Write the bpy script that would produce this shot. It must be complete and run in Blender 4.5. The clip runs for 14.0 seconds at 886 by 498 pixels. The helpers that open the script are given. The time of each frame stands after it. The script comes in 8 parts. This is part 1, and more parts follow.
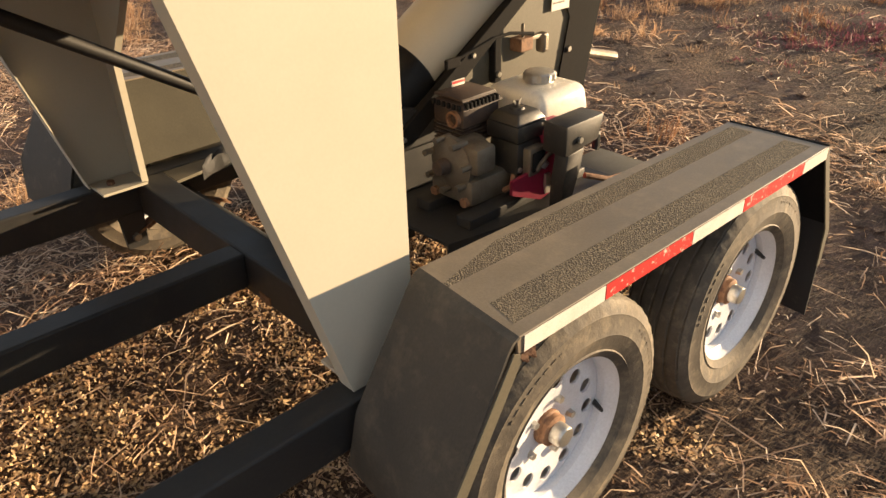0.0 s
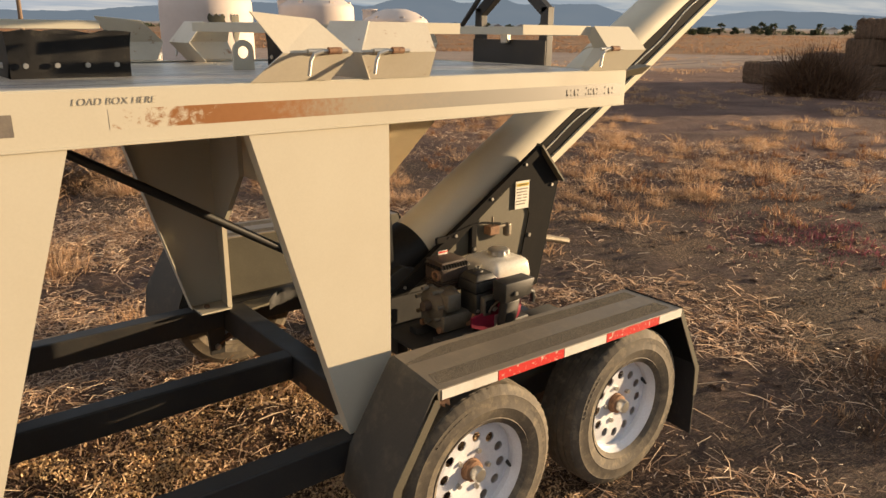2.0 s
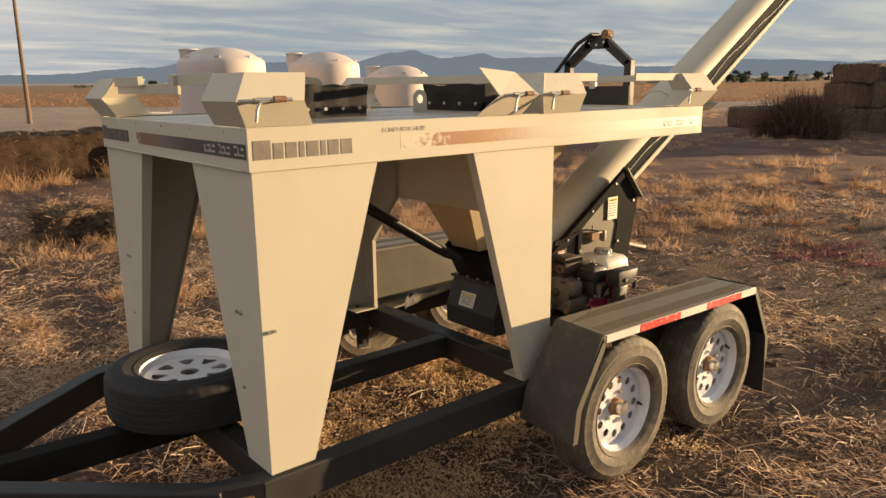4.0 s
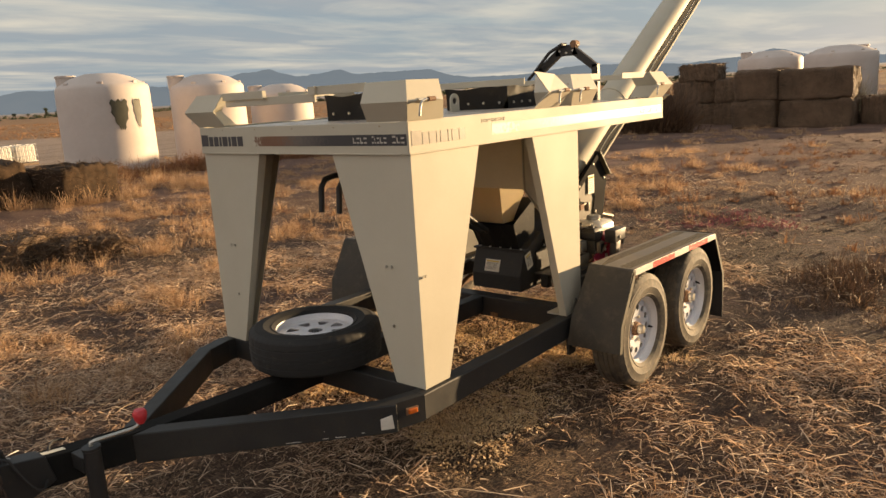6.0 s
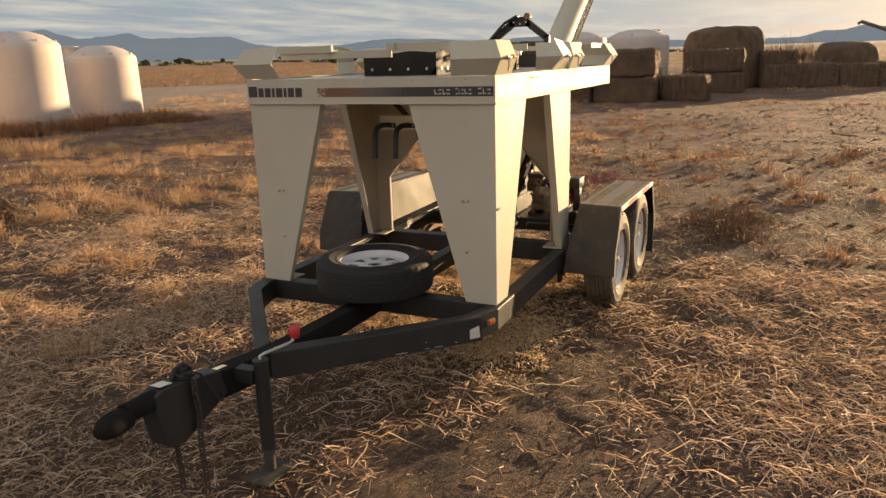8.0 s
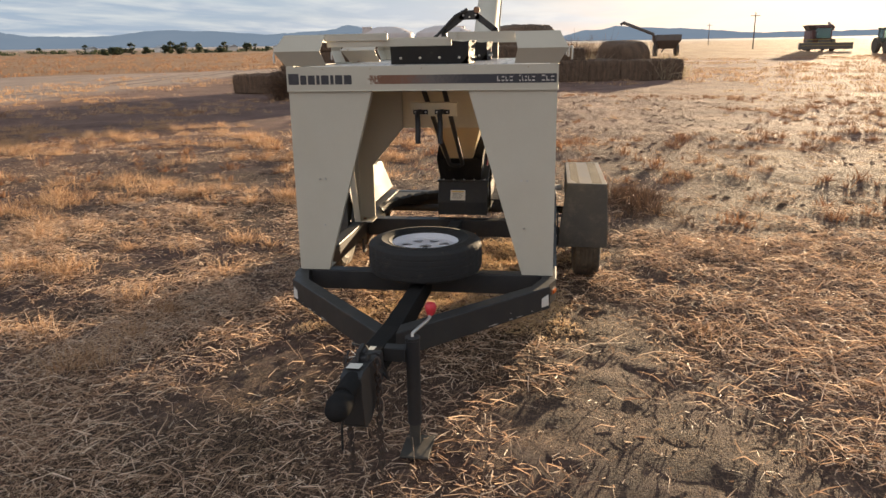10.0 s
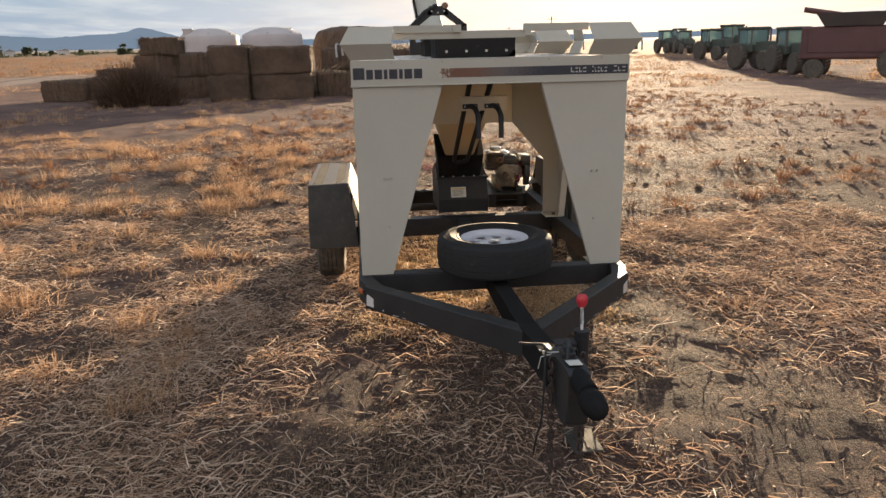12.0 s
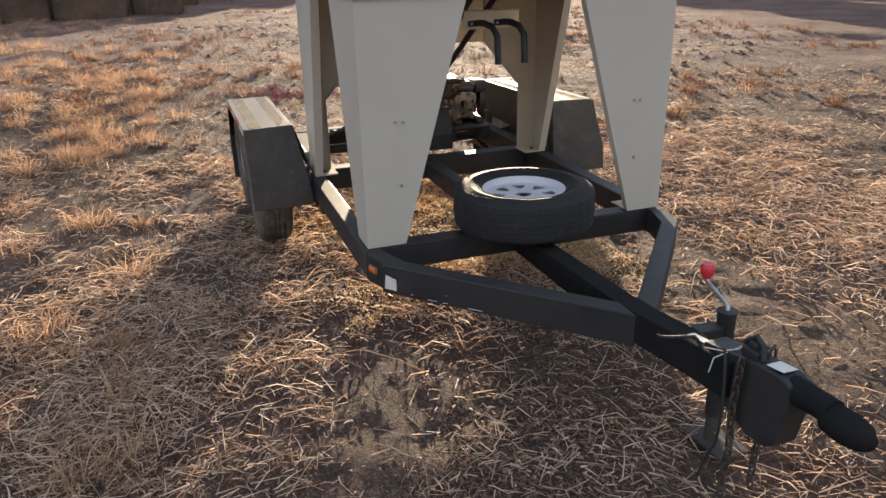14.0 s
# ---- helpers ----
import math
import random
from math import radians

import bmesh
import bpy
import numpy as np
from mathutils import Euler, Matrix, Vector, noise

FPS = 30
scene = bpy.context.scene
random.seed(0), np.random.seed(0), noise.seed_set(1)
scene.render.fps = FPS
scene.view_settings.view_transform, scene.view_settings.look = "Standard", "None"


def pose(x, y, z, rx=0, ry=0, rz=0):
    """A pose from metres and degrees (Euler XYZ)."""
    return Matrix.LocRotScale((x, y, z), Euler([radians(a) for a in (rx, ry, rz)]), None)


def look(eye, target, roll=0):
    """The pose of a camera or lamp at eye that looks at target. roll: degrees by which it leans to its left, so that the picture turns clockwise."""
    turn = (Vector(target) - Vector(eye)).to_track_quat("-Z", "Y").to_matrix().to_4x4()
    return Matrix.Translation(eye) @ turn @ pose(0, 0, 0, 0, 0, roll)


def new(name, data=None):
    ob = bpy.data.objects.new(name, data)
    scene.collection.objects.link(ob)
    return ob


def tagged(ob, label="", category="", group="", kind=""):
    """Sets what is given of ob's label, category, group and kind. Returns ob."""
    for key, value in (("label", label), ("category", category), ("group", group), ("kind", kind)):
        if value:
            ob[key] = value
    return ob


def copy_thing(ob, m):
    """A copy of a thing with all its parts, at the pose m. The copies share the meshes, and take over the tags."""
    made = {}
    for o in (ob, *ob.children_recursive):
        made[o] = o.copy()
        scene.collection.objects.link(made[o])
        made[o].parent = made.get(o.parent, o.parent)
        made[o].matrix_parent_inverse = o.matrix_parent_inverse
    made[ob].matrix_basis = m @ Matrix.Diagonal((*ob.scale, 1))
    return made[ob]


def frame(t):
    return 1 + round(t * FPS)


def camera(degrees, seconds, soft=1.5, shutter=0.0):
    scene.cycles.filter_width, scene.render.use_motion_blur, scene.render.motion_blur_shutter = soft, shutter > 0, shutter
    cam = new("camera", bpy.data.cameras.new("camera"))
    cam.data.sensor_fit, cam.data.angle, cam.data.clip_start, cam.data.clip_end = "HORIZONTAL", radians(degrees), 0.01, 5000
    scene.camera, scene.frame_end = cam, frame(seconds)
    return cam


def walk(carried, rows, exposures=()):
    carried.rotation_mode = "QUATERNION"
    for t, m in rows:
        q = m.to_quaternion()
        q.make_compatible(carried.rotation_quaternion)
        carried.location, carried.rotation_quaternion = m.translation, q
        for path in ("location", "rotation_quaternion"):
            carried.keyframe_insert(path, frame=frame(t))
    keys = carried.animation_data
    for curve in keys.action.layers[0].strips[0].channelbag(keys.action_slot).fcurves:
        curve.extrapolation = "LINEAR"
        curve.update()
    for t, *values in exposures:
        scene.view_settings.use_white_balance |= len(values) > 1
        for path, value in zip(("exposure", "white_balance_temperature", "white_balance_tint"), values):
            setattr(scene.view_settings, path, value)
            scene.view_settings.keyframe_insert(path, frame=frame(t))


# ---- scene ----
cam = camera(62.2, 14.0)
PATH = [
    (0, (0.643, -1.954, 1.625), (1.825, -0.678, 0.637), -1.5),
    (0.5, (0.517, -2.207, 1.741), (1.69, -0.874, 0.82), -1.1),
    (1, (0.343, -2.447, 1.842), (1.534, -1.048, 1.054), -0.2),
    (1.5, (0.23, -2.732, 1.922), (1.439, -1.28, 1.267), 0.7),
    (2, (0.106, -2.966, 1.962), (1.309, -1.474, 1.392), 0.7),
    (2.5, (-0.208, -3.07, 1.942), (0.997, -1.559, 1.428), 0.8),
    (3, (-0.519, -3.21, 1.939), (0.686, -1.685, 1.47), 0.6),
    (5.5, (-2.144, -3.21, 1.926), (-0.721, -1.863, 1.522), -3.3),
    (6, (-2.525, -3.114, 1.911), (-1.023, -1.859, 1.501), -3.4),
    (6.5, (-2.825, -2.937, 1.903), (-1.224, -1.814, 1.486), -3.1),
    (7, (-3.179, -2.765, 1.894), (-1.507, -1.76, 1.456), -2.9),
    (7.5, (-3.555, -2.573, 1.9), (-1.842, -1.654, 1.429), -2.3),
    (8, (-3.812, -2.271, 1.895), (-2.056, -1.455, 1.394), -1.6),
    (10.5, (-4.553, -0.459, 1.894), (-2.63, -0.283, 1.372), -1.2),
    (11, (-4.56, -0.077, 1.895), (-2.629, -0.011, 1.377), -1.4),
    (11.5, (-4.535, 0.387, 1.862), (-2.603, 0.316, 1.348), -1.2),
    (12, (-4.433, 0.759, 1.862), (-2.514, 0.569, 1.334), -1.3),
    (12.5, (-4.212, 1.077, 1.886), (-2.322, 0.74, 1.325), -1.3),
    (13, (-3.935, 1.391, 1.855), (-2.082, 0.913, 1.274), -1.5),
    (13.5, (-3.644, 1.56, 1.865), (-1.845, 0.993, 1.199), -1.6),
    (14, (-3.265, 1.585, 1.818), (-1.511, 0.974, 1.076), -1.3),
]
walk(cam, [(t, look(eye, target, roll)) for t, eye, target, roll in PATH],
     exposures=[(0.0, 1.88, 6100, 10), (1.0, 1.98, 6150, 10), (1.5, 1.74, 6150, 10), (2.0, 1.46, 6250, 10), (3.0, 1.44, 6350, 10), (5.5, 1.48, 6850, 10), (8.0, 1.50, 6750, 10), (10.5, 1.78, 5750, 10), (11.5, 1.66, 5750, 10), (14.0, 1.94, 5250, 10)])

# ---- world, sun ----
SUN_AZ, SUN_EL = -20.3, 4.9          # degrees, from +x towards +y; above the level
world = bpy.data.worlds.new("dusk_sky")
scene.world = world
world.use_nodes = True
wn, wl = world.node_tree.nodes, world.node_tree.links
wn.clear()
w_out = wn.new("ShaderNodeOutputWorld")
w_bg = wn.new("ShaderNodeBackground")
w_bg.inputs["Strength"].default_value = 0.53
w_sky = wn.new("ShaderNodeTexSky")
w_sky.sky_type = 'NISHITA'
w_sky.sun_disc = False
w_sky.sun_elevation = radians(SUN_EL)
w_sky.sun_rotation = radians(90.0 - SUN_AZ)
w_sky.air_density, w_sky.dust_density, w_sky.ozone_density = 1.0, 1.6, 1.5
w_tc = wn.new("ShaderNodeTexCoord")
w_scale = wn.new("ShaderNodeVectorMath"); w_scale.operation = 'SCALE'
w_scale.inputs["Scale"].default_value = 0.030
wl.new(w_sky.outputs[0], w_scale.inputs[0])
# cloud deck: the view direction met with a flat layer overhead, in long streaks
w_sep = wn.new("ShaderNodeSeparateXYZ")
wl.new(w_tc.outputs["Generated"], w_sep.inputs[0])


def w_math(op, a, b=None):
    n = wn.new("ShaderNodeMath"); n.operation = op
    for i, v in enumerate((a, b)):
        if v is None:
            continue
        if isinstance(v, (int, float)):
            n.inputs[i].default_value = v
        else:
            wl.new(v, n.inputs[i])
    return n.outputs[0]


w_h = w_math('ADD', w_math('MAXIMUM', w_sep.outputs[2], 0.0), 0.045)
w_comb = wn.new("ShaderNodeCombineXYZ")
wl.new(w_math('DIVIDE', w_sep.outputs[0], w_h), w_comb.inputs[0])
wl.new(w_math('DIVIDE', w_sep.outputs[1], w_h), w_comb.inputs[1])
w_map = wn.new("ShaderNodeMapping")
w_map.inputs["Rotation"].default_value = (0, 0, radians(35))
w_map.inputs["Scale"].default_value = (0.22, 0.45, 1.0)
wl.new(w_comb.outputs[0], w_map.inputs[0])
w_n1 = wn.new("ShaderNodeTexNoise")
w_n1.inputs["Scale"].default_value, w_n1.inputs["Detail"].default_value, w_n1.inputs["Roughness"].default_value = 1.0, 9.0, 0.6
w_n1.inputs["Distortion"].default_value = 0.5
wl.new(w_map.outputs[0], w_n1.inputs["Vector"])
w_r = wn.new("ShaderNodeValToRGB")
w_r.color_ramp.elements[0].position, w_r.color_ramp.elements[0].color = 0.36, (0, 0, 0, 1)
w_r.color_ramp.elements[1].position, w_r.color_ramp.elements[1].color = 0.64, (1, 1, 1, 1)
wl.new(w_n1.outputs["Fac"], w_r.inputs[0])
# the cloud's own colour: grey-blue bellies, cream where thick, gold towards the low sun
w_dot = wn.new("ShaderNodeVectorMath"); w_dot.operation = 'DOT_PRODUCT'
w_dot.inputs[1].default_value = (math.cos(radians(SUN_AZ)), math.sin(radians(SUN_AZ)), 0.05)
wl.new(w_tc.outputs["Generated"], w_dot.inputs[0])
w_to = w_math('POWER', w_math('MAXIMUM', w_dot.outputs["Value"], 0.0), 7.0)
w_map2 = wn.new("ShaderNodeMapping")
w_map2.inputs["Rotation"].default_value = (0, 0, radians(28))
w_map2.inputs["Scale"].default_value = (0.38, 0.72, 1.0)
w_map2.inputs["Location"].default_value = (3.7, 1.9, 0.0)
wl.new(w_comb.outputs[0], w_map2.inputs[0])
w_n2 = wn.new("ShaderNodeTexNoise")
w_n2.inputs["Scale"].default_value, w_n2.inputs["Detail"].default_value, w_n2.inputs["Roughness"].default_value = 1.3, 6.0, 0.55
w_n2.inputs["Distortion"].default_value = 0.35
wl.new(w_map2.outputs[0], w_n2.inputs["Vector"])
w_r2 = wn.new("ShaderNodeValToRGB")
w_r2.color_ramp.elements[0].position, w_r2.color_ramp.elements[0].color = 0.43, (0.265, 0.285, 0.305, 1)
w_r2.color_ramp.elements[1].position, w_r2.color_ramp.elements[1].color = 0.67, (0.52, 0.48, 0.405, 1)
wl.new(w_n2.outputs["Fac"], w_r2.inputs[0])
w_c1 = wn.new("ShaderNodeMix"); w_c1.data_type = 'RGBA'
wl.new(w_r2.outputs[0], w_c1.inputs[6])
w_c1.inputs[7].default_value = (0.62, 0.57, 0.50, 1)
wl.new(w_to, w_c1.inputs[0])
# clouds across from the low sun are lit full on
w_anti = w_math('POWER', w_math('MAXIMUM', w_math('MULTIPLY', w_dot.outputs["Value"], -1.0), 0.0), 0.7)
w_c2 = wn.new("ShaderNodeMix"); w_c2.data_type = 'RGBA'
wl.new(w_math('MULTIPLY', w_anti, 0.9), w_c2.inputs[0])
wl.new(w_c1.outputs[2], w_c2.inputs[6])
w_c2.inputs[7].default_value = (0.92, 0.80, 0.72, 1)
w_mix = wn.new("ShaderNodeMix"); w_mix.data_type = 'RGBA'
w_fac = w_math('ADD', w_math('MULTIPLY', w_r.outputs[0], 0.55), 0.35)
wl.new(w_fac, w_mix.inputs[0])
w_blue = wn.new("ShaderNodeMix"); w_blue.data_type = 'RGBA'; w_blue.blend_type = 'ADD'
w_blue.inputs[0].default_value = 1.0
w_blue.inputs[7].default_value = (0.115, 0.185, 0.26, 1)
wl.new(w_scale.outputs[0], w_blue.inputs[6])
wl.new(w_blue.outputs[2], w_mix.inputs[6])
wl.new(w_c2.outputs[2], w_mix.inputs[7])
wl.new(w_mix.outputs[2], w_bg.inputs[0])
wl.new(w_bg.outputs[0], w_out.inputs[0])

sun_data = bpy.data.lights.new("sun", 'SUN')
sun_data.energy, sun_data.angle, sun_data.color = 4.65, radians(0.6), (1.0, 0.70, 0.39)
sun = new("sun", sun_data)
_d = Vector((math.cos(radians(SUN_EL)) * math.cos(radians(SUN_AZ)), math.cos(radians(SUN_EL)) * math.sin(radians(SUN_AZ)), math.sin(radians(SUN_EL))))
sun.matrix_world = look(_d * 60, (0, 0, 0))

# ---- materials ----


def nodes_of(name):
    m = bpy.data.materials.new(name)
    m.use_nodes = True
    return m, m.node_tree.nodes, m.node_tree.links, m.node_tree.nodes["Principled BSDF"]


def noise_node(n, l, scale, detail=4.0, rough=0.55, coord="Object", stretch=None):
    tc = n.new("ShaderNodeTexCoord")
    t = n.new("ShaderNodeTexNoise")
    t.inputs["Scale"].default_value, t.inputs["Detail"].default_value, t.inputs["Roughness"].default_value = scale, detail, rough
    src = tc.outputs[coord]
    if stretch:
        mp = n.new("ShaderNodeMapping")
        mp.inputs["Scale"].default_value = stretch
        l.new(src, mp.inputs[0])
        src = mp.outputs[0]
    l.new(src, t.inputs["Vector"])
    return t.outputs["Fac"]


def ramp(n, l, fac, lo, hi, c0=(0, 0, 0, 1), c1=(1, 1, 1, 1)):
    r = n.new("ShaderNodeValToRGB")
    r.color_ramp.elements[0].position, r.color_ramp.elements[0].color = lo, c0
    r.color_ramp.elements[1].position, r.color_ramp.elements[1].color = hi, c1
    l.new(fac, r.inputs[0])
    return r.outputs[0]


def blend(n, l, fac, a, b):
    m = n.new("ShaderNodeMix"); m.data_type = 'RGBA'
    for i, v in ((0, fac), (6, a), (7, b)):
        if isinstance(v, (int, float)):
            m.inputs[i].default_value = v
        elif isinstance(v, tuple):
            m.inputs[i].default_value = (*v[:3], 1)
        else:
            l.new(v, m.inputs[i])
    return m.outputs[2]


def paint(name, base, second, rough=(0.35, 0.6), scale=6.0, grit=90.0, spot=None, spots=(0.62, 0.72), bump=0.1, metal=0.0, stretch=None, spec=0.5, amount=0.9, grain=0.35):
    """Two scales of variation, an optional stain colour, roughness that follows the wear, fine relief."""
    m, n, l, b = nodes_of(name)
    big = noise_node(n, l, scale, 5.0, 0.6, stretch=stretch)
    fine = noise_node(n, l, grit, 3.0, 0.6)
    col = blend(n, l, ramp(n, l, big, 0.35, 0.7), base, second)
    mul = n.new("ShaderNodeMix"); mul.data_type = 'RGBA'; mul.blend_type = 'MULTIPLY'
    mul.inputs[0].default_value = grain
    l.new(col, mul.inputs[6])
    l.new(ramp(n, l, fine, 0.3, 0.7, (0.55, 0.55, 0.55, 1), (1.0, 1.0, 1.0, 1)), mul.inputs[7])
    col = mul.outputs[2]
    if spot:
        sp = noise_node(n, l, scale * 2.7, 7.0, 0.7)
        f = n.new("ShaderNodeMath"); f.operation = 'MULTIPLY'; f.inputs[1].default_value = amount
        l.new(ramp(n, l, sp, *spots), f.inputs[0])
        col = blend(n, l, f.outputs[0], col, spot)
    l.new(col, b.inputs["Base Color"])
    l.new(ramp(n, l, big, 0.3, 0.75, (rough[0],) * 3 + (1,), (rough[1],) * 3 + (1,)), b.inputs["Roughness"])
    b.inputs["Metallic"].default_value = metal
    b.inputs["Specular IOR Level"].default_value = spec
    if bump:
        bp = n.new("ShaderNodeBump")
        bp.inputs["Strength"].default_value, bp.inputs["Distance"].default_value = bump, 0.004
        l.new(fine, bp.inputs["Height"])
        l.new(bp.outputs[0], b.inputs["Normal"])
    return m


M_CREAM = paint("cream_paint", (0.50, 0.465, 0.372), (0.47, 0.430, 0.338), (0.55, 0.7), 2.2, 140, (0.36, 0.29, 0.19), (0.70, 0.80), 0.03, amount=0.3, grain=0.08, spec=0.2)
M_CREAM_WORN = paint("worn_cream_paint", (0.52, 0.478, 0.385), (0.47, 0.42, 0.33), (0.4, 0.55), 5.0, 120, (0.24, 0.11, 0.05), (0.62, 0.68), 0.06, grain=0.12)
# same cream paint, lightened: bounced light under the deck put into the colour
M_CREAM_BOUNCE = paint("cream_paint_bounce_lit", (0.70, 0.60, 0.41), (0.63, 0.53, 0.35), (0.35, 0.55), 3.0, 120, (0.40, 0.29, 0.14), (0.68, 0.8), 0.04, amount=0.5, grain=0.12)
M_FRAME = paint("black_frame_paint", (0.022, 0.022, 0.023), (0.036, 0.034, 0.030), (0.45, 0.65), 5.0, 110, (0.06, 0.046, 0.032), (0.55, 0.8), 0.08, amount=0.5, spec=0.35)
M_FPLATE = paint("scuffed_black_paint", (0.046, 0.042, 0.035), (0.080, 0.070, 0.055), (0.6, 0.8), 4.0, 150, (0.14, 0.115, 0.080), (0.52, 0.75), 0.12, amount=0.6, spec=0.35)
M_DUSTY = paint("dusty_black_paint", (0.165, 0.134, 0.095), (0.235, 0.193, 0.138), (0.42, 0.60), 3.0, 150, (0.29, 0.235, 0.16), (0.5, 0.75), 0.10, amount=0.7, spec=0.4)
M_GUARD = paint("olive_guard_paint", (0.13, 0.115, 0.08), (0.10, 0.088, 0.062), (0.5, 0.7), 3.5, 140, (0.20, 0.165, 0.105), (0.60, 0.75), 0.06, amount=0.5, spec=0.3)
M_SKIRT = paint("semi_gloss_olive_paint", (0.072, 0.066, 0.047), (0.055, 0.050, 0.036), (0.62, 0.74), 3.0, 140, (0.12, 0.10, 0.068), (0.60, 0.78), 0.04, amount=0.5, spec=0.24)
M_MATTE = paint("matte_black_paint", (0.015, 0.015, 0.015), (0.024, 0.022, 0.020), (0.8, 0.95), 5.0, 110, (0.03, 0.025, 0.018), (0.58, 0.8), 0.08, amount=0.4, spec=0.06)
M_MUFFLER = paint("burnt_muffler_steel", (0.040, 0.026, 0.020), (0.075, 0.050, 0.034), (0.6, 0.8), 16.0, 220, (0.12, 0.072, 0.042), (0.55, 0.7), 0.3)
M_RUBBER = paint("black_rubber", (0.016, 0.016, 0.017), (0.028, 0.026, 0.024), (0.55, 0.75), 6.0, 160, (0.10, 0.085, 0.06), (0.58, 0.75), 0.15, amount=0.6)
M_TYRE = paint("dusty_tyre_rubber", (0.060, 0.050, 0.038), (0.135, 0.110, 0.077), (0.7, 0.9), 7.0, 130, (0.23, 0.185, 0.12), (0.50, 0.72), 0.25, amount=0.75)
M_SPARE = paint("spare_tyre_rubber", (0.010, 0.010, 0.010), (0.018, 0.016, 0.014), (0.7, 0.85), 6.0, 130, (0.08, 0.065, 0.045), (0.58, 0.75), 0.2, amount=0.5)
M_RIM = paint("white_rim_paint", (0.70, 0.71, 0.75), (0.64, 0.64, 0.66), (0.28, 0.42), 6.0, 150, (0.42, 0.34, 0.22), (0.62, 0.74), 0.04, amount=0.4)
M_RUST = paint("rusty_steel", (0.20, 0.095, 0.045), (0.30, 0.17, 0.09), (0.7, 0.9), 18.0, 220, (0.09, 0.045, 0.028), (0.5, 0.65), 0.4)
M_ZINC = paint("zinc_steel", (0.55, 0.53, 0.48), (0.42, 0.40, 0.36), (0.28, 0.5), 20.0, 200, (0.30, 0.2, 0.11), (0.6, 0.75), 0.1, metal=0.85, amount=0.5)
M_CAST = paint("cast_aluminium", (0.22, 0.19, 0.145), (0.15, 0.122, 0.088), (0.45, 0.65), 14.0, 260, (0.16, 0.12, 0.08), (0.55, 0.72), 0.4, metal=0.55, amount=0.7)
M_PLASTIC = paint("black_plastic", (0.014, 0.013, 0.012), (0.028, 0.025, 0.020), (0.4, 0.65), 9.0, 180, (0.12, 0.095, 0.065), (0.55, 0.75), 0.12, amount=0.6)
M_FUEL = paint("cream_fuel_tank", (0.74, 0.70, 0.60), (0.66, 0.60, 0.48), (0.22, 0.4), 7.0, 180, (0.42, 0.34, 0.22), (0.6, 0.75), 0.04, amount=0.4)
M_REDCOWL = paint("red_cowl_paint", (0.24, 0.012, 0.040), (0.17, 0.010, 0.030), (0.3, 0.5), 9.0, 160, (0.20, 0.10, 0.07), (0.6, 0.75), 0.06, amount=0.5)
M_REDTAPE = paint("red_reflector", (0.62, 0.035, 0.03), (0.52, 0.03, 0.028), (0.35, 0.5), 16.0, 240, (0.62, 0.55, 0.45), (0.575, 0.61), 0.1)
M_WHITETAPE = paint("white_reflector", (0.74, 0.71, 0.64), (0.62, 0.58, 0.50), (0.35, 0.5), 12.0, 240, (0.36, 0.30, 0.22), (0.64, 0.7), 0.08, amount=0.6)
M_RED = paint("red_plastic", (0.60, 0.035, 0.045), (0.50, 0.03, 0.04), (0.35, 0.5), 30.0, 200, None, bump=0.03)
M_AMBER = paint("amber_lens", (0.75, 0.17, 0.02), (0.60, 0.12, 0.02), (0.15, 0.25), 40.0, 200, None, bump=0.02)
M_LABEL = paint("white_label", (0.72, 0.69, 0.60), (0.64, 0.60, 0.50), (0.4, 0.55), 16.0, 200, (0.45, 0.36, 0.24), (0.64, 0.75), 0.02, amount=0.5)
M_INK = paint("grey_ink", (0.16, 0.14, 0.12), (0.22, 0.19, 0.15), (0.4, 0.55), 30.0, 200, (0.45, 0.38, 0.27), (0.66, 0.74), 0.02, amount=0.6)
M_DARKINK = paint("dark_ink", (0.028, 0.028, 0.034), (0.05, 0.045, 0.045), (0.3, 0.5), 30.0, 200, None, bump=0.02)
M_TEXT = paint("brown_grey_ink", (0.25, 0.22, 0.175), (0.29, 0.255, 0.20), (0.4, 0.55), 60.0, 200, None, bump=0.0)
M_PALEINK = paint("pale_ink", (0.55, 0.52, 0.46), (0.40, 0.37, 0.32), (0.35, 0.5), 60.0, 200, None, bump=0.0)
M_YELLOW = paint("yellow_label_band", (0.70, 0.50, 0.06), (0.6, 0.42, 0.06), (0.4, 0.5), 30.0, 200, None, bump=0.0)
M_TANK = paint("white_polythene", (0.58, 0.505, 0.455), (0.51, 0.435, 0.385), (0.60, 0.72), 0.7, 8, (0.50, 0.36, 0.24), (0.60, 0.78), 0.02, amount=0.4, grain=0.08)
M_PATCH = paint("dark_patch", (0.035, 0.035, 0.022), (0.07, 0.065, 0.04), (0.5, 0.7), 2.0, 20, None, bump=0.05)
M_CLOTH = paint("steel_wire", (0.35, 0.35, 0.36), (0.28, 0.28, 0.28), (0.35, 0.5), 8.0, 60, None, metal=0.7)
M_WOODPOLE = paint("weathered_wood", (0.13, 0.085, 0.055), (0.19, 0.13, 0.085), (0.75, 0.9), 3.0, 60, (0.06, 0.04, 0.03), (0.55, 0.7), 0.4, stretch=(4, 4, 0.3))
M_MACH_RED = paint("faded_red_machine_paint", (0.13, 0.050, 0.040), (0.10, 0.042, 0.034), (0.4, 0.6), 0.8, 12, (0.10, 0.06, 0.04), (0.55, 0.7), 0.05)
M_MACH_GREEN = paint("green_machine_paint", (0.085, 0.095, 0.068), (0.07, 0.08, 0.058), (0.5, 0.7), 0.9, 12, (0.10, 0.085, 0.05), (0.6, 0.75), 0.05)
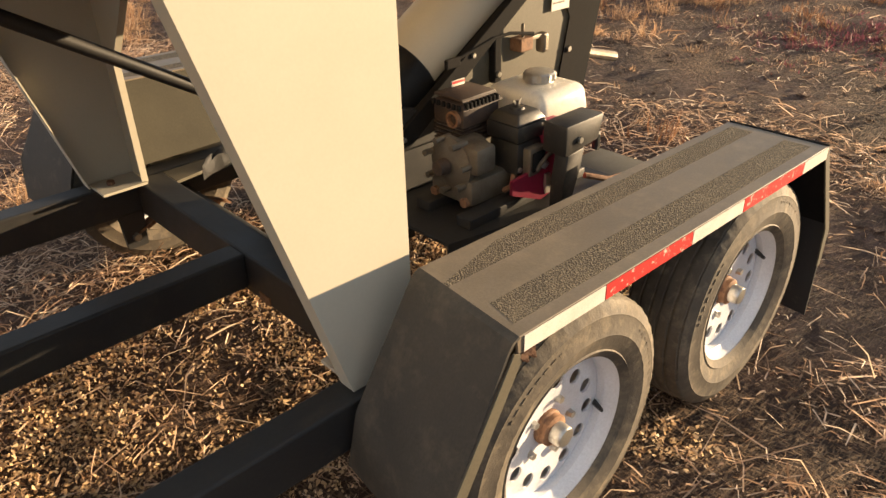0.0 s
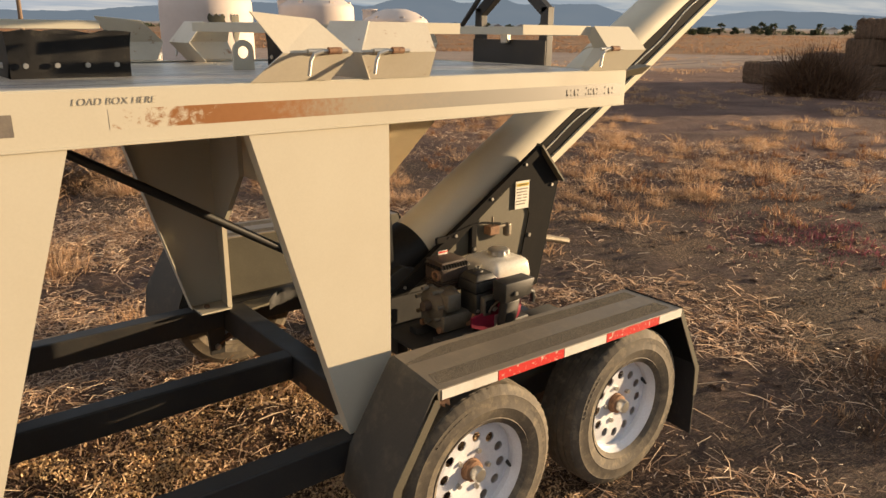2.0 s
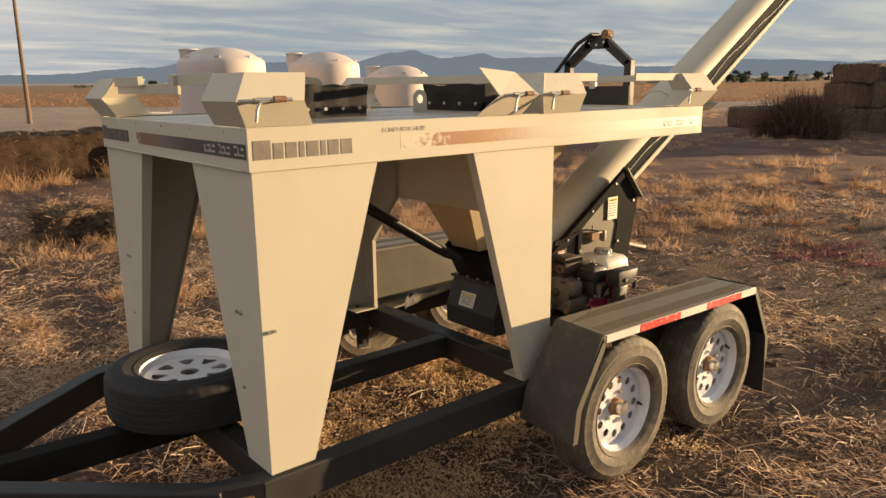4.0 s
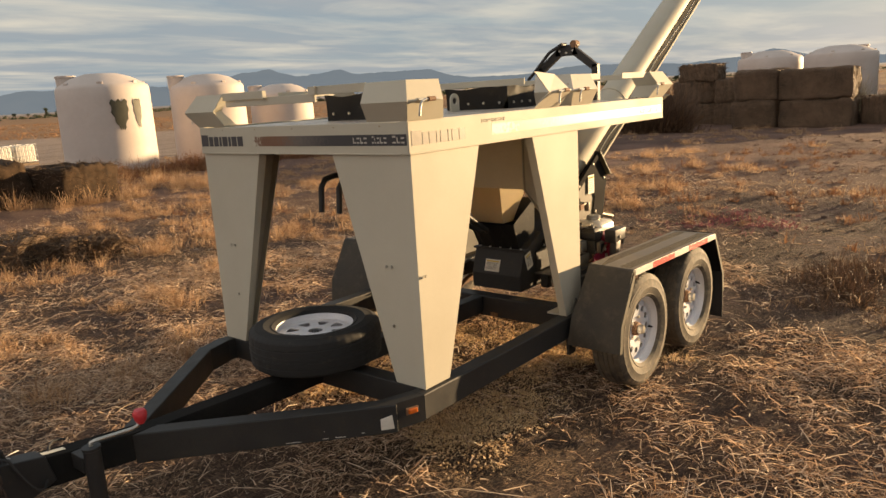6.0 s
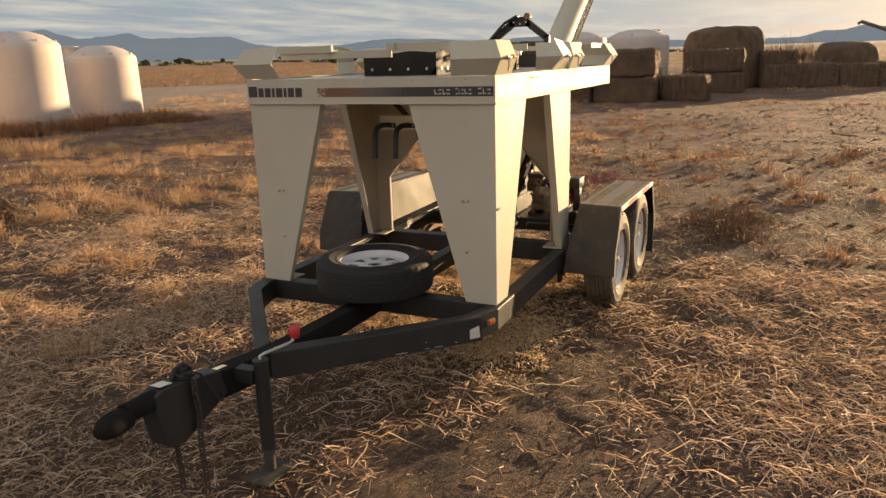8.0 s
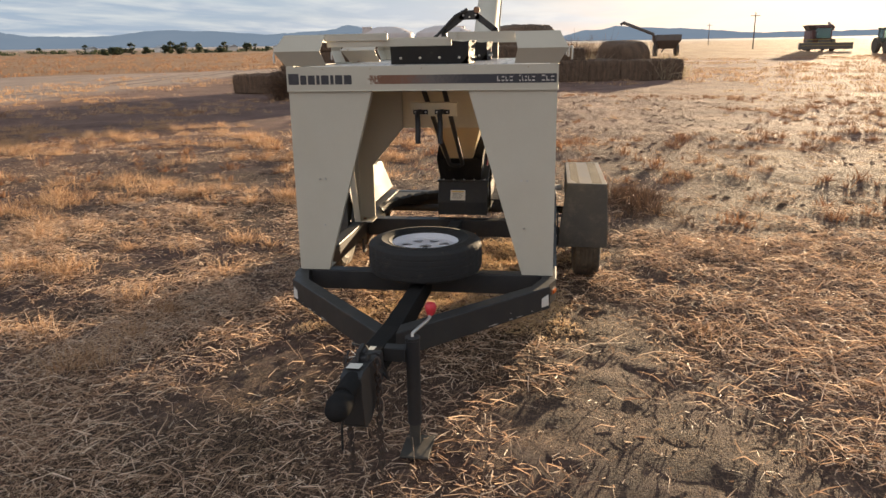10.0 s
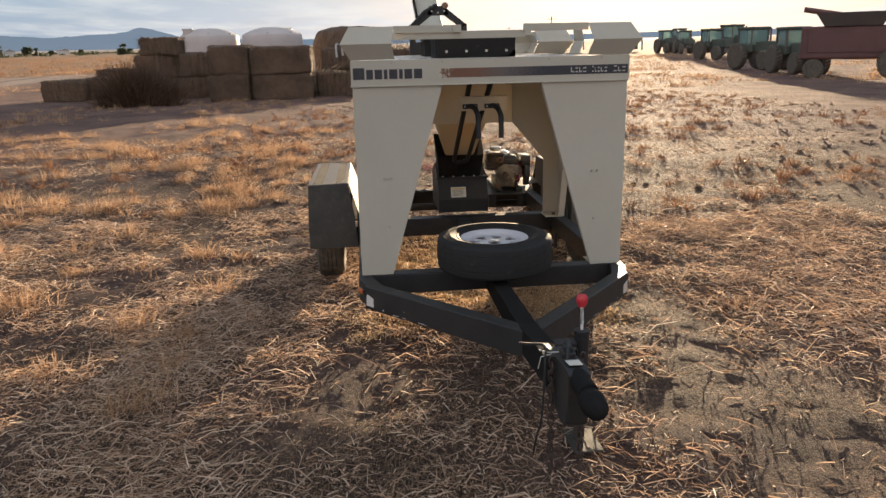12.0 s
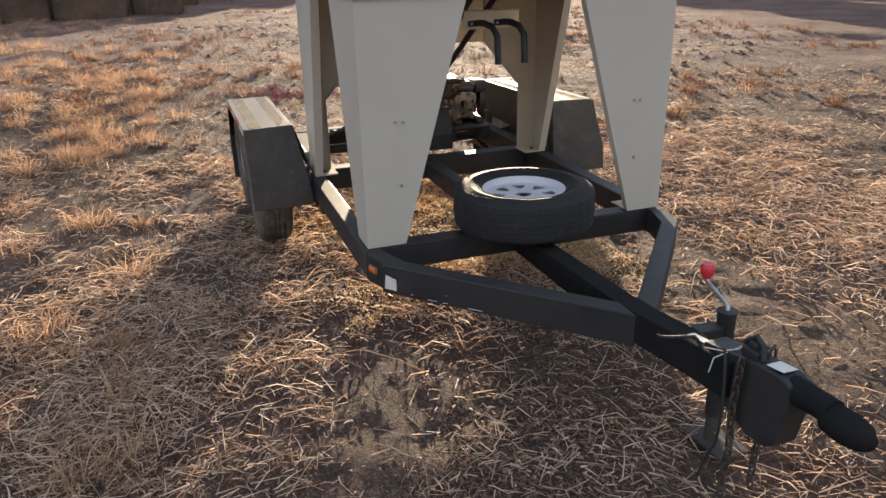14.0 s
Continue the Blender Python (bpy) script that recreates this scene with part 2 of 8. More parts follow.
M_MACH_GREY = paint("dark_machine_steel", (0.09, 0.08, 0.07), (0.13, 0.11, 0.09), (0.5, 0.7), 1.2, 15, (0.16, 0.08, 0.045), (0.55, 0.7), 0.05)
M_MACH_YEL = paint("yellow_machine_paint", (0.45, 0.33, 0.06), (0.36, 0.26, 0.05), (0.4, 0.6), 1.2, 15, (0.16, 0.12, 0.06), (0.6, 0.75), 0.05)
M_ROOF = paint("grey_sheet_roof", (0.35, 0.34, 0.33), (0.28, 0.27, 0.26), (0.4, 0.6), 0.3, 4, None, bump=0.02)
M_WHITEWALL = paint("white_wall", (0.75, 0.72, 0.66), (0.66, 0.62, 0.55), (0.6, 0.8), 0.4, 5, None, bump=0.02)


def glass_mat(name, tint):
    m, n, l, b = nodes_of(name)
    b.inputs["Base Color"].default_value = (*tint, 1)
    b.inputs["Roughness"].default_value = 0.08
    b.inputs["Transmission Weight"].default_value = 0.6
    return m


M_GLASS = glass_mat("tinted_cab_glass", (0.25, 0.40, 0.38))


def deck_mat():
    """Painted deck plate, scuffed grey by the boxes that are set down on it."""
    m, n, l, b = nodes_of("scuffed_deck_paint")
    big = noise_node(n, l, 3.0, 6.0, 0.65)
    drag = noise_node(n, l, 4.0, 5.0, 0.7, stretch=(0.5, 9.0, 1.0))
    col = blend(n, l, ramp(n, l, big, 0.4, 0.6), (0.60, 0.53, 0.40), (0.34, 0.29, 0.25))
    col = blend(n, l, ramp(n, l, drag, 0.5, 0.62), col, (0.20, 0.17, 0.16))
    l.new(col, b.inputs["Base Color"])
    l.new(ramp(n, l, drag, 0.35, 0.7, (0.22,) * 3 + (1,), (0.5,) * 3 + (1,)), b.inputs["Roughness"])
    return m


M_DECK = deck_mat()


def grip_mat():
    """Bonded coarse grit: dark granules with dust caught between them."""
    m, n, l, b = nodes_of("grip_strip")
    tc = n.new("ShaderNodeTexCoord")
    v = n.new("ShaderNodeTexVoronoi")
    v.inputs["Scale"].default_value = 250.0
    l.new(tc.outputs["Object"], v.inputs["Vector"])
    wear = noise_node(n, l, 7.0, 6.0, 0.7)
    grit = ramp(n, l, v.outputs["Distance"], 0.25, 0.75)
    col = blend(n, l, grit, (0.035, 0.031, 0.027), (0.20, 0.165, 0.115))
    col = blend(n, l, ramp(n, l, wear, 0.52, 0.72), col, (0.17, 0.138, 0.095))
    l.new(col, b.inputs["Base Color"])
    b.inputs["Roughness"].default_value = 0.9
    b.inputs["Specular IOR Level"].default_value = 0.2
    bp = n.new("ShaderNodeBump")
    bp.invert = True
    bp.inputs["Strength"].default_value, bp.inputs["Distance"].default_value = 0.9, 0.004
    l.new(v.outputs["Distance"], bp.inputs["Height"]); l.new(bp.outputs[0], b.inputs["Normal"])
    return m


M_GRIP = grip_mat()


def stripe_mat(name, axis, start, end, rust, dark, pale):
    """A vinyl stripe whose first stretch has scoured off to rust and bare primer."""
    m, n, l, b = nodes_of(name)
    tc = n.new("ShaderNodeTexCoord")
    sp = n.new("ShaderNodeSeparateXYZ")
    l.new(tc.outputs["Object"], sp.inputs[0])
    mr = n.new("ShaderNodeMapRange")
    mr.inputs["From Min"].default_value, mr.inputs["From Max"].default_value = start, end
    l.new(sp.outputs[axis], mr.inputs["Value"])
    ns = noise_node(n, l, 45.0, 6.0, 0.75)
    ad = n.new("ShaderNodeMath"); ad.operation = 'MULTIPLY_ADD'
    l.new(ns, ad.inputs[0]); ad.inputs[1].default_value = 0.36; ad.inputs[2].default_value = -0.18
    sm = n.new("ShaderNodeMath"); sm.operation = 'ADD'
    l.new(mr.outputs[0], sm.inputs[0]); l.new(ad.outputs[0], sm.inputs[1])
    r = n.new("ShaderNodeValToRGB")
    e = r.color_ramp.elements
    e[0].position, e[0].color = 0.02, (0.49, 0.45, 0.355, 1)
    e[1].position, e[1].color = 1.0, (*dark, 1)
    for p, c in ((0.07, rust), (0.20, (rust[0] * 1.1, rust[1] * 1.15, rust[2] * 1.3)), (0.34, pale), (0.55, dark)):
        k = e.new(p)
        k.color = (*c, 1)
    l.new(sm.outputs[0], r.inputs[0])
    l.new(r.outputs[0], b.inputs["Base Color"])
    b.inputs["Roughness"].default_value = 0.42
    return m


M_STRIPE_SIDE = stripe_mat("side_stripe", 0, 0.73, 2.84, (0.23, 0.095, 0.026), (0.21, 0.19, 0.155), (0.28, 0.23, 0.16))
M_STRIPE_FRONT = stripe_mat("front_stripe", 1, 0.34, -0.83, (0.15, 0.065, 0.03), (0.030, 0.029, 0.033), (0.12, 0.10, 0.085))


def straw_mat(name, a, b2, c, trans=0.25):
    m, n, l, b = nodes_of(name)
    g = n.new("ShaderNodeNewGeometry")
    r = n.new("ShaderNodeValToRGB")
    e = r.color_ramp.elements
    e[0].position, e[0].color = 0.0, (*a, 1)
    e[1].position, e[1].color = 1.0, (*c, 1)
    k = e.new(0.55); k.color = (*b2, 1)
    l.new(g.outputs["Random Per Island"], r.inputs[0])
    l.new(r.outputs[0], b.inputs["Base Color"])
    b.inputs["Roughness"].default_value = 0.6
    b.inputs["Specular IOR Level"].default_value = 0.3
    if trans:
        t = n.new("ShaderNodeBsdfTranslucent")
        l.new(r.outputs[0], t.inputs[0])
        mx = n.new("ShaderNodeMixShader")
        mx.inputs[0].default_value = trans
        l.new(b.outputs[0], mx.inputs[1]); l.new(t.outputs[0], mx.inputs[2])
        l.new(mx.outputs[0], n["Material Output"].inputs[0])
    return m


M_STRAW = straw_mat("loose_straw", (0.22, 0.138, 0.090), (0.60, 0.405, 0.262), (0.88, 0.70, 0.51), 0.36)
M_CHAFF = straw_mat("golden_chaff", (0.46, 0.31, 0.17), (0.68, 0.485, 0.27), (0.82, 0.62, 0.37), 0.3)
M_GRASS = straw_mat("dry_grass", (0.29, 0.165, 0.09), (0.49, 0.305, 0.165), (0.66, 0.46, 0.28), 0.36)
M_FIELD = straw_mat("dry_field_grass", (0.20, 0.095, 0.05), (0.34, 0.175, 0.085), (0.44, 0.26, 0.13), 0.35)
M_DARKWEED = straw_mat("dark_dead_weed", (0.05, 0.03, 0.02), (0.11, 0.062, 0.036), (0.20, 0.12, 0.065), 0.2)
M_WEED = straw_mat("rusty_weed", (0.13, 0.06, 0.035), (0.26, 0.125, 0.06), (0.36, 0.20, 0.10), 0.3)
M_REDWEED = straw_mat("magenta_weed", (0.17, 0.05, 0.06), (0.26, 0.075, 0.095), (0.24, 0.11, 0.09), 0.25)
M_SAGE = straw_mat("pale_brush", (0.30, 0.24, 0.15), (0.44, 0.36, 0.24), (0.55, 0.46, 0.32), 0.35)
M_LEAF = straw_mat("dark_leaves", (0.035, 0.045, 0.022), (0.055, 0.068, 0.034), (0.080, 0.088, 0.048), 0.3)
M_BALEFUZZ = straw_mat("bale_stalks", (0.06, 0.036, 0.021), (0.125, 0.077, 0.043), (0.22, 0.14, 0.078), 0.08)


def bale_mat():
    m, n, l, b = nodes_of("pressed_hay")
    flake = noise_node(n, l, 3.0, 6.0, 0.7, stretch=(2.6, 0.3, 0.3))
    stalk = noise_node(n, l, 38.0, 5.0, 0.7, stretch=(0.4, 2.0, 2.0))
    col = blend(n, l, ramp(n, l, flake, 0.35, 0.65), (0.018, 0.012, 0.008), (0.145, 0.090, 0.054))
    col = blend(n, l, ramp(n, l, stalk, 0.46, 0.62), col, (0.21, 0.135, 0.078))
    l.new(col, b.inputs["Base Color"])
    b.inputs["Roughness"].default_value = 0.85
    bp = n.new("ShaderNodeBump")
    bp.inputs["Strength"].default_value, bp.inputs["Distance"].default_value = 0.9, 0.05
    l.new(stalk, bp.inputs["Height"]); l.new(bp.outputs[0], b.inputs["Normal"])
    return m


M_BALE = bale_mat()
# a much darker hay for the collapsed bales on the near left
M_DARKBALE = paint("dark_hay", (0.030, 0.020, 0.013), (0.070, 0.045, 0.028), (0.85, 0.95), 6.0, 60, (0.16, 0.10, 0.05), (0.58, 0.72), 0.9, amount=0.6, spec=0.1)


def ground_mat():
    """Trodden clay under chopped straw, a pale dirt track, dry orange grassland beyond."""
    m, n, l, b = nodes_of("dirt_and_straw")
    g = n.new("ShaderNodeNewGeometry")
    sp = n.new("ShaderNodeSeparateXYZ")
    l.new(g.outputs["Position"], sp.inputs[0])

    def mth(op, a, c=None, d=None):
        k = n.new("ShaderNodeMath"); k.operation = op
        for i, v in enumerate((a, c, d)):
            if v is None:
                continue
            if isinstance(v, (int, float)):
                k.inputs[i].default_value = v
            else:
                l.new(v, k.inputs[i])
        return k.outputs[0]

    def band(v, lo, hi):
        k = n.new("ShaderNodeMapRange"); k.interpolation_type = 'SMOOTHSTEP'
        k.inputs["From Min"].default_value, k.inputs["From Max"].default_value = lo, hi
        l.new(v, k.inputs["Value"])
        return k.outputs[0]

    x, y = sp.outputs[0], sp.outputs[1]
    patch = noise_node(n, l, 0.55, 6.0, 0.65)
    clod = noise_node(n, l, 9.0, 6.0, 0.7)
    c1 = ramp(n, l, noise_node(n, l, 26.0, 3.0, 0.6, stretch=(1.0, 5.0, 1.0)), 0.52, 0.62)
    c2 = ramp(n, l, noise_node(n, l, 24.0, 3.0, 0.6, stretch=(5.0, 1.2, 1.0)), 0.52, 0.62)
    chaff = mth('ADD', mth('MULTIPLY', noise_node(n, l, 80.0, 4.0, 0.8), 0.7), mth('MULTIPLY', mth('MAXIMUM', c1, c2), 0.3))
    dirt = blend(n, l, ramp(n, l, clod, 0.35, 0.68), (0.062, 0.040, 0.033), (0.205, 0.130, 0.10))
    litter = blend(n, l, ramp(n, l, chaff, 0.38, 0.60), (0.045, 0.029, 0.021), (0.31, 0.205, 0.12))
    near = blend(n, l, ramp(n, l, patch, 0.38, 0.62), dirt, litter)
    gravel = mth('ADD', mth('MULTIPLY', patch, 0.55), mth('MULTIPLY', noise_node(n, l, 22.0, 5.0, 0.75), 0.45))
    bare = blend(n, l, ramp(n, l, gravel, 0.40, 0.62), (0.118, 0.071, 0.056), (0.265, 0.162, 0.120))
    r2 = mth('SQRT', mth('ADD', mth('POWER', x, 2.0), mth('POWER', y, 2.0)))
    col = blend(n, l, band(r2, 7.0, 16.0), near, bare)
    # dirt track
    off = mth('SUBTRACT', y, mth('MULTIPLY_ADD', x, 0.10, 22.5))
    wob = mth('MULTIPLY_ADD', noise_node(n, l, 0.12, 4.0, 0.6), 5.0, -2.5)
    road = band(mth('ADD', off, wob), -2.0, 2.5)
    worn = ramp(n, l, noise_node(n, l, 0.35, 5.0, 0.7, stretch=(0.25, 2.0, 1.0)), 0.35, 0.7)
    col = blend(n, l, road, col, blend(n, l, worn, (0.27, 0.20, 0.155), (0.40, 0.315, 0.25)))
    # wheel ruts along the track, their shadow put into the colour as darker lines
    rut_shade = mth('ABSOLUTE', mth('SUBTRACT', mth('ABSOLUTE', mth('SUBTRACT', mth('ADD', off, mth('MULTIPLY', wob, 0.4)), 6.0)), 1.1))
    col = blend(n, l, mth('MULTIPLY', band(rut_shade, 0.55, 0.15), 0.6), col, (0.15, 0.105, 0.08))
    beyond = mth('SUBTRACT', mth('MULTIPLY_ADD', x, 0.9, y), 110.0)
    field = blend(n, l, ramp(n, l, noise_node(n, l, 0.05, 6.0, 0.7, stretch=(1.0, 3.0, 1.0)), 0.35, 0.7), (0.19, 0.105, 0.055), (0.31, 0.20, 0.11))
    fmask = mth('MAXIMUM', band(mth('ADD', beyond, wob), -3.0, 5.0), band(r2, 95.0, 125.0))
    col = blend(n, l, fmask, col, field)
    # land past 350 m pales to grey: air haze put into the colour
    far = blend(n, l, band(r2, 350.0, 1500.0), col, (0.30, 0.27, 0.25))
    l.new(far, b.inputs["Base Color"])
    b.inputs["Roughness"].default_value = 0.92
    b.inputs["Specular IOR Level"].default_value = 0.2
    bp = n.new("ShaderNodeBump")
    bp.inputs["Strength"].default_value, bp.inputs["Distance"].default_value = 1.0, 0.05
    hump = noise_node(n, l, 2.4, 3.0, 0.5)
    swale = mth('MULTIPLY', mth('MULTIPLY', noise_node(n, l, 0.9, 3.0, 0.55), 6.0), band(r2, 4.0, 12.0))
    l.new(mth('ADD', mth('ADD', mth('ADD', clod, mth('MULTIPLY', chaff, 0.5)), mth('MULTIPLY', hump, 2.2)), swale), bp.inputs["Height"])
    l.new(bp.outputs[0], b.inputs["Normal"])
    return m


M_GROUND = ground_mat()


# distance haze put in as a blue-grey glow over a black base
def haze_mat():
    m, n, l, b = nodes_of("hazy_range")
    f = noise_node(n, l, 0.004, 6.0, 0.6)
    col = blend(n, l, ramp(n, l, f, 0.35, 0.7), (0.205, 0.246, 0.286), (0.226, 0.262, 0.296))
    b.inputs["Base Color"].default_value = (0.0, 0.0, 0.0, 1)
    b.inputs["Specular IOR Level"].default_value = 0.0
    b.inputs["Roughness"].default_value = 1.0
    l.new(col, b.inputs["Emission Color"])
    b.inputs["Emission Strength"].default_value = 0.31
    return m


M_RANGE = haze_mat()

# ---- mesh helpers ----


def part(name, bm, material, parent=None, label=""):
    """Links a bmesh as one mesh object under a thing or a part."""
    me = bpy.data.meshes.new(name)
    bmesh.ops.recalc_face_normals(bm, faces=bm.faces)
    bm.to_mesh(me)
    bm.free()
    me.materials.append(material)
    return hang(name, me, parent, label)


def hang(name, me, parent=None, label="", m=None):
    ob = new(name, me)
    if m is not None:
        ob.matrix_basis = m
    if parent is not None:
        ob.parent = parent
        ob.matrix_parent_inverse = world_of(parent).inverted()
    if label:
        tagged(ob, label)
    return ob


def world_of(ob):
    m = ob.matrix_basis.copy()
    while ob.parent is not None:
        m = ob.parent.matrix_basis @ ob.matrix_parent_inverse @ m
        ob = ob.parent
    return m


def thing(name, label, category, base=(0, 0, 0), group="", kind=""):
    ob = new(name)
    ob.empty_display_size = 0.1
    ob.matrix_basis = Matrix.Translation(base)
    return tagged(ob, label, category, group, kind)


def smooth(ob, angle=40):
    for p in ob.data.polygons:
        p.use_smooth = True
    ob.data.set_sharp_from_angle(angle=radians(angle))
    return ob


def prism(bm, pts, vec):
    """A flat polygon given thickness along vec."""
    a = [bm.verts.new(p) for p in pts]
    v = Vector(vec)
    b = [bm.verts.new(Vector(p) + v) for p in pts]
    n = len(a)
    faces = [bm.faces.new(a), bm.faces.new(b[::-1])]
    for i in range(n):
        faces.append(bm.faces.new((a[i], b[i], b[(i + 1) % n], a[(i + 1) % n])))
    return faces


def box(bm, x0, x1, y0, y1, z0, z1, bevel=0.0, m=None):
    t = bmesh.new()
    prism(t, [(x0, y0, z0), (x1, y0, z0), (x1, y1, z0), (x0, y1, z0)], (0, 0, z1 - z0))
    if bevel:
        bmesh.ops.bevel(t, geom=t.edges[:], offset=bevel, segments=2, affect='EDGES', profile=0.5)
    if m is not None:
        bmesh.ops.transform(t, matrix=m, verts=t.verts)
    join(bm, t)


def join(bm, t):
    idx = {}
    for v in t.verts:
        idx[v] = bm.verts.new(v.co)
    for f in t.faces:
        bm.faces.new([idx[v] for v in f.verts])
    t.free()


def sweep(bm, pts, r, seg=10, closed=False, cap=True):
    """A round bar along a polyline."""
    pts = [Vector(p) for p in pts]
    rings = []
    n = len(pts)
    ref = None
    for i, p in enumerate(pts):
        if closed:
            d = (pts[(i + 1) % n] - pts[i - 1]).normalized()
        else:
            d = ((pts[min(i + 1, n - 1)] - pts[max(i - 1, 0)])).normalized()
        if ref is None:
            ref = d.orthogonal().normalized()
        ref = (ref - d * ref.dot(d)).normalized()
        side = d.cross(ref)
        rr = r[i] if isinstance(r, (list, tuple)) else r
        rings.append([bm.verts.new(p + rr * (math.cos(a) * ref + math.sin(a) * side)) for a in [2 * math.pi * k / seg for k in range(seg)]])
    for i in range(n if closed else n - 1):
        a, b = rings[i], rings[(i + 1) % n]
        for k in range(seg):
            bm.faces.new((a[k], a[(k + 1) % seg], b[(k + 1) % seg], b[k]))
    if cap and not closed:
        bm.faces.new(rings[0][::-1]); bm.faces.new(rings[-1])


def lathe(bm, prof, origin, axis='z', seg=32, cap=True):
    """Revolves (radius, height) pairs about an axis."""
    o = Vector(origin)

    def at(r, h, a):
        c, s = r * math.cos(a), r * math.sin(a)
        return o + (Vector((c, s, h)) if axis == 'z' else Vector((c, h, s)) if axis == 'y' else Vector((h, c, s)))
    rings = [[bm.verts.new(at(r, h, 2 * math.pi * k / seg)) for k in range(seg)] for r, h in prof]
    for a, b in zip(rings, rings[1:]):
        for k in range(seg):
            bm.faces.new((a[k], a[(k + 1) % seg], b[(k + 1) % seg], b[k]))
    if cap:
        if prof[0][0] > 1e-5:
            bm.faces.new(rings[0][::-1])
        if prof[-1][0] > 1e-5:
            bm.faces.new(rings[-1])
    bmesh.ops.remove_doubles(bm, verts=bm.verts, dist=1e-6)


def plate_with_holes(outer, holes, thick, m, seg=20):
    """A flat plate in its own xy plane with round holes through it, laid by m."""
    bm = bmesh.new()

    def loop(pts):
        vs = [bm.verts.new((*p, 0)) for p in pts]
        return [bm.edges.new((vs[i], vs[(i + 1) % len(vs)])) for i in range(len(vs))]
    es = loop(outer)
    for cx, cy, r in holes:
        es += loop([(cx + r * math.cos(2 * math.pi * k / seg), cy + r * math.sin(2 * math.pi * k / seg)) for k in range(seg)])
    bmesh.ops.triangle_fill(bm, use_beauty=True, use_dissolve=False, edges=es, normal=(0, 0, 1))
    res = bmesh.ops.extrude_face_region(bm, geom=bm.faces[:])
    bmesh.ops.translate(bm, vec=(0, 0, thick), verts=[g for g in res["geom"] if isinstance(g, bmesh.types.BMVert)])
    bmesh.ops.transform(bm, matrix=m, verts=bm.verts)
    return bm


def circle(r, seg=48, cx=0.0, cy=0.0):
    return [(cx + r * math.cos(2 * math.pi * k / seg), cy + r * math.sin(2 * math.pi * k / seg)) for k in range(seg)]


def bolt(parent, p, axis, r=0.009, h=0.008, mat=None, name="bolt"):
    """A hexagon bolt head whose axis is a unit direction."""
    bm = bmesh.new()
    d = Vector(axis)
    q = d.to_track_quat('Z', 'Y').to_matrix().to_4x4()
    bmesh.ops.create_cone(bm, cap_ends=True, segments=6, radius1=r, radius2=r * 0.9, depth=h)
    bmesh.ops.transform(bm, matrix=Matrix.Translation(Vector(p) + d * h * 0.5) @ q, verts=bm.verts)
    return part(name, bm, mat or M_ZINC, parent)


def words(name, text, size, m, material, parent, shear=0.0, spread=1.0):
    cu = bpy.data.curves.new(name, 'FONT')
    cu.body, cu.size, cu.shear, cu.extrude, cu.space_character, cu.offset = text, size, shear, 0.0006, spread, -size * 0.032
    tmp = bpy.data.objects.new(name, cu)
    scene.collection.objects.link(tmp)
    dg = bpy.context.evaluated_depsgraph_get()
    me = bpy.data.meshes.new_from_object(tmp.evaluated_get(dg))
    bpy.data.objects.remove(tmp)
    me.materials.clear()
    me.materials.append(material)
    return hang(name, me, parent, m=m)


def ribbons(name, pos, az, length, width, tilt, bend, roll, material):
    """Many narrow bent blades in one mesh; every argument is an array."""
    n = len(pos)
    d = np.stack([np.cos(az) * np.cos(tilt), np.sin(az) * np.cos(tilt), np.sin(tilt)], 1)
    side0 = np.stack([-np.sin(az), np.cos(az), np.zeros(n)], 1)
    up = np.cross(d, side0)
    side = side0 * np.cos(roll)[:, None] + up * np.sin(roll)[:, None]
    half = (width * 0.5)[:, None] * side
    L = length[:, None]
    droop = np.stack([np.cos(az + bend * 1.5), np.sin(az + bend * 1.5), np.zeros(n)], 1) * (bend * length)[:, None]
    mid = pos + d * L * 0.55 + droop * 0.25 + np.array([0, 0, 1]) * (0.08 * length * np.abs(bend))[:, None]
    tip = pos + d * L + droop - np.array([0, 0, 1]) * (0.25 * length * np.abs(bend))[:, None]
    v = np.stack([pos - half, pos + half, mid - half * 0.85, mid + half * 0.85, tip - half * 0.25, tip + half * 0.25], 1).reshape(-1, 3)
    base = (np.arange(n) * 6)[:, None]
    f = np.concatenate([base + np.array([0, 1, 3, 2]), base + np.array([2, 3, 5, 4])], 1).reshape(-1)
    me = bpy.data.meshes.new(name)
    me.vertices.add(n * 6)
    me.vertices.foreach_set("co", v.astype(np.float32).ravel())
    me.loops.add(n * 8)
    me.loops.foreach_set("vertex_index", f.astype(np.int32))
    me.polygons.add(n * 2)
    me.polygons.foreach_set("loop_start", np.arange(n * 2, dtype=np.int32) * 4)
    me.update(calc_edges=True)
    me.validate()
    me.materials.append(material)
    return me


def lattice(x, y, scale, seed):
    """Smooth value noise on arrays, 0 to 1."""
    x, y = np.asarray(x) * scale + seed * 17.3, np.asarray(y) * scale + seed * 9.1
    xi, yi = np.floor(x), np.floor(y)
    fx, fy = x - xi, y - yi
    fx, fy = fx * fx * (3 - 2 * fx), fy * fy * (3 - 2 * fy)

    def h(a, b):
        s = np.sin(a * 127.1 + b * 311.7 + seed * 74.7) * 43758.5453
        return s - np.floor(s)
    return (h(xi, yi) * (1 - fx) + h(xi + 1, yi) * fx) * (1 - fy) + (h(xi, yi + 1) * (1 - fx) + h(xi + 1, yi + 1) * fx) * fy


def fbm(x, y, scale, seed, octaves=4):
    t, a, s = 0, 0.5, scale
    for k in range(octaves):
        t = t + a * lattice(x, y, s, seed + k)
        a, s = a * 0.5, s * 2.03
    return t / (1 - 0.5 ** octaves)


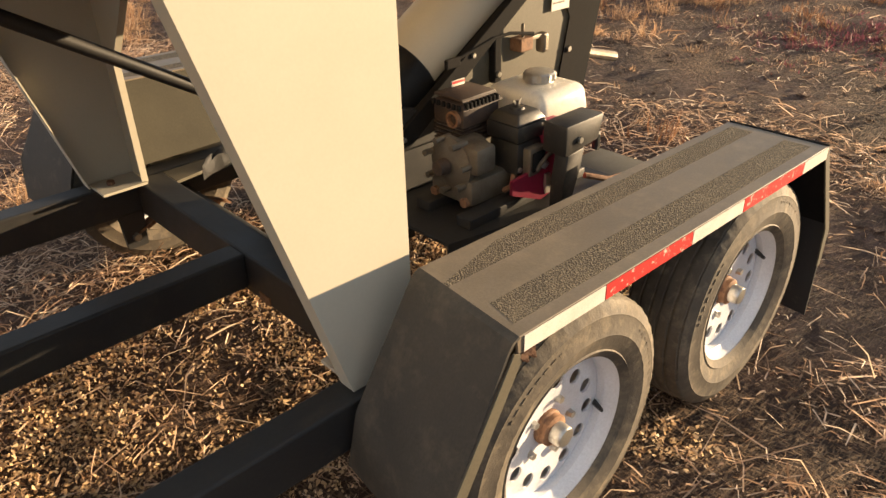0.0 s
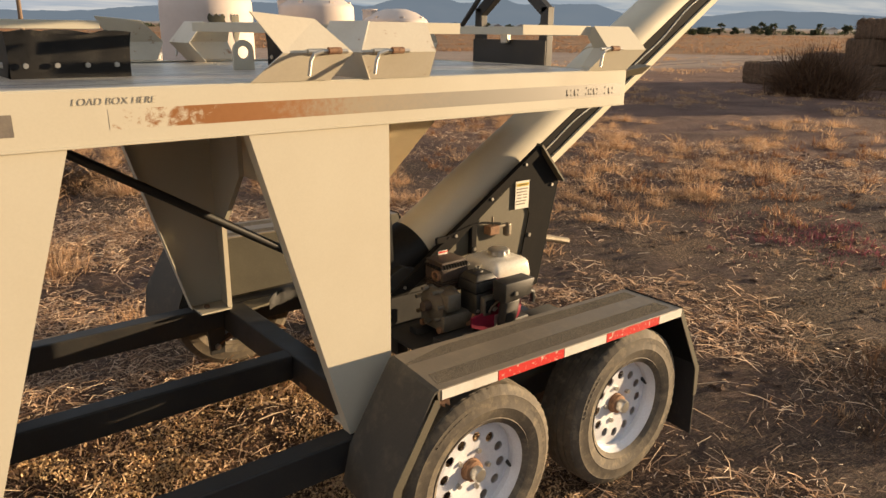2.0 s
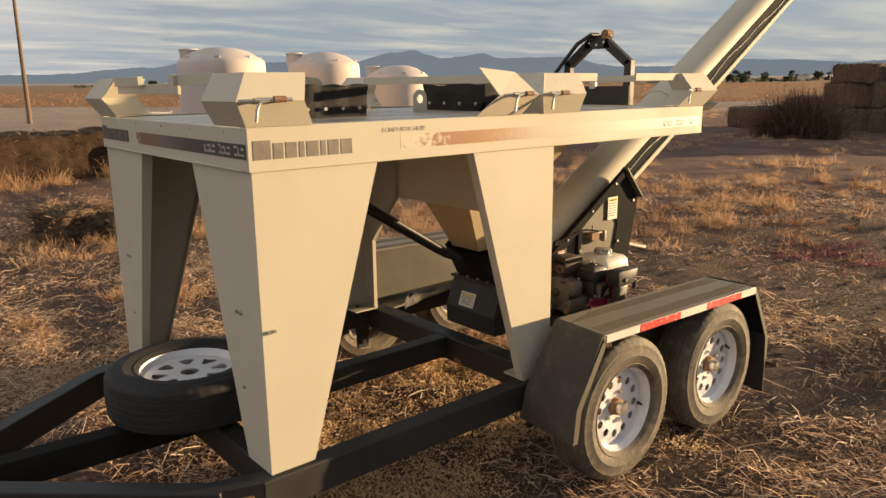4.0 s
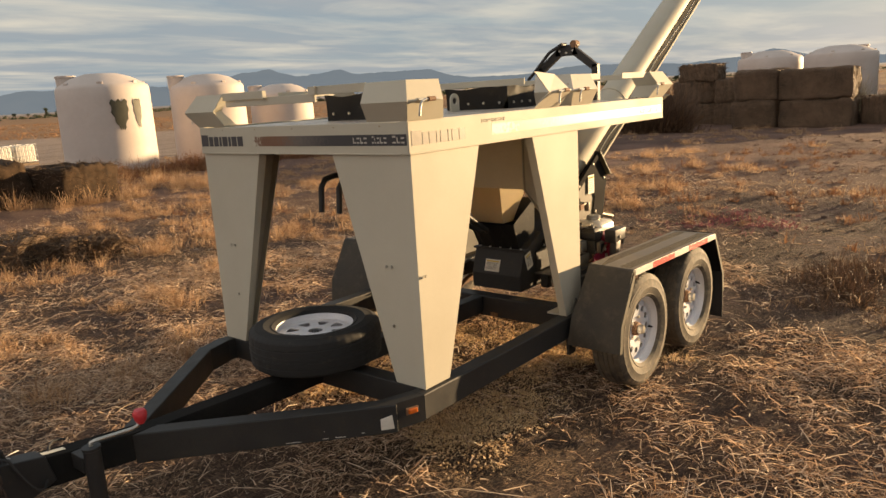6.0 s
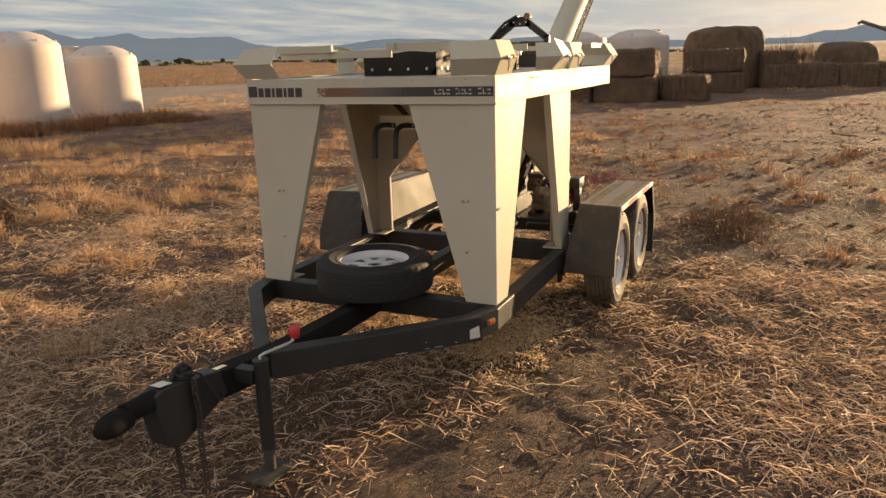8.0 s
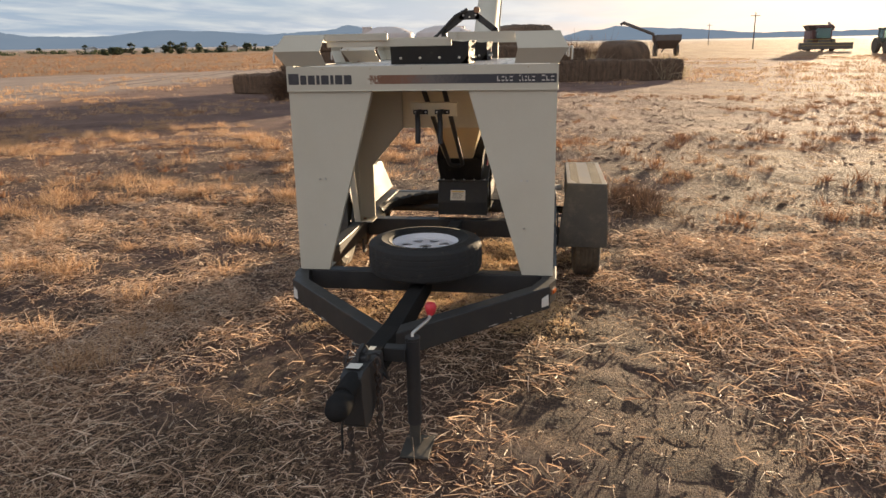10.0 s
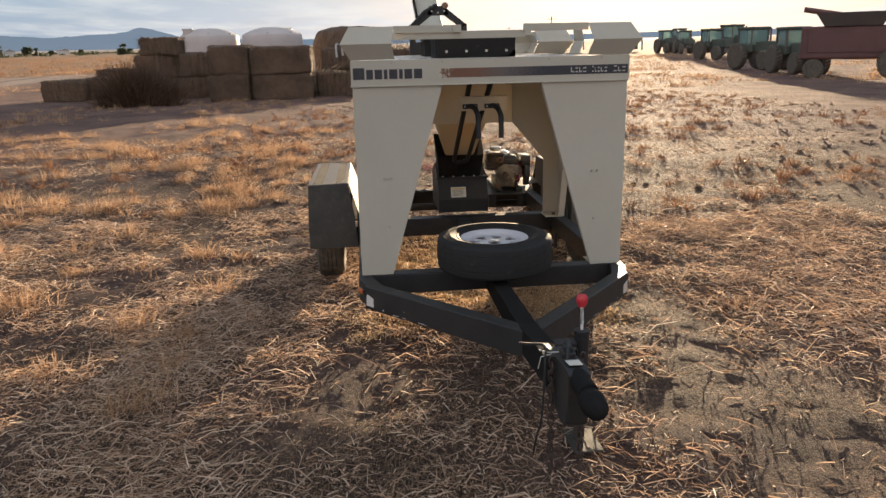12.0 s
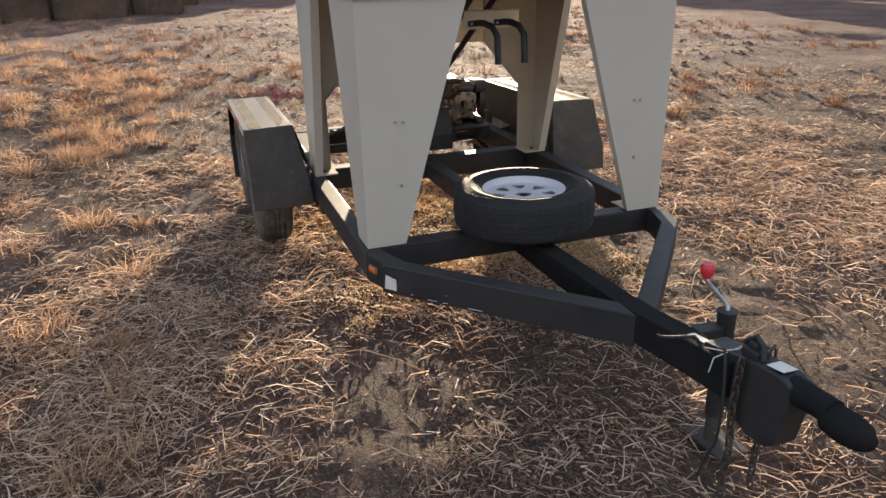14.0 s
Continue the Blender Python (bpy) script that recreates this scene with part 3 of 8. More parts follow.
def ground_z(x, y):
    """The lie of the land: flat and clotted round the trailer, a faint rise into the distance."""
    x, y = np.asarray(x, float), np.asarray(y, float)
    r = np.hypot(x, y)
    rise = 0.0075 * np.maximum(0, r - 55.0) * np.clip((r - 55.0) / 40.0, 0, 1) - 0.012 * np.clip(r - 10.0, 0, 32)
    lumps = (fbm(x, y, 0.55, 3) - 0.5) * 0.06 + (fbm(x, y, 2.6, 11) - 0.5) * 0.05 + (fbm(x, y, 7.0, 23, 3) - 0.5) * 0.03
    swell = (fbm(x, y, 0.06, 31) - 0.5) * 0.20 * np.clip((r - 12) / 20, 0, 1)
    lumps += (fbm(x, y, 0.8, 57) - 0.5) * 0.17 * np.clip((r - 5.0) / 6.0, 0, 1)
    return rise + lumps * np.clip(1.2 - r / 400, 0.0, 1.0) + swell - 0.012

# ---- ground ----


def build_ground():
    N, k, R = 460, 9.2, 4600.0
    u = np.linspace(-1, 1, N)
    s = np.sinh(k * u) / np.sinh(k) * R
    X, Y = np.meshgrid(s + 0.3, s + 0.2, indexing='ij')
    Z = ground_z(X, Y)
    v = np.stack([X, Y, Z], -1).reshape(-1, 3)
    i = (np.arange(N - 1)[:, None] * N + np.arange(N - 1)[None]).reshape(-1)
    f = np.stack([i, i + N, i + N + 1, i + 1], 1)
    me = bpy.data.meshes.new("ground")
    me.vertices.add(len(v)); me.vertices.foreach_set("co", v.astype(np.float32).ravel())
    me.loops.add(f.size); me.loops.foreach_set("vertex_index", f.astype(np.int32).ravel())
    me.polygons.add(len(f)); me.polygons.foreach_set("loop_start", np.arange(len(f), dtype=np.int32) * 4)
    me.polygons.foreach_set("use_smooth", np.ones(len(f), dtype=bool))
    me.update(calc_edges=True)
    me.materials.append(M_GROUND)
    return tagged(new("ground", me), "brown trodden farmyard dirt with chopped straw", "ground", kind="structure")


build_ground()


def build_range():
    """The hazy mountain range that closes the view."""
    bm = bmesh.new()
    R, prev = 4200.0, None
    ridge = [(-180, 1.0), (-60, 0.9), (-30, 0.8), (-14, 0.8), (-8, 1.2), (-4.5, 1.4), (-2.5, 1.2), (0, 0.8), (4, 0.85), (10, 0.95), (12.5, 1.15), (15.4, 1.8), (17.4, 1.45), (21.3, 1.24), (25.5, 1.5), (28.4, 1.6), (33, 1.2), (36.8, 1.22), (38, 1.4), (40.3, 2.0), (43.5, 2.0), (45.3, 1.95), (47.2, 2.3), (49.8, 2.02), (51.2, 2.3), (52.1, 2.65), (53.6, 2.45), (57, 1.72), (61.2, 1.8), (68.2, 1.85), (71.4, 1.45), (78, 1.0), (120, 0.9), (180, 1.0)]
    for i in range(0, 1441):
        a = -180 + i * 0.25
        k = max(q for q in range(len(ridge) - 1) if ridge[q][0] <= a)
        (a0, e0), (a1, e1) = ridge[k], ridge[k + 1]
        u = (a - a0) / (a1 - a0)
        e = e0 + (e1 - e0) * u * u * (3 - 2 * u)
        e += 0.07 * (noise.noise((a * 0.8, 3.1, 0)) + 0.6 * noise.noise((a * 2.3, 7.7, 0)) + 0.45 * noise.noise((a * 6.1, 1.7, 0)) + 0.25 * noise.noise((a * 15.0, 4.4, 0)))
        c, s = math.cos(radians(a)), math.sin(radians(a))
        ring = [bm.verts.new((c * (R - q * 500), s * (R - q * 500), z)) for q, z in ((0, R * math.tan(radians(e))), (0.5, R * math.tan(radians(e * 0.55 + 0.2))), (1.0, 20.0))]
        if prev:
            for q in range(2):
                bm.faces.new((prev[q], ring[q], ring[q + 1], prev[q + 1]))
        prev = ring
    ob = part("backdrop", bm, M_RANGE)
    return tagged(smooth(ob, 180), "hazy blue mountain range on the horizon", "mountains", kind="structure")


build_range()

# ---- the seed tender trailer ----
trailer = thing("seed_tender_trailer", "cream and black two-box seed tender trailer on straw", "trailer", (1.4, 0, 0))
DX, DY, DT, DB = 2.866, 0.838, 1.800, 1.648


def rounded(bm, off=0.003):
    bmesh.ops.bevel(bm, geom=[e for e in bm.edges if e.calc_length() > 0.02], offset=off, segments=2, affect='EDGES', profile=0.5)


def guide_piece(bm, pts):
    """A bent sheet: rows of points, each row one fold line; given a sheet's thickness."""
    t = bmesh.new()
    rows = [[t.verts.new(p) for p in row] for row in pts]
    for a, b in zip(rows, rows[1:]):
        for i in range(len(a) - 1):
            t.faces.new((a[i], a[i + 1], b[i + 1], b[i]))
    bmesh.ops.recalc_face_normals(t, faces=t.faces)
    bmesh.ops.solidify(t, geom=t.faces[:], thickness=0.005)
    join(bm, t)


def build_legs():
    for sy in (-1, 1):
        y = sy * 0.832
        # front leg: one sheet folded to an angle, both slanting edges lipped
        bm = bmesh.new()
        guide_piece(bm, [[(0.202, y - sy * 0.045, 0.492), (0.202, y, 0.492), (0.012, y, 0.492), (0.012, y - sy * 0.196, 0.492), (0.048, y - sy * 0.196, 0.492)],
                         [(0.545, y - sy * 0.060, 1.650), (0.545, y, 1.650), (0.012, y, 1.650), (0.012, sy * 0.300, 1.650), (0.062, sy * 0.300, 1.650)]])
        leg = part("front_leg", bm, M_CREAM, trailer, "tapered cream sheet-steel corner leg")
        bm = bmesh.new()
        box(bm, 0.022, 0.19, min(y - sy * 0.19, y - sy * 0.008), max(y - sy * 0.19, y - sy * 0.008), 0.487, 0.4915)
        part("foot_plate", bm, M_CREAM, leg)
        for by, bz in ((0.663, 1.100), (0.627, 1.100), (0.648, 0.795)):
            bolt(leg, (0.0085, sy * by, bz), (-1, 0, 0), 0.008, 0.006)
        if sy < 0:
            bolt(leg, (0.06, y - 0.004, 1.06), (0, sy, 0), 0.008, 0.006)
            bolt(leg, (0.035, y - 0.004, 1.06), (0, sy, 0), 0.008, 0.006)
        # rear leg, widening to the hopper above
        bm = bmesh.new()
        rows = []
        for z, yin in ((0.492, y - sy * 0.136), (0.95, y - sy * 0.136), (1.262, sy * 0.43), (1.650, sy * 0.43)):
            xs = 1.387 + (1.055 - 1.387) * (z - 0.492) / 1.158
            rows.append([(xs, y - sy * 0.05, z), (xs, y, z), (1.577, y, z), (1.577, yin, z), (1.552, yin, z)])
        guide_piece(bm, rows)
        leg = part("rear_leg", bm, M_CREAM, trailer, "tapered cream sheet-steel rear leg with bolted foot")
        bm = bmesh.new()
        box(bm, 1.400, 1.568, min(y - sy * 0.15, y - sy * 0.009), max(y - sy * 0.15, y - sy * 0.009), 0.4875, 0.497)
        part("foot_plate", bm, M_CREAM, leg)
        bolt(leg, (1.46, y - sy * 0.07, 0.497), (0, 0, 1), 0.016, 0.014, M_RUST)


build_legs()


def build_deck():
    bm = bmesh.new()
    box(bm, 0.006, DX - 0.006, -DY + 0.008, DY - 0.008, 1.786, 1.796)
    part("deck_plate", bm, M_DECK, trailer, "scuffed grey-cream steel deck plate")
    for sy in (-1, 1):
        bm = bmesh.new()
        y = sy * DY
        box(bm, 0.0, DX, min(y, y - sy * 0.006), max(y, y - sy * 0.006), DB + 0.006, DT, 0.0015)
        box(bm, 0.0, DX, min(y + sy * 0.004, y - sy * 0.05), max(y + sy * 0.004, y - sy * 0.05), DB, DB + 0.007, 0.002)
        box(bm, 0.0, DX, min(y - sy * 0.0065, y - sy * 0.05), max(y - sy * 0.0065, y - sy * 0.05), DT - 0.001, DT + 0.004, 0.001)
        rim = part("side_rim", bm, M_CREAM, trailer, "cream deck rim with worn stripe")
        bm = bmesh.new()
        box(bm, 0.655, 2.835, min(y + sy * 0.0002, y + sy * 0.0006), max(y + sy * 0.0002, y + sy * 0.0006), 1.692, 1.747)
        part("stripe", bm, M_STRIPE_SIDE, rim, "orange to grey worn vinyl stripe")
        marks(rim, y, sy)
    for sx in (-1, 1):
        bm = bmesh.new()
        x = 0.0 if sx < 0 else DX
        box(bm, min(x + sx * 0.001, x - sx * 0.006), max(x + sx * 0.001, x - sx * 0.006), -DY + 0.0065, DY - 0.0065, DB + 0.006, DT, 0.0015)
        box(bm, min(x + sx * 0.005, x - sx * 0.05), max(x + sx * 0.005, x - sx * 0.05), -DY + 0.052, DY - 0.052, DB + 0.0005, DB + 0.0075, 0.002)
        rim = part("end_rim", bm, M_CREAM, trailer, "cream deck end rim with dark stripe")
        if sx < 0:
            bm = bmesh.new()
            box(bm, -0.0028, -0.0014, -0.828, 0.325, 1.692, 1.745)
            part("stripe", bm, M_STRIPE_FRONT, rim, "rust to black worn vinyl stripe")
            lettering_bars(rim, M_DARKINK, lambda u, z: (-0.0018, 0.825 - u, z), 0.405, 1.692, 1.758, (-0.0012, 0, 0))
            small_bars(rim, M_PALEINK, lambda u, z: (-0.0030, -0.475 - u, z), 0.345, 1.703, 1.738, (-0.0010, 0, 0))
            for yy in (0.60, 0.30, -0.02, -0.34, -0.66):
                bolt(rim, (-0.001, yy, 1.783), (-1, 0, 0), 0.003, 0.003, M_RUST, "rivet")


def lettering_bars(parent, material, at, width, z0, z1, vec):
    """The maker's mark as plain upright blocks, the first one taller."""
    rel = (1.45, 0.85, 0.95, 0.45, 1.05, 0.45, 1.0, 1.05)
    unit = width / (sum(rel) + 0.22 * 7)
    u = 0.0
    for i, w in enumerate(rel):
        top = z1 if i == 0 else z1 - (z1 - z0) * 0.16
        bm = bmesh.new()
        a, b = u, u + w * unit
        prism(bm, [at(a, z0), at(b, z0), at(b, top), at(a, top)], vec)
        part("mark_block", bm, material, parent)
        u = b + 0.22 * unit


def small_bars(parent, material, at, width, z0, z1, vec):
    rel = (0.7, 0.6, 0.6, 0.7, -0.8, 0.35, 0.35, 0.4, 0.6, 0.6, -0.9, 0.7, 0.7, 0.7)
    unit = width / (sum(abs(r) for r in rel) + 0.25 * len(rel))
    u = 0.0
    bm = bmesh.new()
    for i, w in enumerate(rel):
        if w > 0:
            t = z1 - (z1 - z0) * (0.0 if i in (5, 11) else 0.18)
            th = 0.22 * (z1 - z0)
            for q in ((u, u + w * unit, z0, z0 + th), (u, u + w * unit, t - th, t)) if i % 2 else ((u, u + 0.3 * w * unit, z0, t), (u, u + w * unit, z0, z0 + th)):
                prism(bm, [at(q[0], q[2]), at(q[1], q[2]), at(q[1], q[3]), at(q[0], q[3])], vec)
        u += (abs(w) + 0.25) * unit
    tagged(part("faded_mark", bm, material, parent), "worn-off model marking", kind="stuff")


def marks(rim, y, sy):
    if sy < 0:
        lettering_bars(rim, M_INK, lambda u, z: (0.020 + u, y - 0.0004, z), 0.405, 1.690, 1.757, (0, -0.0012, 0))
        words("load_lettering", "LOAD BOX HERE", 0.028, Matrix.Translation((0.565, y - 0.0012, 1.760)) @ pose(0, 0, 0, 90, 0, 0), M_TEXT, rim, 0.22, 1.02)
        small_bars(rim, M_TEXT, lambda u, z: (2.48 + u, y - 0.0018, z), 0.32, 1.703, 1.736, (0, -0.0008, 0))


build_deck()


ZB, ZM, ZT = DT + 0.004, 1.892, 1.988


def corner_guide(sx, sy):
    """A box guide folded like an open book on its side, round one corner of the deck."""
    X = (lambda v: v) if sx < 0 else (lambda v: DX - v)
    Y = lambda v: sy * (DY - v)
    bm = bmesh.new()
    run_x, run_y = (0.26, 0.26)
    # side face, with the fold standing out over the edge
    guide_piece(bm, [[(X(0.0), Y(0.0), ZB), (X(run_x), Y(0.0), ZB)], [(X(-0.055), Y(-0.055), ZM), (X(run_x - 0.06), Y(-0.055), ZM)], [(X(0.008), Y(0.0), ZT), (X(run_x - 0.02), Y(0.0), ZT)]])
    guide_piece(bm, [[(X(0.0), Y(0.0), ZB), (X(0.0), Y(run_y), ZB)], [(X(-0.055), Y(-0.055), ZM), (X(-0.055), Y(run_y - 0.02), ZM)], [(X(0.008), Y(0.0), ZT), (X(0.008), Y(run_y), ZT)]])
    g = part("corner_guide", bm, M_CREAM, trailer, "cream folded sheet box guide with latch pin")
    latch(g, X(0.075 if sx < 0 else 0.20), Y(-0.062), sy)
    return g


def latch(parent, x, y, sy):
    """A spring latch: sleeve, rusty coil and a bent pull pin."""
    bm = bmesh.new()
    sweep(bm, [(x - 0.07, y - sy * -0.006, ZM + 0.004), (x + 0.07, y + sy * 0.006, ZM + 0.004)], 0.007, 8)
    part("latch_sleeve", bm, M_ZINC, parent)
    bm = bmesh.new()
    sweep(bm, [(x + 0.000, y + sy * 0.008, ZM + 0.006), (x + 0.045, y + sy * 0.008, ZM + 0.006)], 0.011, 10)
    part("latch_spring", bm, M_RUST, parent, "rusty coil spring")
    bm = bmesh.new()
    sweep(bm, [(x - 0.02, y + sy * 0.012, ZM + 0.005), (x - 0.055, y + sy * 0.014, ZM - 0.004), (x - 0.066, y + sy * 0.014, ZM - 0.025), (x - 0.072, y + sy * 0.012, ZM - 0.068)], 0.006, 8)
    part("pull_pin", bm, M_ZINC, parent, "bent steel pull pin")


def side_guides():
    """The pairs of guides amidships; one of each pair is bent and scuffed."""
    for sy in (-1, 1):
        Y = lambda v: sy * (DY - v)
        bm = bmesh.new()
        guide_piece(bm, [[(1.070, Y(0), ZB), (1.345, Y(0), ZB)], [(1.155, Y(-0.055), ZM), (1.400, Y(-0.055), ZM)], [(1.075, Y(-0.010), ZT + 0.022), (1.290, Y(-0.010), ZT + 0.004)]])
        g = part("side_guide", bm, M_CREAM_WORN, trailer, "bent scuffed cream box guide with rust")
        latch(g, 1.30, Y(-0.062), sy)
        bm = bmesh.new()
        guide_piece(bm, [[(1.500, Y(0), ZB), (1.750, Y(0), ZB)], [(1.435, Y(-0.055), ZM), (1.735, Y(-0.055), ZM)], [(1.500, Y(0), ZT), (1.735, Y(0), ZT)]])
        guide_piece(bm, [[(1.500, Y(0), ZB), (1.500, Y(0.25), ZB)], [(1.435, Y(-0.055), ZM), (1.435, Y(0.22), ZM)], [(1.500, Y(0), ZT), (1.500, Y(0.25), ZT)]])
        g = part("side_guide", bm, M_CREAM_WORN, trailer, "scuffed cream box guide folded round a corner")
        latch(g, 1.54, Y(-0.062), sy)


for _sx in (-1, 1):
    for _sy in (-1, 1):
        corner_guide(_sx, _sy)
side_guides()


def build_bars():
    """Flat arms that reach from the guides along the edges, and loose drop-in bars."""
    for y0, y1 in ((0.58, 0.185), (-0.58, -0.185)):
        bm = bmesh.new()
        box(bm, 0.006, 0.012, min(y0, y1), max(y0, y1), 1.948, ZT + 0.002, 0.001)
        box(bm, -0.012, 0.006, min(y1, y1 + math.copysign(0.05, y1)), max(y1, y1 + math.copysign(0.05, y1)), 1.948, ZT + 0.002, 0.001)
        part("guide_arm", bm, M_CREAM, trailer, "flat cream guide arm")
    bm = bmesh.new()
    box(bm, 0.016, 0.030, -0.20, 0.57, 1.912, 1.956, 0.002)
    part("drop_in_bar", bm, M_CREAM, trailer, "flat cream drop-in bar")
    for sy in (-1, 1):
        for x0, x1 in ((0.60, 1.09), (1.74, 1.90), (2.22, 2.62)):
            bm = bmesh.new()
            y = sy * 0.825
            if sy < 0 and x0 == 0.60:
                continue
            box(bm, x0, x1, min(y, y - sy * 0.006), max(y, y - sy * 0.006), 1.950, ZT, 0.001)
            part("guide_arm", bm, M_CREAM, trailer, "flat cream guide arm")
    for x0 in (1.425, DX - 0.01):
        bm = bmesh.new()
        box(bm, x0, x0 + 0.008, -0.55, 0.55, 1.945, 1.985, 0.001)
        part("cross_bar", bm, M_CREAM, trailer, "flat cream cross bar")


build_bars()


def collar(x0, x1, y0, y1):
    """Upstanding rubber skirt round a hopper's inlet, bolted at the foot."""
    bm = bmesh.new()
    prev = None
    pts = []
    for (ax, ay), (bx, by) in (((x0, y0), (x1, y0)), ((x1, y0), (x1, y1)), ((x1, y1), (x0, y1)), ((x0, y1), (x0, y0))):
        for k in range(10):
            u = k / 10
            pts.append((ax + (bx - ax) * u, ay + (by - ay) * u))
    n = len(pts)
    cx, cy = (x0 + x1) / 2, (y0 + y1) / 2
    rows = []
    for h, flare in ((0.0, 0.0), (0.06, 0.0), (0.105, 0.006), (0.145, 0.022)):
        rows.append([bm.verts.new((cx + (px - cx) * (1 + flare * 1.5) + 0.006 * math.sin(i * 1.3) * h / 0.145, cy + (py - cy) * (1 + flare * 1.5) + 0.006 * math.cos(i * 1.7) * h / 0.145, 1.797 + h + 0.008 * math.sin(i * 0.9) * h / 0.145)) for i, (px, py) in enumerate(pts)])
    for a, b in zip(rows, rows[1:]):
        for i in range(n):
            bm.faces.new((a[i], a[(i + 1) % n], b[(i + 1) % n], b[i]))
    bmesh.ops.solidify(bm, geom=bm.faces[:], thickness=0.008)
    c = part("rubber_collar", bm, M_RUBBER, trailer, "upstanding black rubber inlet collar with bolts")
    smooth(c, 50)
    for u in (0.12, 0.37, 0.62, 0.87):
        bolt(c, (x0 + (x1 - x0) * u, y0 - 0.009, 1.838), (0, -1, 0), 0.010, 0.008)
        bolt(c, (x0 - 0.009, y0 + (y1 - y0) * u, 1.838), (-1, 0, 0), 0.010, 0.008)
        bolt(c, (x1 + 0.009, y0 + (y1 - y0) * u, 1.838), (1, 0, 0), 0.010, 0.008)


collar(0.53, 0.90, -0.245, 0.285)
collar(1.66, 2.06, -0.265, 0.265)


def lifting_eye(x, y):
    out = [(-0.045, 0.0), (0.045, 0.0), (0.045, 0.075)] + [(0.045 * math.cos(a), 0.075 + 0.045 * math.sin(a)) for a in [math.pi * k / 12 for k in range(1, 12)]] + [(-0.045, 0.075)]
    bm = plate_with_holes(out, [(0, 0.07, 0.025)], 0.012, Matrix.Translation((x, y, 1.796)) @ pose(0, 0, 0, 90, 0, 0))
    part("lifting_eye", bm, M_CREAM, trailer, "cream steel lifting eye")


lifting_eye(1.43, 0.02)


def build_hoppers():
    def funnel(name, top, bot, zt, zb, spout=0.0):
        bm = bmesh.new()
        (a0, a1, b0, b1), (c0, c1, d0, d1) = top, bot
        T = [bm.verts.new(p) for p in ((a0, b0, zt), (a1, b0, zt), (a1, b1, zt), (a0, b1, zt))]
        B = [bm.verts.new(p) for p in ((c0, d0, zb), (c1, d0, zb), (c1, d1, zb), (c0, d1, zb))]
        for i in range(4):
            bm.faces.new((T[i], T[(i + 1) % 4], B[(i + 1) % 4], B[i]))
        bmesh.ops.solidify(bm, geom=bm.faces[:], thickness=0.006)
        part(name, bm, M_CREAM_BOUNCE, trailer, "cream sheet-steel hopper cone")
    funnel("hopper", (1.588, 1.985, -0.62, 0.62), (1.588, 1.95, -0.215, 0.185), 1.648, 1.2625)
    funnel("hopper_throat", (1.590, 1.948, -0.213, 0.183), (1.735, 1.86, -0.130, 0.105), 1.2615, 0.985)
    # cross panel between the rear legs
    bm = bmesh.new()
    box(bm, 1.580, 1.585, -0.435, 0.435, 1.262, 1.648)
    part("cross_panel", bm, M_CREAM_BOUNCE, trailer, "cream cross panel between the rear legs")


build_hoppers()


def build_gate_levers():
    bm = bmesh.new()
    box(bm, 0.455, 0.465, -0.17, 0.145, 1.455, 1.540, 0.002)
    box(bm, 0.44, 0.50, -0.17, 0.145, 1.540, 1.548, 0.002)
    part("lever_bracket", bm, M_CREAM_BOUNCE, trailer, "cream lever bracket")
    for y in (0.055, -0.092):
        bm = bmesh.new()
        sweep(bm, [(0.455, y + 0.02, 1.486), (0.36, y + 0.02, 1.492), (0.27, y + 0.01, 1.480), (0.228, y, 1.440), (0.215, y, 1.300)], 0.017, 10)
        lv = part("gate_lever", bm, M_RUBBER, trailer, "black rubber-gripped gate lever")
        smooth(lv, 60)
        bm = bmesh.new()
        box(bm, 0.440, 0.452, y - 0.03, y + 0.07, 1.470, 1.500, 0.003)
        p = part("pivot_plate", bm, M_FRAME, lv)
        bolt(p, (0.440, y - 0.015, 1.485), (-1, 0, 0), 0.008)
        bolt(p, (0.440, y + 0.055, 1.485), (-1, 0, 0), 0.008)
    # a pair of pull rods down to the gate, joined in a loop at the end
    bm = bmesh.new()
    sweep(bm, [(0.50, -0.075, 1.640), (0.56, -0.075, 1.605), (1.56, -0.062, 0.992), (1.63, -0.058, 0.952), (1.668, -0.030, 0.935), (1.668, 0.020, 0.935), (1.63, 0.048, 0.952), (1.56, 0.052, 0.992), (0.56, 0.065, 1.605), (0.50, 0.065, 1.640)], 0.0175, 12)
    smooth(part("pull_rod", bm, M_FRAME, trailer, "black looped gate pull rod"), 60)


build_gate_levers()


def rail(name, x0, x1, y0, y1, z0, z1, label, mat=None):
    bm = bmesh.new()
    box(bm, x0, x1, y0, y1, z0, z1, 0.007)
    return part(name, bm, mat or M_FRAME, trailer, label)


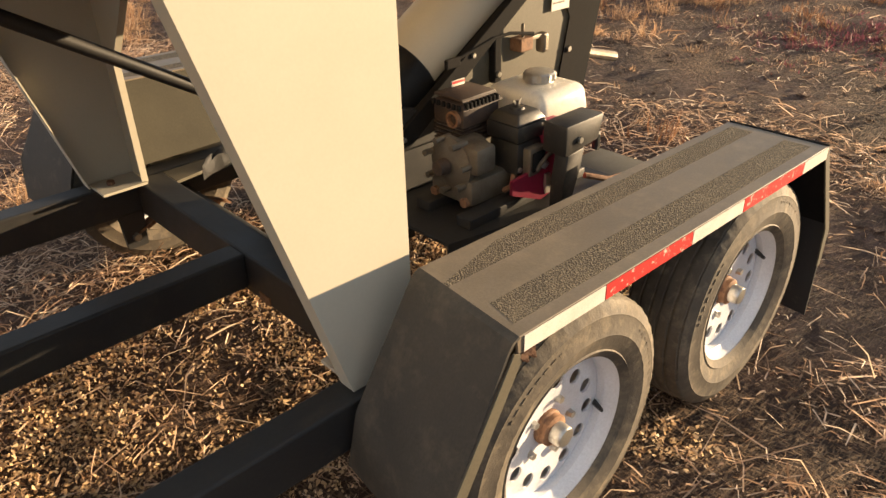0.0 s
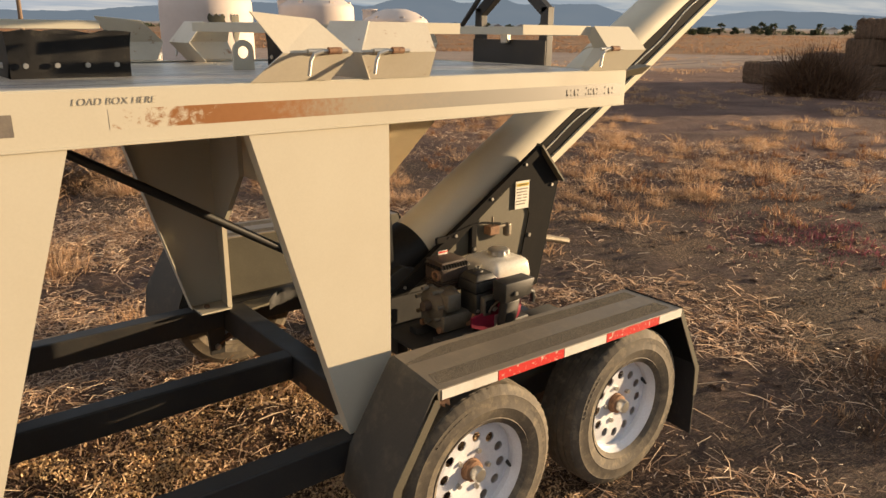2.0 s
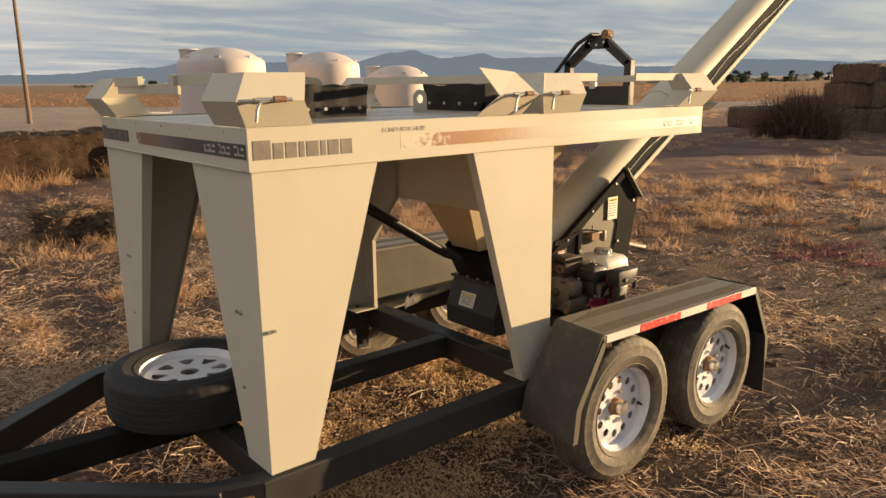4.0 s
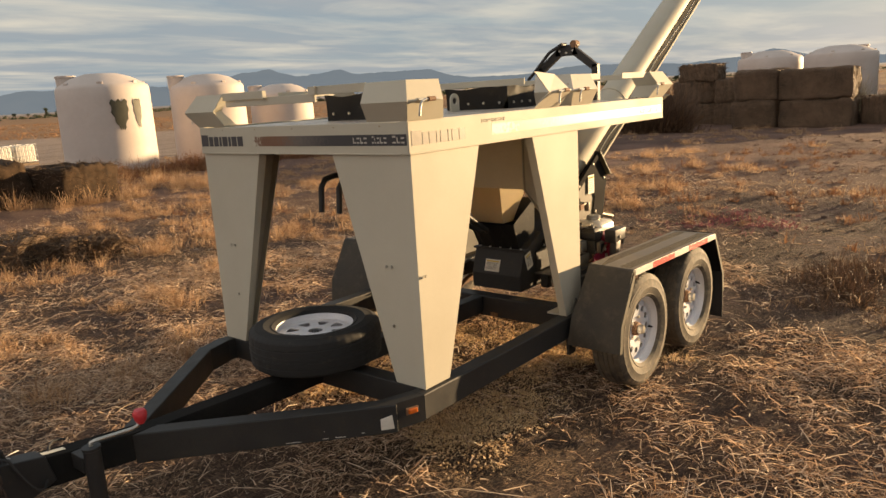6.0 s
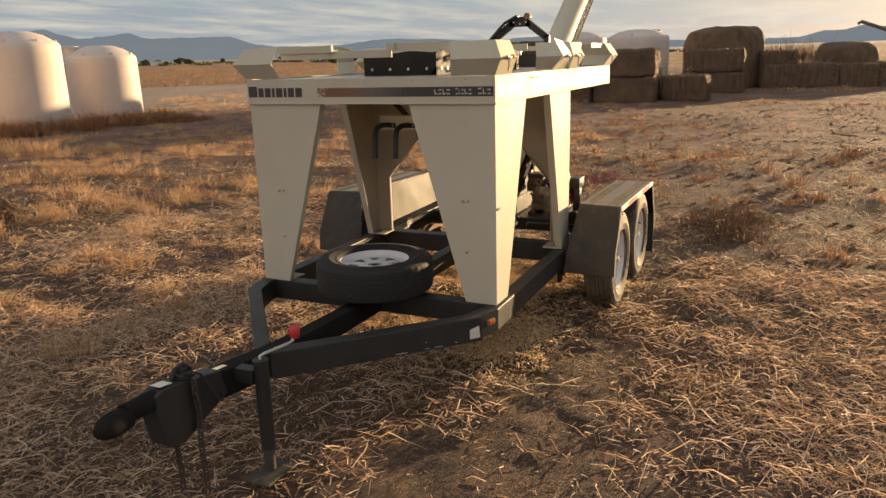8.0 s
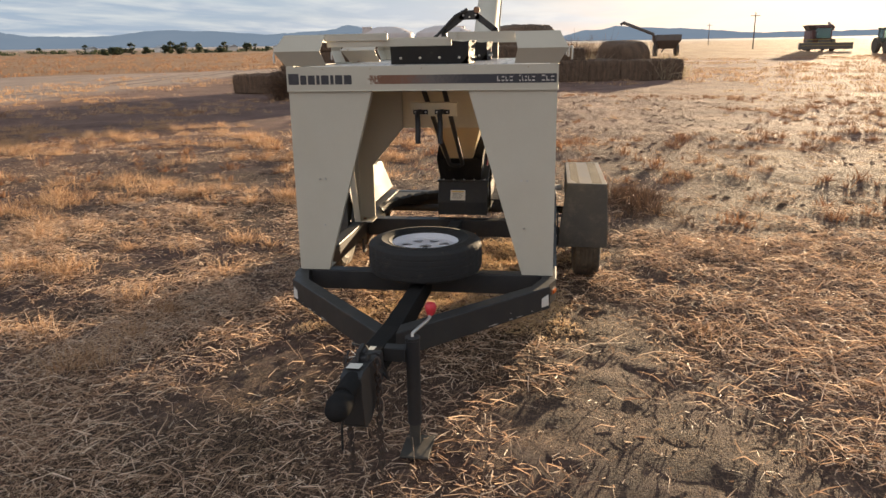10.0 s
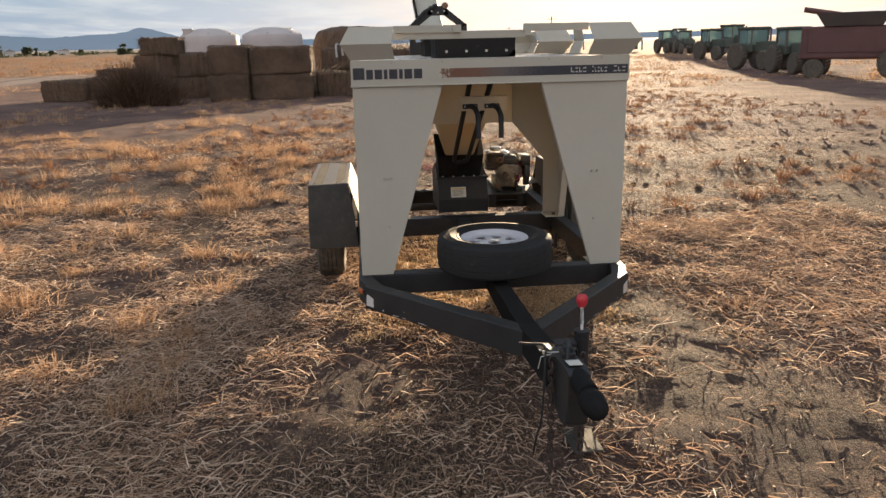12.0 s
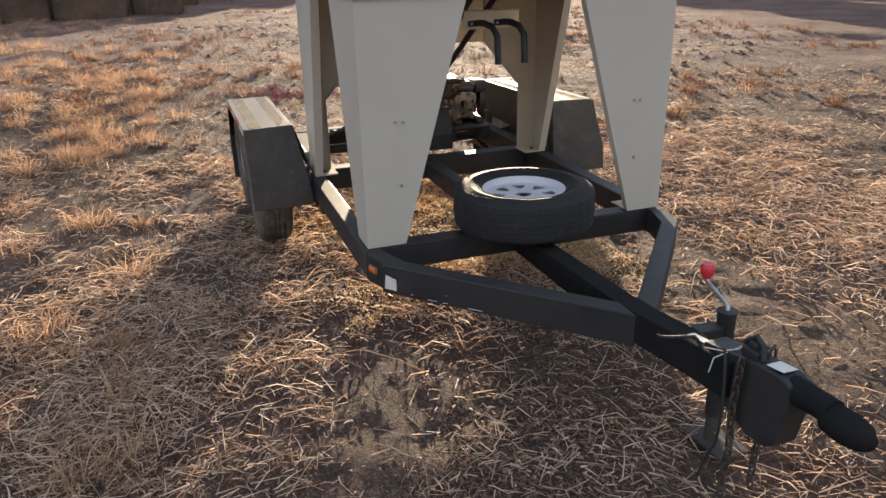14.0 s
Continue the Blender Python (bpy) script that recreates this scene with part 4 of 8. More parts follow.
def build_frame():
    for sy in (-1, 1):
        y0, y1 = sorted((sy * 0.855, sy * 0.765))
        r = rail("side_rail", -0.035, 2.90, y0, y1, 0.352, 0.487, "black box-section side rail")
        # corner gusset plate with clearance lamp and reflector
        bm = bmesh.new()
        prism(bm, [(-0.20, sy * 0.800, 0.352), (-0.0352, sy * 0.855, 0.352), (-0.0352, sy * 0.855, 0.487), (-0.20, sy * 0.800, 0.487)], (0.004, -sy * 0.09, 0))
        part("corner_plate", bm, M_FRAME, trailer, "black frame corner plate")
        bm = bmesh.new()
        box(bm, -0.034, 0.034, -0.004, 0.006, -0.018, 0.018, 0.004, Matrix.Translation((-0.105, sy * 0.838, 0.430)) @ pose(0, 0, 0, 0, 0, sy * 18.5))
        lamp = part("clearance_lamp", bm, M_RUST, trailer, "amber clearance lamp on the frame corner")
        bm = bmesh.new()
        box(bm, -0.025, 0.025, -0.010, 0.010, -0.013, 0.013, 0.006, Matrix.Translation((-0.105, sy * 0.842, 0.430)) @ pose(0, 0, 0, 0, 0, sy * 18.5))
        part("lens", bm, M_AMBER, lamp)
    rail("crossmember", 0.02, 0.12, -0.7645, 0.7645, 0.354, 0.485, "black front crossmember")
    rail("crossmember", 1.55, 1.66, -0.7645, 0.7645, 0.340, 0.486, "black middle crossmember")
    rail("crossmember", 2.80, 2.89, -0.7645, 0.7645, 0.354, 0.485, "black rear crossmember")
    rail("centre_beam", 0.1205, 1.5495, -0.055, 0.035, 0.362, 0.484, "black centre beam")
    bm = bmesh.new()
    box(bm, 1.545, 1.549, -0.18, -0.12, 0.345, 0.375)
    part("reflector", bm, M_RUST, trailer, "small faded brown reflector on the crossmember")
    # tongue arms meet the drawbar ahead of the frame
    for sy in (-1, 1):
        bm = bmesh.new()
        a, b = Vector((-0.165, sy * 0.790, 0)), Vector((-1.04, sy * 0.045, 0))
        d = (b - a).normalized()
        s = Vector((-d.y, d.x, 0)) * 0.042
        # both edges run on until they meet the side of the drawbar
        ends = [p + d * ((sy * (0.049 if sy < 0 else 0.044) - p.y) / d.y) for p in (a - s, a + s)]
        prism(bm, [(a - s) + Vector((0, 0, 0.345)), ends[0] + Vector((0, 0, 0.365)), ends[1] + Vector((0, 0, 0.365)), (a + s) + Vector((0, 0, 0.345))], (0, 0, 0.142))
        rounded(bm, 0.006)
        arm = part("tongue_arm", bm, M_FRAME, trailer, "black box-section tongue arm")
        bm = bmesh.new()
        out = Vector((-d.y, d.x, 0)) * (1 if sy < 0 else -1)
        c = a + d * 0.05 + out * 0.0425
        prism(bm, [c - d * 0.032 + Vector((0, 0, 0.370)), c + d * 0.032 + Vector((0, 0, 0.370)), c + d * 0.032 + Vector((0, 0, 0.425)), c - d * 0.025 + Vector((0, 0, 0.440))], out * 0.003)
        part("reflector", bm, M_WHITETAPE, arm, "white reflective tape patch")
        # bright scratches through the paint near the lower edge
        for u, w, h in ((0.16, 0.016, 0.366), (0.25, 0.05, 0.360), (0.33, 0.028, 0.362), (0.345, 0.006, 0.400), (0.46, 0.07, 0.364)):
            bm = bmesh.new()
            c = a + d * u + out * 0.0422
            prism(bm, [c + Vector((0, 0, h)), c + d * w + Vector((0, 0, h + 0.002)), c + d * w + Vector((0, 0, h + 0.0045)), c + Vector((0, 0, h + 0.003))], out * 0.0008)
            part("paint_scratch", bm, M_WHITETAPE, arm)
    # drawbar, rising to the coupler
    bm = bmesh.new()
    prism(bm, [(0.10, -0.05, 0.36), (0.10, -0.05, 0.47), (-0.98, -0.05, 0.50), (-1.62, -0.05, 0.575), (-1.62, -0.05, 0.44), (-0.98, -0.05, 0.37)], (0, 0.095, 0))
    rounded(bm, 0.006)
    tb = part("drawbar", bm, M_MATTE, trailer, "black drawbar beam")
    bm = bmesh.new()
    box(bm, -1.59, -1.49, -0.018, 0.010, 0.5705, 0.572, 0, Matrix.Translation((0, 0, 0)) @ Matrix.Identity(4))
    bmesh.ops.transform(bm, matrix=Matrix.Translation((-1.42, 0, 0.5535)) @ pose(0, 0, 0, 0, -0, 0) @ Matrix.Rotation(radians(6.7), 4, 'Y') @ Matrix.Translation((1.54, 0, -0.5705)), verts=bm.verts)
    part("label_strip", bm, M_LABEL, tb, "white label strip")


build_frame()


def build_coupler():
    c = bmesh.new()
    # body: a wedge housing over the drawbar's end, then a neck and the ball socket
    prism(c, [(-1.44, -0.072, 0.455), (-1.47, -0.072, 0.575), (-1.70, -0.072, 0.612), (-1.80, -0.072, 0.624), (-1.850, -0.072, 0.612), (-1.852, -0.072, 0.520), (-1.825, -0.072, 0.385), (-1.79, -0.072, 0.358), (-1.71, -0.072, 0.352)], (0, 0.092, 0))
    rounded(c, 0.006)
    body = part("coupler", c, M_FRAME, trailer, "black trailer coupler with worn paint")
    bm = bmesh.new()
    sweep(bm, [(-1.82, -0.028, 0.582), (-1.93, -0.028, 0.588), (-1.972, -0.028, 0.590)], [0.044, 0.041, 0.040], 16)
    smooth(part("neck", bm, M_MATTE, body), 50)
    bm = bmesh.new()
    sweep(bm, [(-1.945, -0.028, 0.572), (-1.962, -0.028, 0.572), (-2.03, -0.028, 0.574), (-2.075, -0.028, 0.572), (-2.105, -0.028, 0.568)], [0.030, 0.046, 0.051, 0.042, 0.020], 16)
    smooth(part("ball_socket", bm, M_MATTE, body), 60)
    bm = bmesh.new()
    box(bm, -1.69, -1.62, -0.056, 0.000, 0.598, 0.636, 0.008)
    box(bm, -1.675, -1.635, -0.046, -0.010, 0.632, 0.658, 0.007)
    part("latch_housing", bm, M_RUBBER, body)
    bm = bmesh.new()
    sweep(bm, [(-1.60, -0.03, 0.590), (-1.612, -0.03, 0.640), (-1.65, -0.03, 0.672), (-1.69, -0.02, 0.660), (-1.705, -0.015, 0.615)], 0.009, 8)
    part("latch_loop", bm, M_FRAME, body)
    bm = bmesh.new()
    box(bm, -1.805, -1.735, -0.052, 0.004, 0, 0.0012)
    bmesh.ops.transform(bm, matrix=Matrix.Translation((-1.77, 0, 0.6285)) @ Matrix.Rotation(radians(7.5), 4, 'Y') @ Matrix.Translation((1.77, 0, 0)), verts=bm.verts)
    part("label", bm, M_LABEL, body, "white maker's label")
    # safety chains: hanging links
    for y, off in ((-0.094, 0.02), (0.040, 0.03)):
        ch = bmesh.new()
        p = Vector((-1.64 - off, y, 0.61))
        k = 0
        while p.z > 0.07:
            L = 0.030
            tilt = 0.25 * math.sin(k * 1.9)
            up = Vector((0.10 * math.sin(k * 0.7), tilt * 0.2, -1)).normalized()
            sd = Vector((1, 0, 0)) if k % 2 else Vector((0, 1, 0))
            sd = (sd - up * sd.dot(up)).normalized()
            ring = []
            for q in range(12):
                a = 2 * math.pi * q / 12
                ring.append(p + up * (L * 0.5 + 0.020 * math.sin(a) + (0.008 if math.sin(a) > 0 else -0.008)) + sd * 0.012 * math.cos(a))
            sweep(ch, ring, 0.0045, 6, closed=True)
            p = p + up * 0.034
            k += 1
        smooth(part("safety_chain", ch, M_MUFFLER, trailer, "hanging brown steel safety chain"), 60)
    # wiring harness looped over the tongue
    bm = bmesh.new()
    pts = []
    for q in range(30):
        u = q / 29
        pts.append((-1.68 + 0.36 * u, -0.05 - 0.17 * math.sin(u * 5.2) * u, 0.640 - 0.10 * u - 0.14 * max(0, math.sin(u * 6.0 - 1.2))))
    sweep(bm, pts, 0.006, 6)
    smooth(part("wiring_lead", bm, M_RUBBER, trailer, "loose black wiring lead"), 60)
    bm = bmesh.new()
    pts = [(-1.60 - 0.05 * math.sin(u * 3), 0.05 + 0.05 * u, 0.62 - 0.50 * u + 0.03 * math.sin(u * 9)) for u in [q / 20 for q in range(21)]]
    sweep(bm, pts, 0.005, 6)
    smooth(part("wiring_lead", bm, M_RUBBER, trailer, "loose black wiring lead"), 60)
    # bit of pale twine lying on the coupler
    bm = bmesh.new()
    sweep(bm, [(-1.52, 0.06, 0.585), (-1.57, 0.03, 0.592), (-1.60, -0.01, 0.605), (-1.59, -0.05, 0.61), (-1.575, 0.065, 0.575), (-1.57, 0.075, 0.52)], 0.0022, 5)
    part("twine", bm, M_WHITETAPE, trailer, "scrap of pale twine")


build_coupler()


def build_jack():
    x, y = -1.335, -0.185
    bm = bmesh.new()
    lathe(bm, [(0.034, 0.145), (0.034, 0.575), (0.037, 0.578), (0.037, 0.590), (0.0, 0.592)], (x, y, 0), 'z', 20)
    j = part("jack", bm, M_FRAME, trailer, "black swivel tongue jack with foot plate")
    smooth(j, 40)
    bm = bmesh.new()
    lathe(bm, [(0.027, 0.03), (0.027, 0.147)], (x, y, 0), 'z', 18)
    smooth(part("inner_tube", bm, M_FPLATE, j), 40)
    bm = bmesh.new()
    box(bm, x - 0.125, x + 0.085, y - 0.085, y + 0.055, 0.020, 0.032, 0.003)
    part("foot_plate", bm, M_FPLATE, j, "dusty dark steel foot plate")
    bm = bmesh.new()
    box(bm, x - 0.03, x + 0.03, y + 0.03, -0.0505, 0.47, 0.54, 0.004)
    part("mount", bm, M_FRAME, j)
    bm = bmesh.new()
    sweep(bm, [(x, y, 0.588), (x, y, 0.606), (x + 0.02, y - 0.006, 0.610), (x + 0.155, y - 0.045, 0.615), (x + 0.180, y - 0.052, 0.622), (x + 0.192, y - 0.054, 0.650)], 0.0085, 8)
    smooth(part("crank_handle", bm, M_ZINC, j, "zinc crank handle"), 60)
    bm = bmesh.new()
    lathe(bm, [(0.0, 0.0), (0.016, 0.002), (0.026, 0.022), (0.030, 0.048), (0.022, 0.062), (0.0, 0.064)], (x + 0.194, y - 0.055, 0.628), 'z', 12)
    smooth(part("crank_knob", bm, M_RED, j, "red plastic crank knob"), 50)


build_jack()


def build_fender(sy):
    f = new("fender")
    f.empty_display_size = 0.05
    f.parent = trailer
    f.matrix_parent_inverse = trailer.matrix_basis.inverted()
    tagged(f, "dusty black tandem fender with grip strips and reflective tape")
    yo, yi = sy * 1.250, sy * 0.935
    Y = lambda v: sy * v
    zt = 0.820
    # top plate, a little lower to the rear
    bm = bmesh.new()
    prism(bm, [(1.478, yo, zt), (2.86, yo, zt - 0.030), (2.86, yi, zt - 0.030), (1.515, yi, zt)], (0, 0, -0.006))
    prism(bm, [(1.472, yo, zt - 0.004), (2.86, yo, zt - 0.032), (2.86, yo, zt - 0.072), (1.478, yo, zt - 0.042)], (0, -sy * 0.006, 0))
    rounded(bm, 0.002)
    part("top_plate", bm, M_DUSTY, f)
    for a, b in ((0.965, 1.035), (1.135, 1.215)):
        bm = bmesh.new()
        prism(bm, [(1.524, Y(a), zt - 0.0026), (2.82, Y(a), zt - 0.0307), (2.82, Y(b), zt - 0.0307), (1.505, Y(b), zt - 0.0022)], (0, 0, 0.0022))
        part("grip_strip", bm, M_GRIP, f, "gritty grip strip")
    # front plate leaning forward to the ground, with side flange
    bm = bmesh.new()
    rows = [[(1.480, yo, zt), (1.517, yi, zt)], [(1.462, yo, zt - 0.006), (1.500, yi, zt - 0.006)], [(1.449, yo, zt - 0.022), (1.488, yi, zt - 0.022)], [(1.293, yo, 0.508), (1.352, Y(0.885), 0.49)], [(1.272, yo, 0.345), (1.325, Y(0.870), 0.330)]]
    grid = []
    for r in rows:
        (ax, ay, az), (bx, by, bz) = r
        grid.append([bm.verts.new((ax + (bx - ax) * u, ay + (by - ay) * u, az + (bz - az) * u)) for u in (0, 0.25, 0.5, 0.75, 1)])
    for r0, r1 in zip(grid, grid[1:]):
        for i in range(4):
            bm.faces.new((r0[i], r0[i + 1], r1[i + 1], r1[i]))
    # shallow dent by the outer corner
    grid[2][1].co.x += 0.010
    bmesh.ops.recalc_face_normals(bm, faces=bm.faces)
    bmesh.ops.solidify(bm, geom=bm.faces[:], thickness=0.006)
    smooth(part("front_plate", bm, M_FPLATE, f, "dusty black sloping front plate"), 40)
    bm = bmesh.new()
    prism(bm, [(1.520, yi, zt - 0.004), (1.552, yi, zt - 0.004), (1.62, Y(0.870), 0.335), (1.335, Y(0.870), 0.335), (1.362, Y(0.885), 0.49)], (0, sy * 0.005, 0))
    part("side_plate", bm, M_FPLATE, f)
    bm = bmesh.new()
    prism(bm, [(1.462, Y(1.2508), zt - 0.030), (1.490, Y(1.2508), zt - 0.044), (1.325, Y(1.2508), 0.500), (1.304, Y(1.2508), 0.345), (1.272, Y(1.2508), 0.345), (1.291, Y(1.2508), 0.510)], (0, sy * 0.004, 0))
    part("front_flange", bm, M_GUARD, f, "worn edge flange")
    # torn paint and bent metal at the outer corner
    bm = bmesh.new()
    for k in range(6):
        a0 = k * 1.1
        prism(bm, [(1.472 + 0.012 * k * 0.6, Y(1.250), zt - 0.046 - 0.004 * (k % 2)), (1.480 + 0.012 * k * 0.6, Y(1.2515), zt - 0.040), (1.484 + 0.007 * k, Y(1.2540), zt - 0.056 - 0.006 * (k % 3))], (0.004, sy * 0.004, 0.002))
    part("torn_edge", bm, M_RUST, f, "rusty torn corner edge")
    # rear plate and mud flap
    bm = bmesh.new()
    prism(bm, [(2.862, yo, zt - 0.030), (2.862, yi, zt - 0.030), (3.055, yi, 0.440), (3.055, yo, 0.440)], (0.006, 0, 0.003))
    part("rear_plate", bm, M_MATTE, f, "black dusty rear plate")
    bm = bmesh.new()
    prism(bm, [(2.840, Y(1.2508), zt - 0.032), (2.866, Y(1.2508), zt - 0.030), (3.062, Y(1.2508), 0.440), (3.062, Y(1.2508), 0.300), (3.040, Y(1.2508), 0.300), (3.030, Y(1.2508), 0.445)], (0, -sy * 0.005, 0))
    part("rear_flange", bm, M_GUARD, f, "olive-grey worn edge flange")
    bm = bmesh.new()
    prism(bm, [(3.050, Y(1.248), 0.46), (3.050, Y(0.94), 0.46), (3.058, Y(0.94), 0.11), (3.058, Y(1.248), 0.09)], (-0.006, 0, 0))
    part("mud_flap", bm, M_RUBBER, f, "black rubber mud flap")
    # inner skirt, the one on the left knocked inwards at its foot
    low = 0.84 if sy > 0 else 0.934
    bm = bmesh.new()
    prism(bm, [(1.55, Y(0.934), zt - 0.006), (2.858, Y(0.934), zt - 0.036), (2.90, Y(low), 0.52), (1.44, Y(low), 0.50)], (0, -sy * 0.004, 0))
    part("inner_skirt", bm, M_SKIRT, f, "semi-gloss olive inner skirt")
    # reflective tape, red and white lengths, scuffed
    cuts = ((1.470, 1.724, 0), (1.726, 2.068, 1), (2.070, 2.318, 0), (2.320, 2.672, 1), (2.674, 2.838, 0))
    for x0, x1, red in cuts:
        bm = bmesh.new()
        z = lambda x: zt - 0.030 * (x - 1.49) / 1.37
        prism(bm, [(x0 + 0.022, Y(1.2515), z(x0) - 0.040), (x1 + 0.020, Y(1.2515), z(x1) - 0.040), (x1 + 0.020, Y(1.2515), z(x1) - 0.003), (x0 + 0.022, Y(1.2515), z(x0) - 0.003)], (0, sy * 0.0012, 0))
        part("tape", bm, M_REDTAPE if red else M_WHITETAPE, f, "red reflective tape" if red else "white reflective tape")
    # hanger bracket between rail and fender
    bm = bmesh.new()
    prism(bm, [(1.37, Y(0.858), 0.33), (1.46, Y(0.858), 0.33), (1.46, Y(0.858), 0.60), (1.40, Y(0.858), 0.49)], (0, sy * 0.012, 0))
    part("bracket", bm, M_FRAME, f)
    return f


for _sy in (-1, 1):
    build_fender(_sy)


def tyre_mesh(name, R, W, rim_r, material, seg=150, groove=0.006):
    """A trailer tyre round the y axis: ribs and grooves across the tread, lugs on the shoulders, moulded rings on the wall."""
    h = W / 2
    prof = [(rim_r - 0.012, -h * 0.80), (rim_r + 0.004, -h * 0.90), (rim_r + 0.010, -h * 0.94), (rim_r + 0.013, -h * 0.91), (rim_r + 0.035, -h * 0.985), (rim_r + 0.052, -h * 1.025), (rim_r + 0.055, -h * 1.036), (rim_r + 0.058, -h * 1.027), (rim_r + 0.080, -h * 1.01),
            (R - 0.045, -h * 0.97), (R - 0.040, -h * 0.975), (R - 0.036, -h * 0.955), (R - 0.020, -h * 0.90), (R - 0.009, -h * 0.82)]
    tread = []
    for a, b in ((-0.78, -0.50), (-0.42, -0.16), (-0.10, 0.10), (0.16, 0.42), (0.50, 0.78)):
        ca, cb = R - 0.009 * a * a, R - 0.009 * b * b
        tread += [(ca - groove, h * (a - 0.012)), (ca, h * (a + 0.01)), (cb, h * (b - 0.01)), (cb - groove, h * (b + 0.012))]
    full = prof + tread + [(r, -y) for r, y in prof[::-1]]
    bm = bmesh.new()
    rings = []
    for k in range(seg):
        a = 2 * math.pi * k / seg
        ring = []
        for r, y in full:
            rr, yy = r, y
            if R - 0.038 < r < R - 0.001 and abs(y) > h * 0.74:
                if k % 3 == 0:
                    rr = r - 0.003
            elif r > R - 0.012 and k % 5 == 0 and abs(y) > h * 0.1:
                rr = r - 0.003
            if abs(y) > h * 0.96 and rim_r + 0.03 < r < R - 0.05:
                yy = y * (1 + 0.006 * math.sin(k * 2.1) * (1 if (k // 9) % 3 else 0))
            ring.append(bm.verts.new((rr * math.cos(a), yy, rr * math.sin(a))))
        rings.append(ring)
    for k in range(seg):
        a, b = rings[k], rings[(k + 1) % seg]
        for i in range(len(full) - 1):
            bm.faces.new((a[i], a[i + 1], b[i + 1], b[i]))
    # moulded wall writing, too small to read: raised blocks
    for a0, n, rr, hh in ((0.35, 9, R - 0.071, 0.015), (2.2, 7, R - 0.071, 0.015), (4.0, 12, R - 0.082, 0.010)):
        for q in range(n):
            a = a0 + q * 0.085
            c, s = math.cos(a), math.sin(a)
            for half in (-0.014, 0.004):
                t0, t1 = a + half / rr * 1.0, a + (half + 0.008) / rr
                v = [(rr, t0), (rr, t1), (rr + hh, t1), (rr + hh, t0)]
                prism(bm, [(r * math.cos(t), -h * 1.008, r * math.sin(t)) for r, t in v], (0, 0.006, 0))
    bmesh.ops.recalc_face_normals(bm, faces=bm.faces)
    me = bpy.data.meshes.new(name)
    bm.to_mesh(me)
    bm.free()
    me.materials.append(material)
    for p in me.polygons:
        p.use_smooth = True
    me.set_sharp_from_angle(angle=radians(32))
    return me


def simple_mesh(name, bm, material, ang=40):
    bmesh.ops.recalc_face_normals(bm, faces=bm.faces)
    me = bpy.data.meshes.new(name)
    bm.to_mesh(me)
    bm.free()
    me.materials.append(material)
    for p in me.polygons:
        p.use_smooth = True
    me.set_sharp_from_angle(angle=radians(ang))
    return me


RIM = 0.226


def rim_barrel():
    bm = bmesh.new()
    lathe(bm, [(RIM + 0.006, -0.098), (RIM + 0.010, -0.094), (RIM + 0.006, -0.090), (RIM - 0.004, -0.084), (RIM - 0.008, -0.060), (RIM - 0.020, -0.050), (RIM - 0.022, 0.030), (RIM - 0.006, 0.050), (RIM + 0.008, 0.092), (RIM + 0.004, 0.096), (RIM - 0.012, 0.050), (RIM - 0.028, 0.030), (RIM - 0.026, -0.052), (RIM - 0.014, -0.064), (RIM - 0.010, -0.086), (RIM + 0.002, -0.094)], (0, 0, 0), 'y', 64, cap=False)
    return simple_mesh("rim", bm, M_RIM, 35)


def disc_modular(y):
    """Steel wheel centre with a ring of round hand holes."""
    holes = [(0.140 * math.cos(a), 0.140 * math.sin(a), 0.0205) for a in [2 * math.pi * (k + 0.5) / 12 for k in range(12)]]
    bm = plate_with_holes(circle(RIM - 0.021, 72), holes + [(0, 0, 0.043)], 0.006, Matrix.Translation((0, y, 0)) @ pose(0, 0, 0, 90, 0, 0), 18)
    for v in bm.verts:
        r = math.hypot(v.co.x, v.co.z)
        v.co.y += 0.030 * (1 - min(1, r / 0.105)) + 0.014 * max(0, (r - 0.165) / 0.04)
    return simple_mesh("wheel_disc", bm, M_RIM, 30)


def disc_spoke(y):
    """Spare wheel centre: eight flat spokes with wedge openings."""
    bm = bmesh.new()
    out = circle(RIM - 0.021, 64)

    def loop(pts):
        vs = [bm.verts.new((p[0], p[1], 0)) for p in pts]
        return [bm.edges.new((vs[i], vs[(i + 1) % len(vs)])) for i in range(len(vs))]
    es = loop(out) + loop(circle(0.042, 28))
    for k in range(8):
        a = 2 * math.pi * k / 8
        w = []
        for r, da in ((0.095, -0.10), (0.150, -0.24), (0.162, -0.20), (0.166, 0.0), (0.162, 0.20), (0.150, 0.24), (0.095, 0.10)):
            w.append((r * math.cos(a + da), r * math.sin(a + da)))
        es += loop(w)
    bmesh.ops.triangle_fill(bm, use_beauty=True, use_dissolve=False, edges=es, normal=(0, 0, 1))
    res = bmesh.ops.extrude_face_region(bm, geom=bm.faces[:])
    bmesh.ops.translate(bm, vec=(0, 0, 0.006), verts=[g for g in res["geom"] if isinstance(g, bmesh.types.BMVert)])
    bmesh.ops.transform(bm, matrix=Matrix.Translation((0, y, 0)) @ pose(0, 0, 0, 90, 0, 0), verts=bm.verts)
    return simple_mesh("wheel_disc", bm, M_RIM, 30)


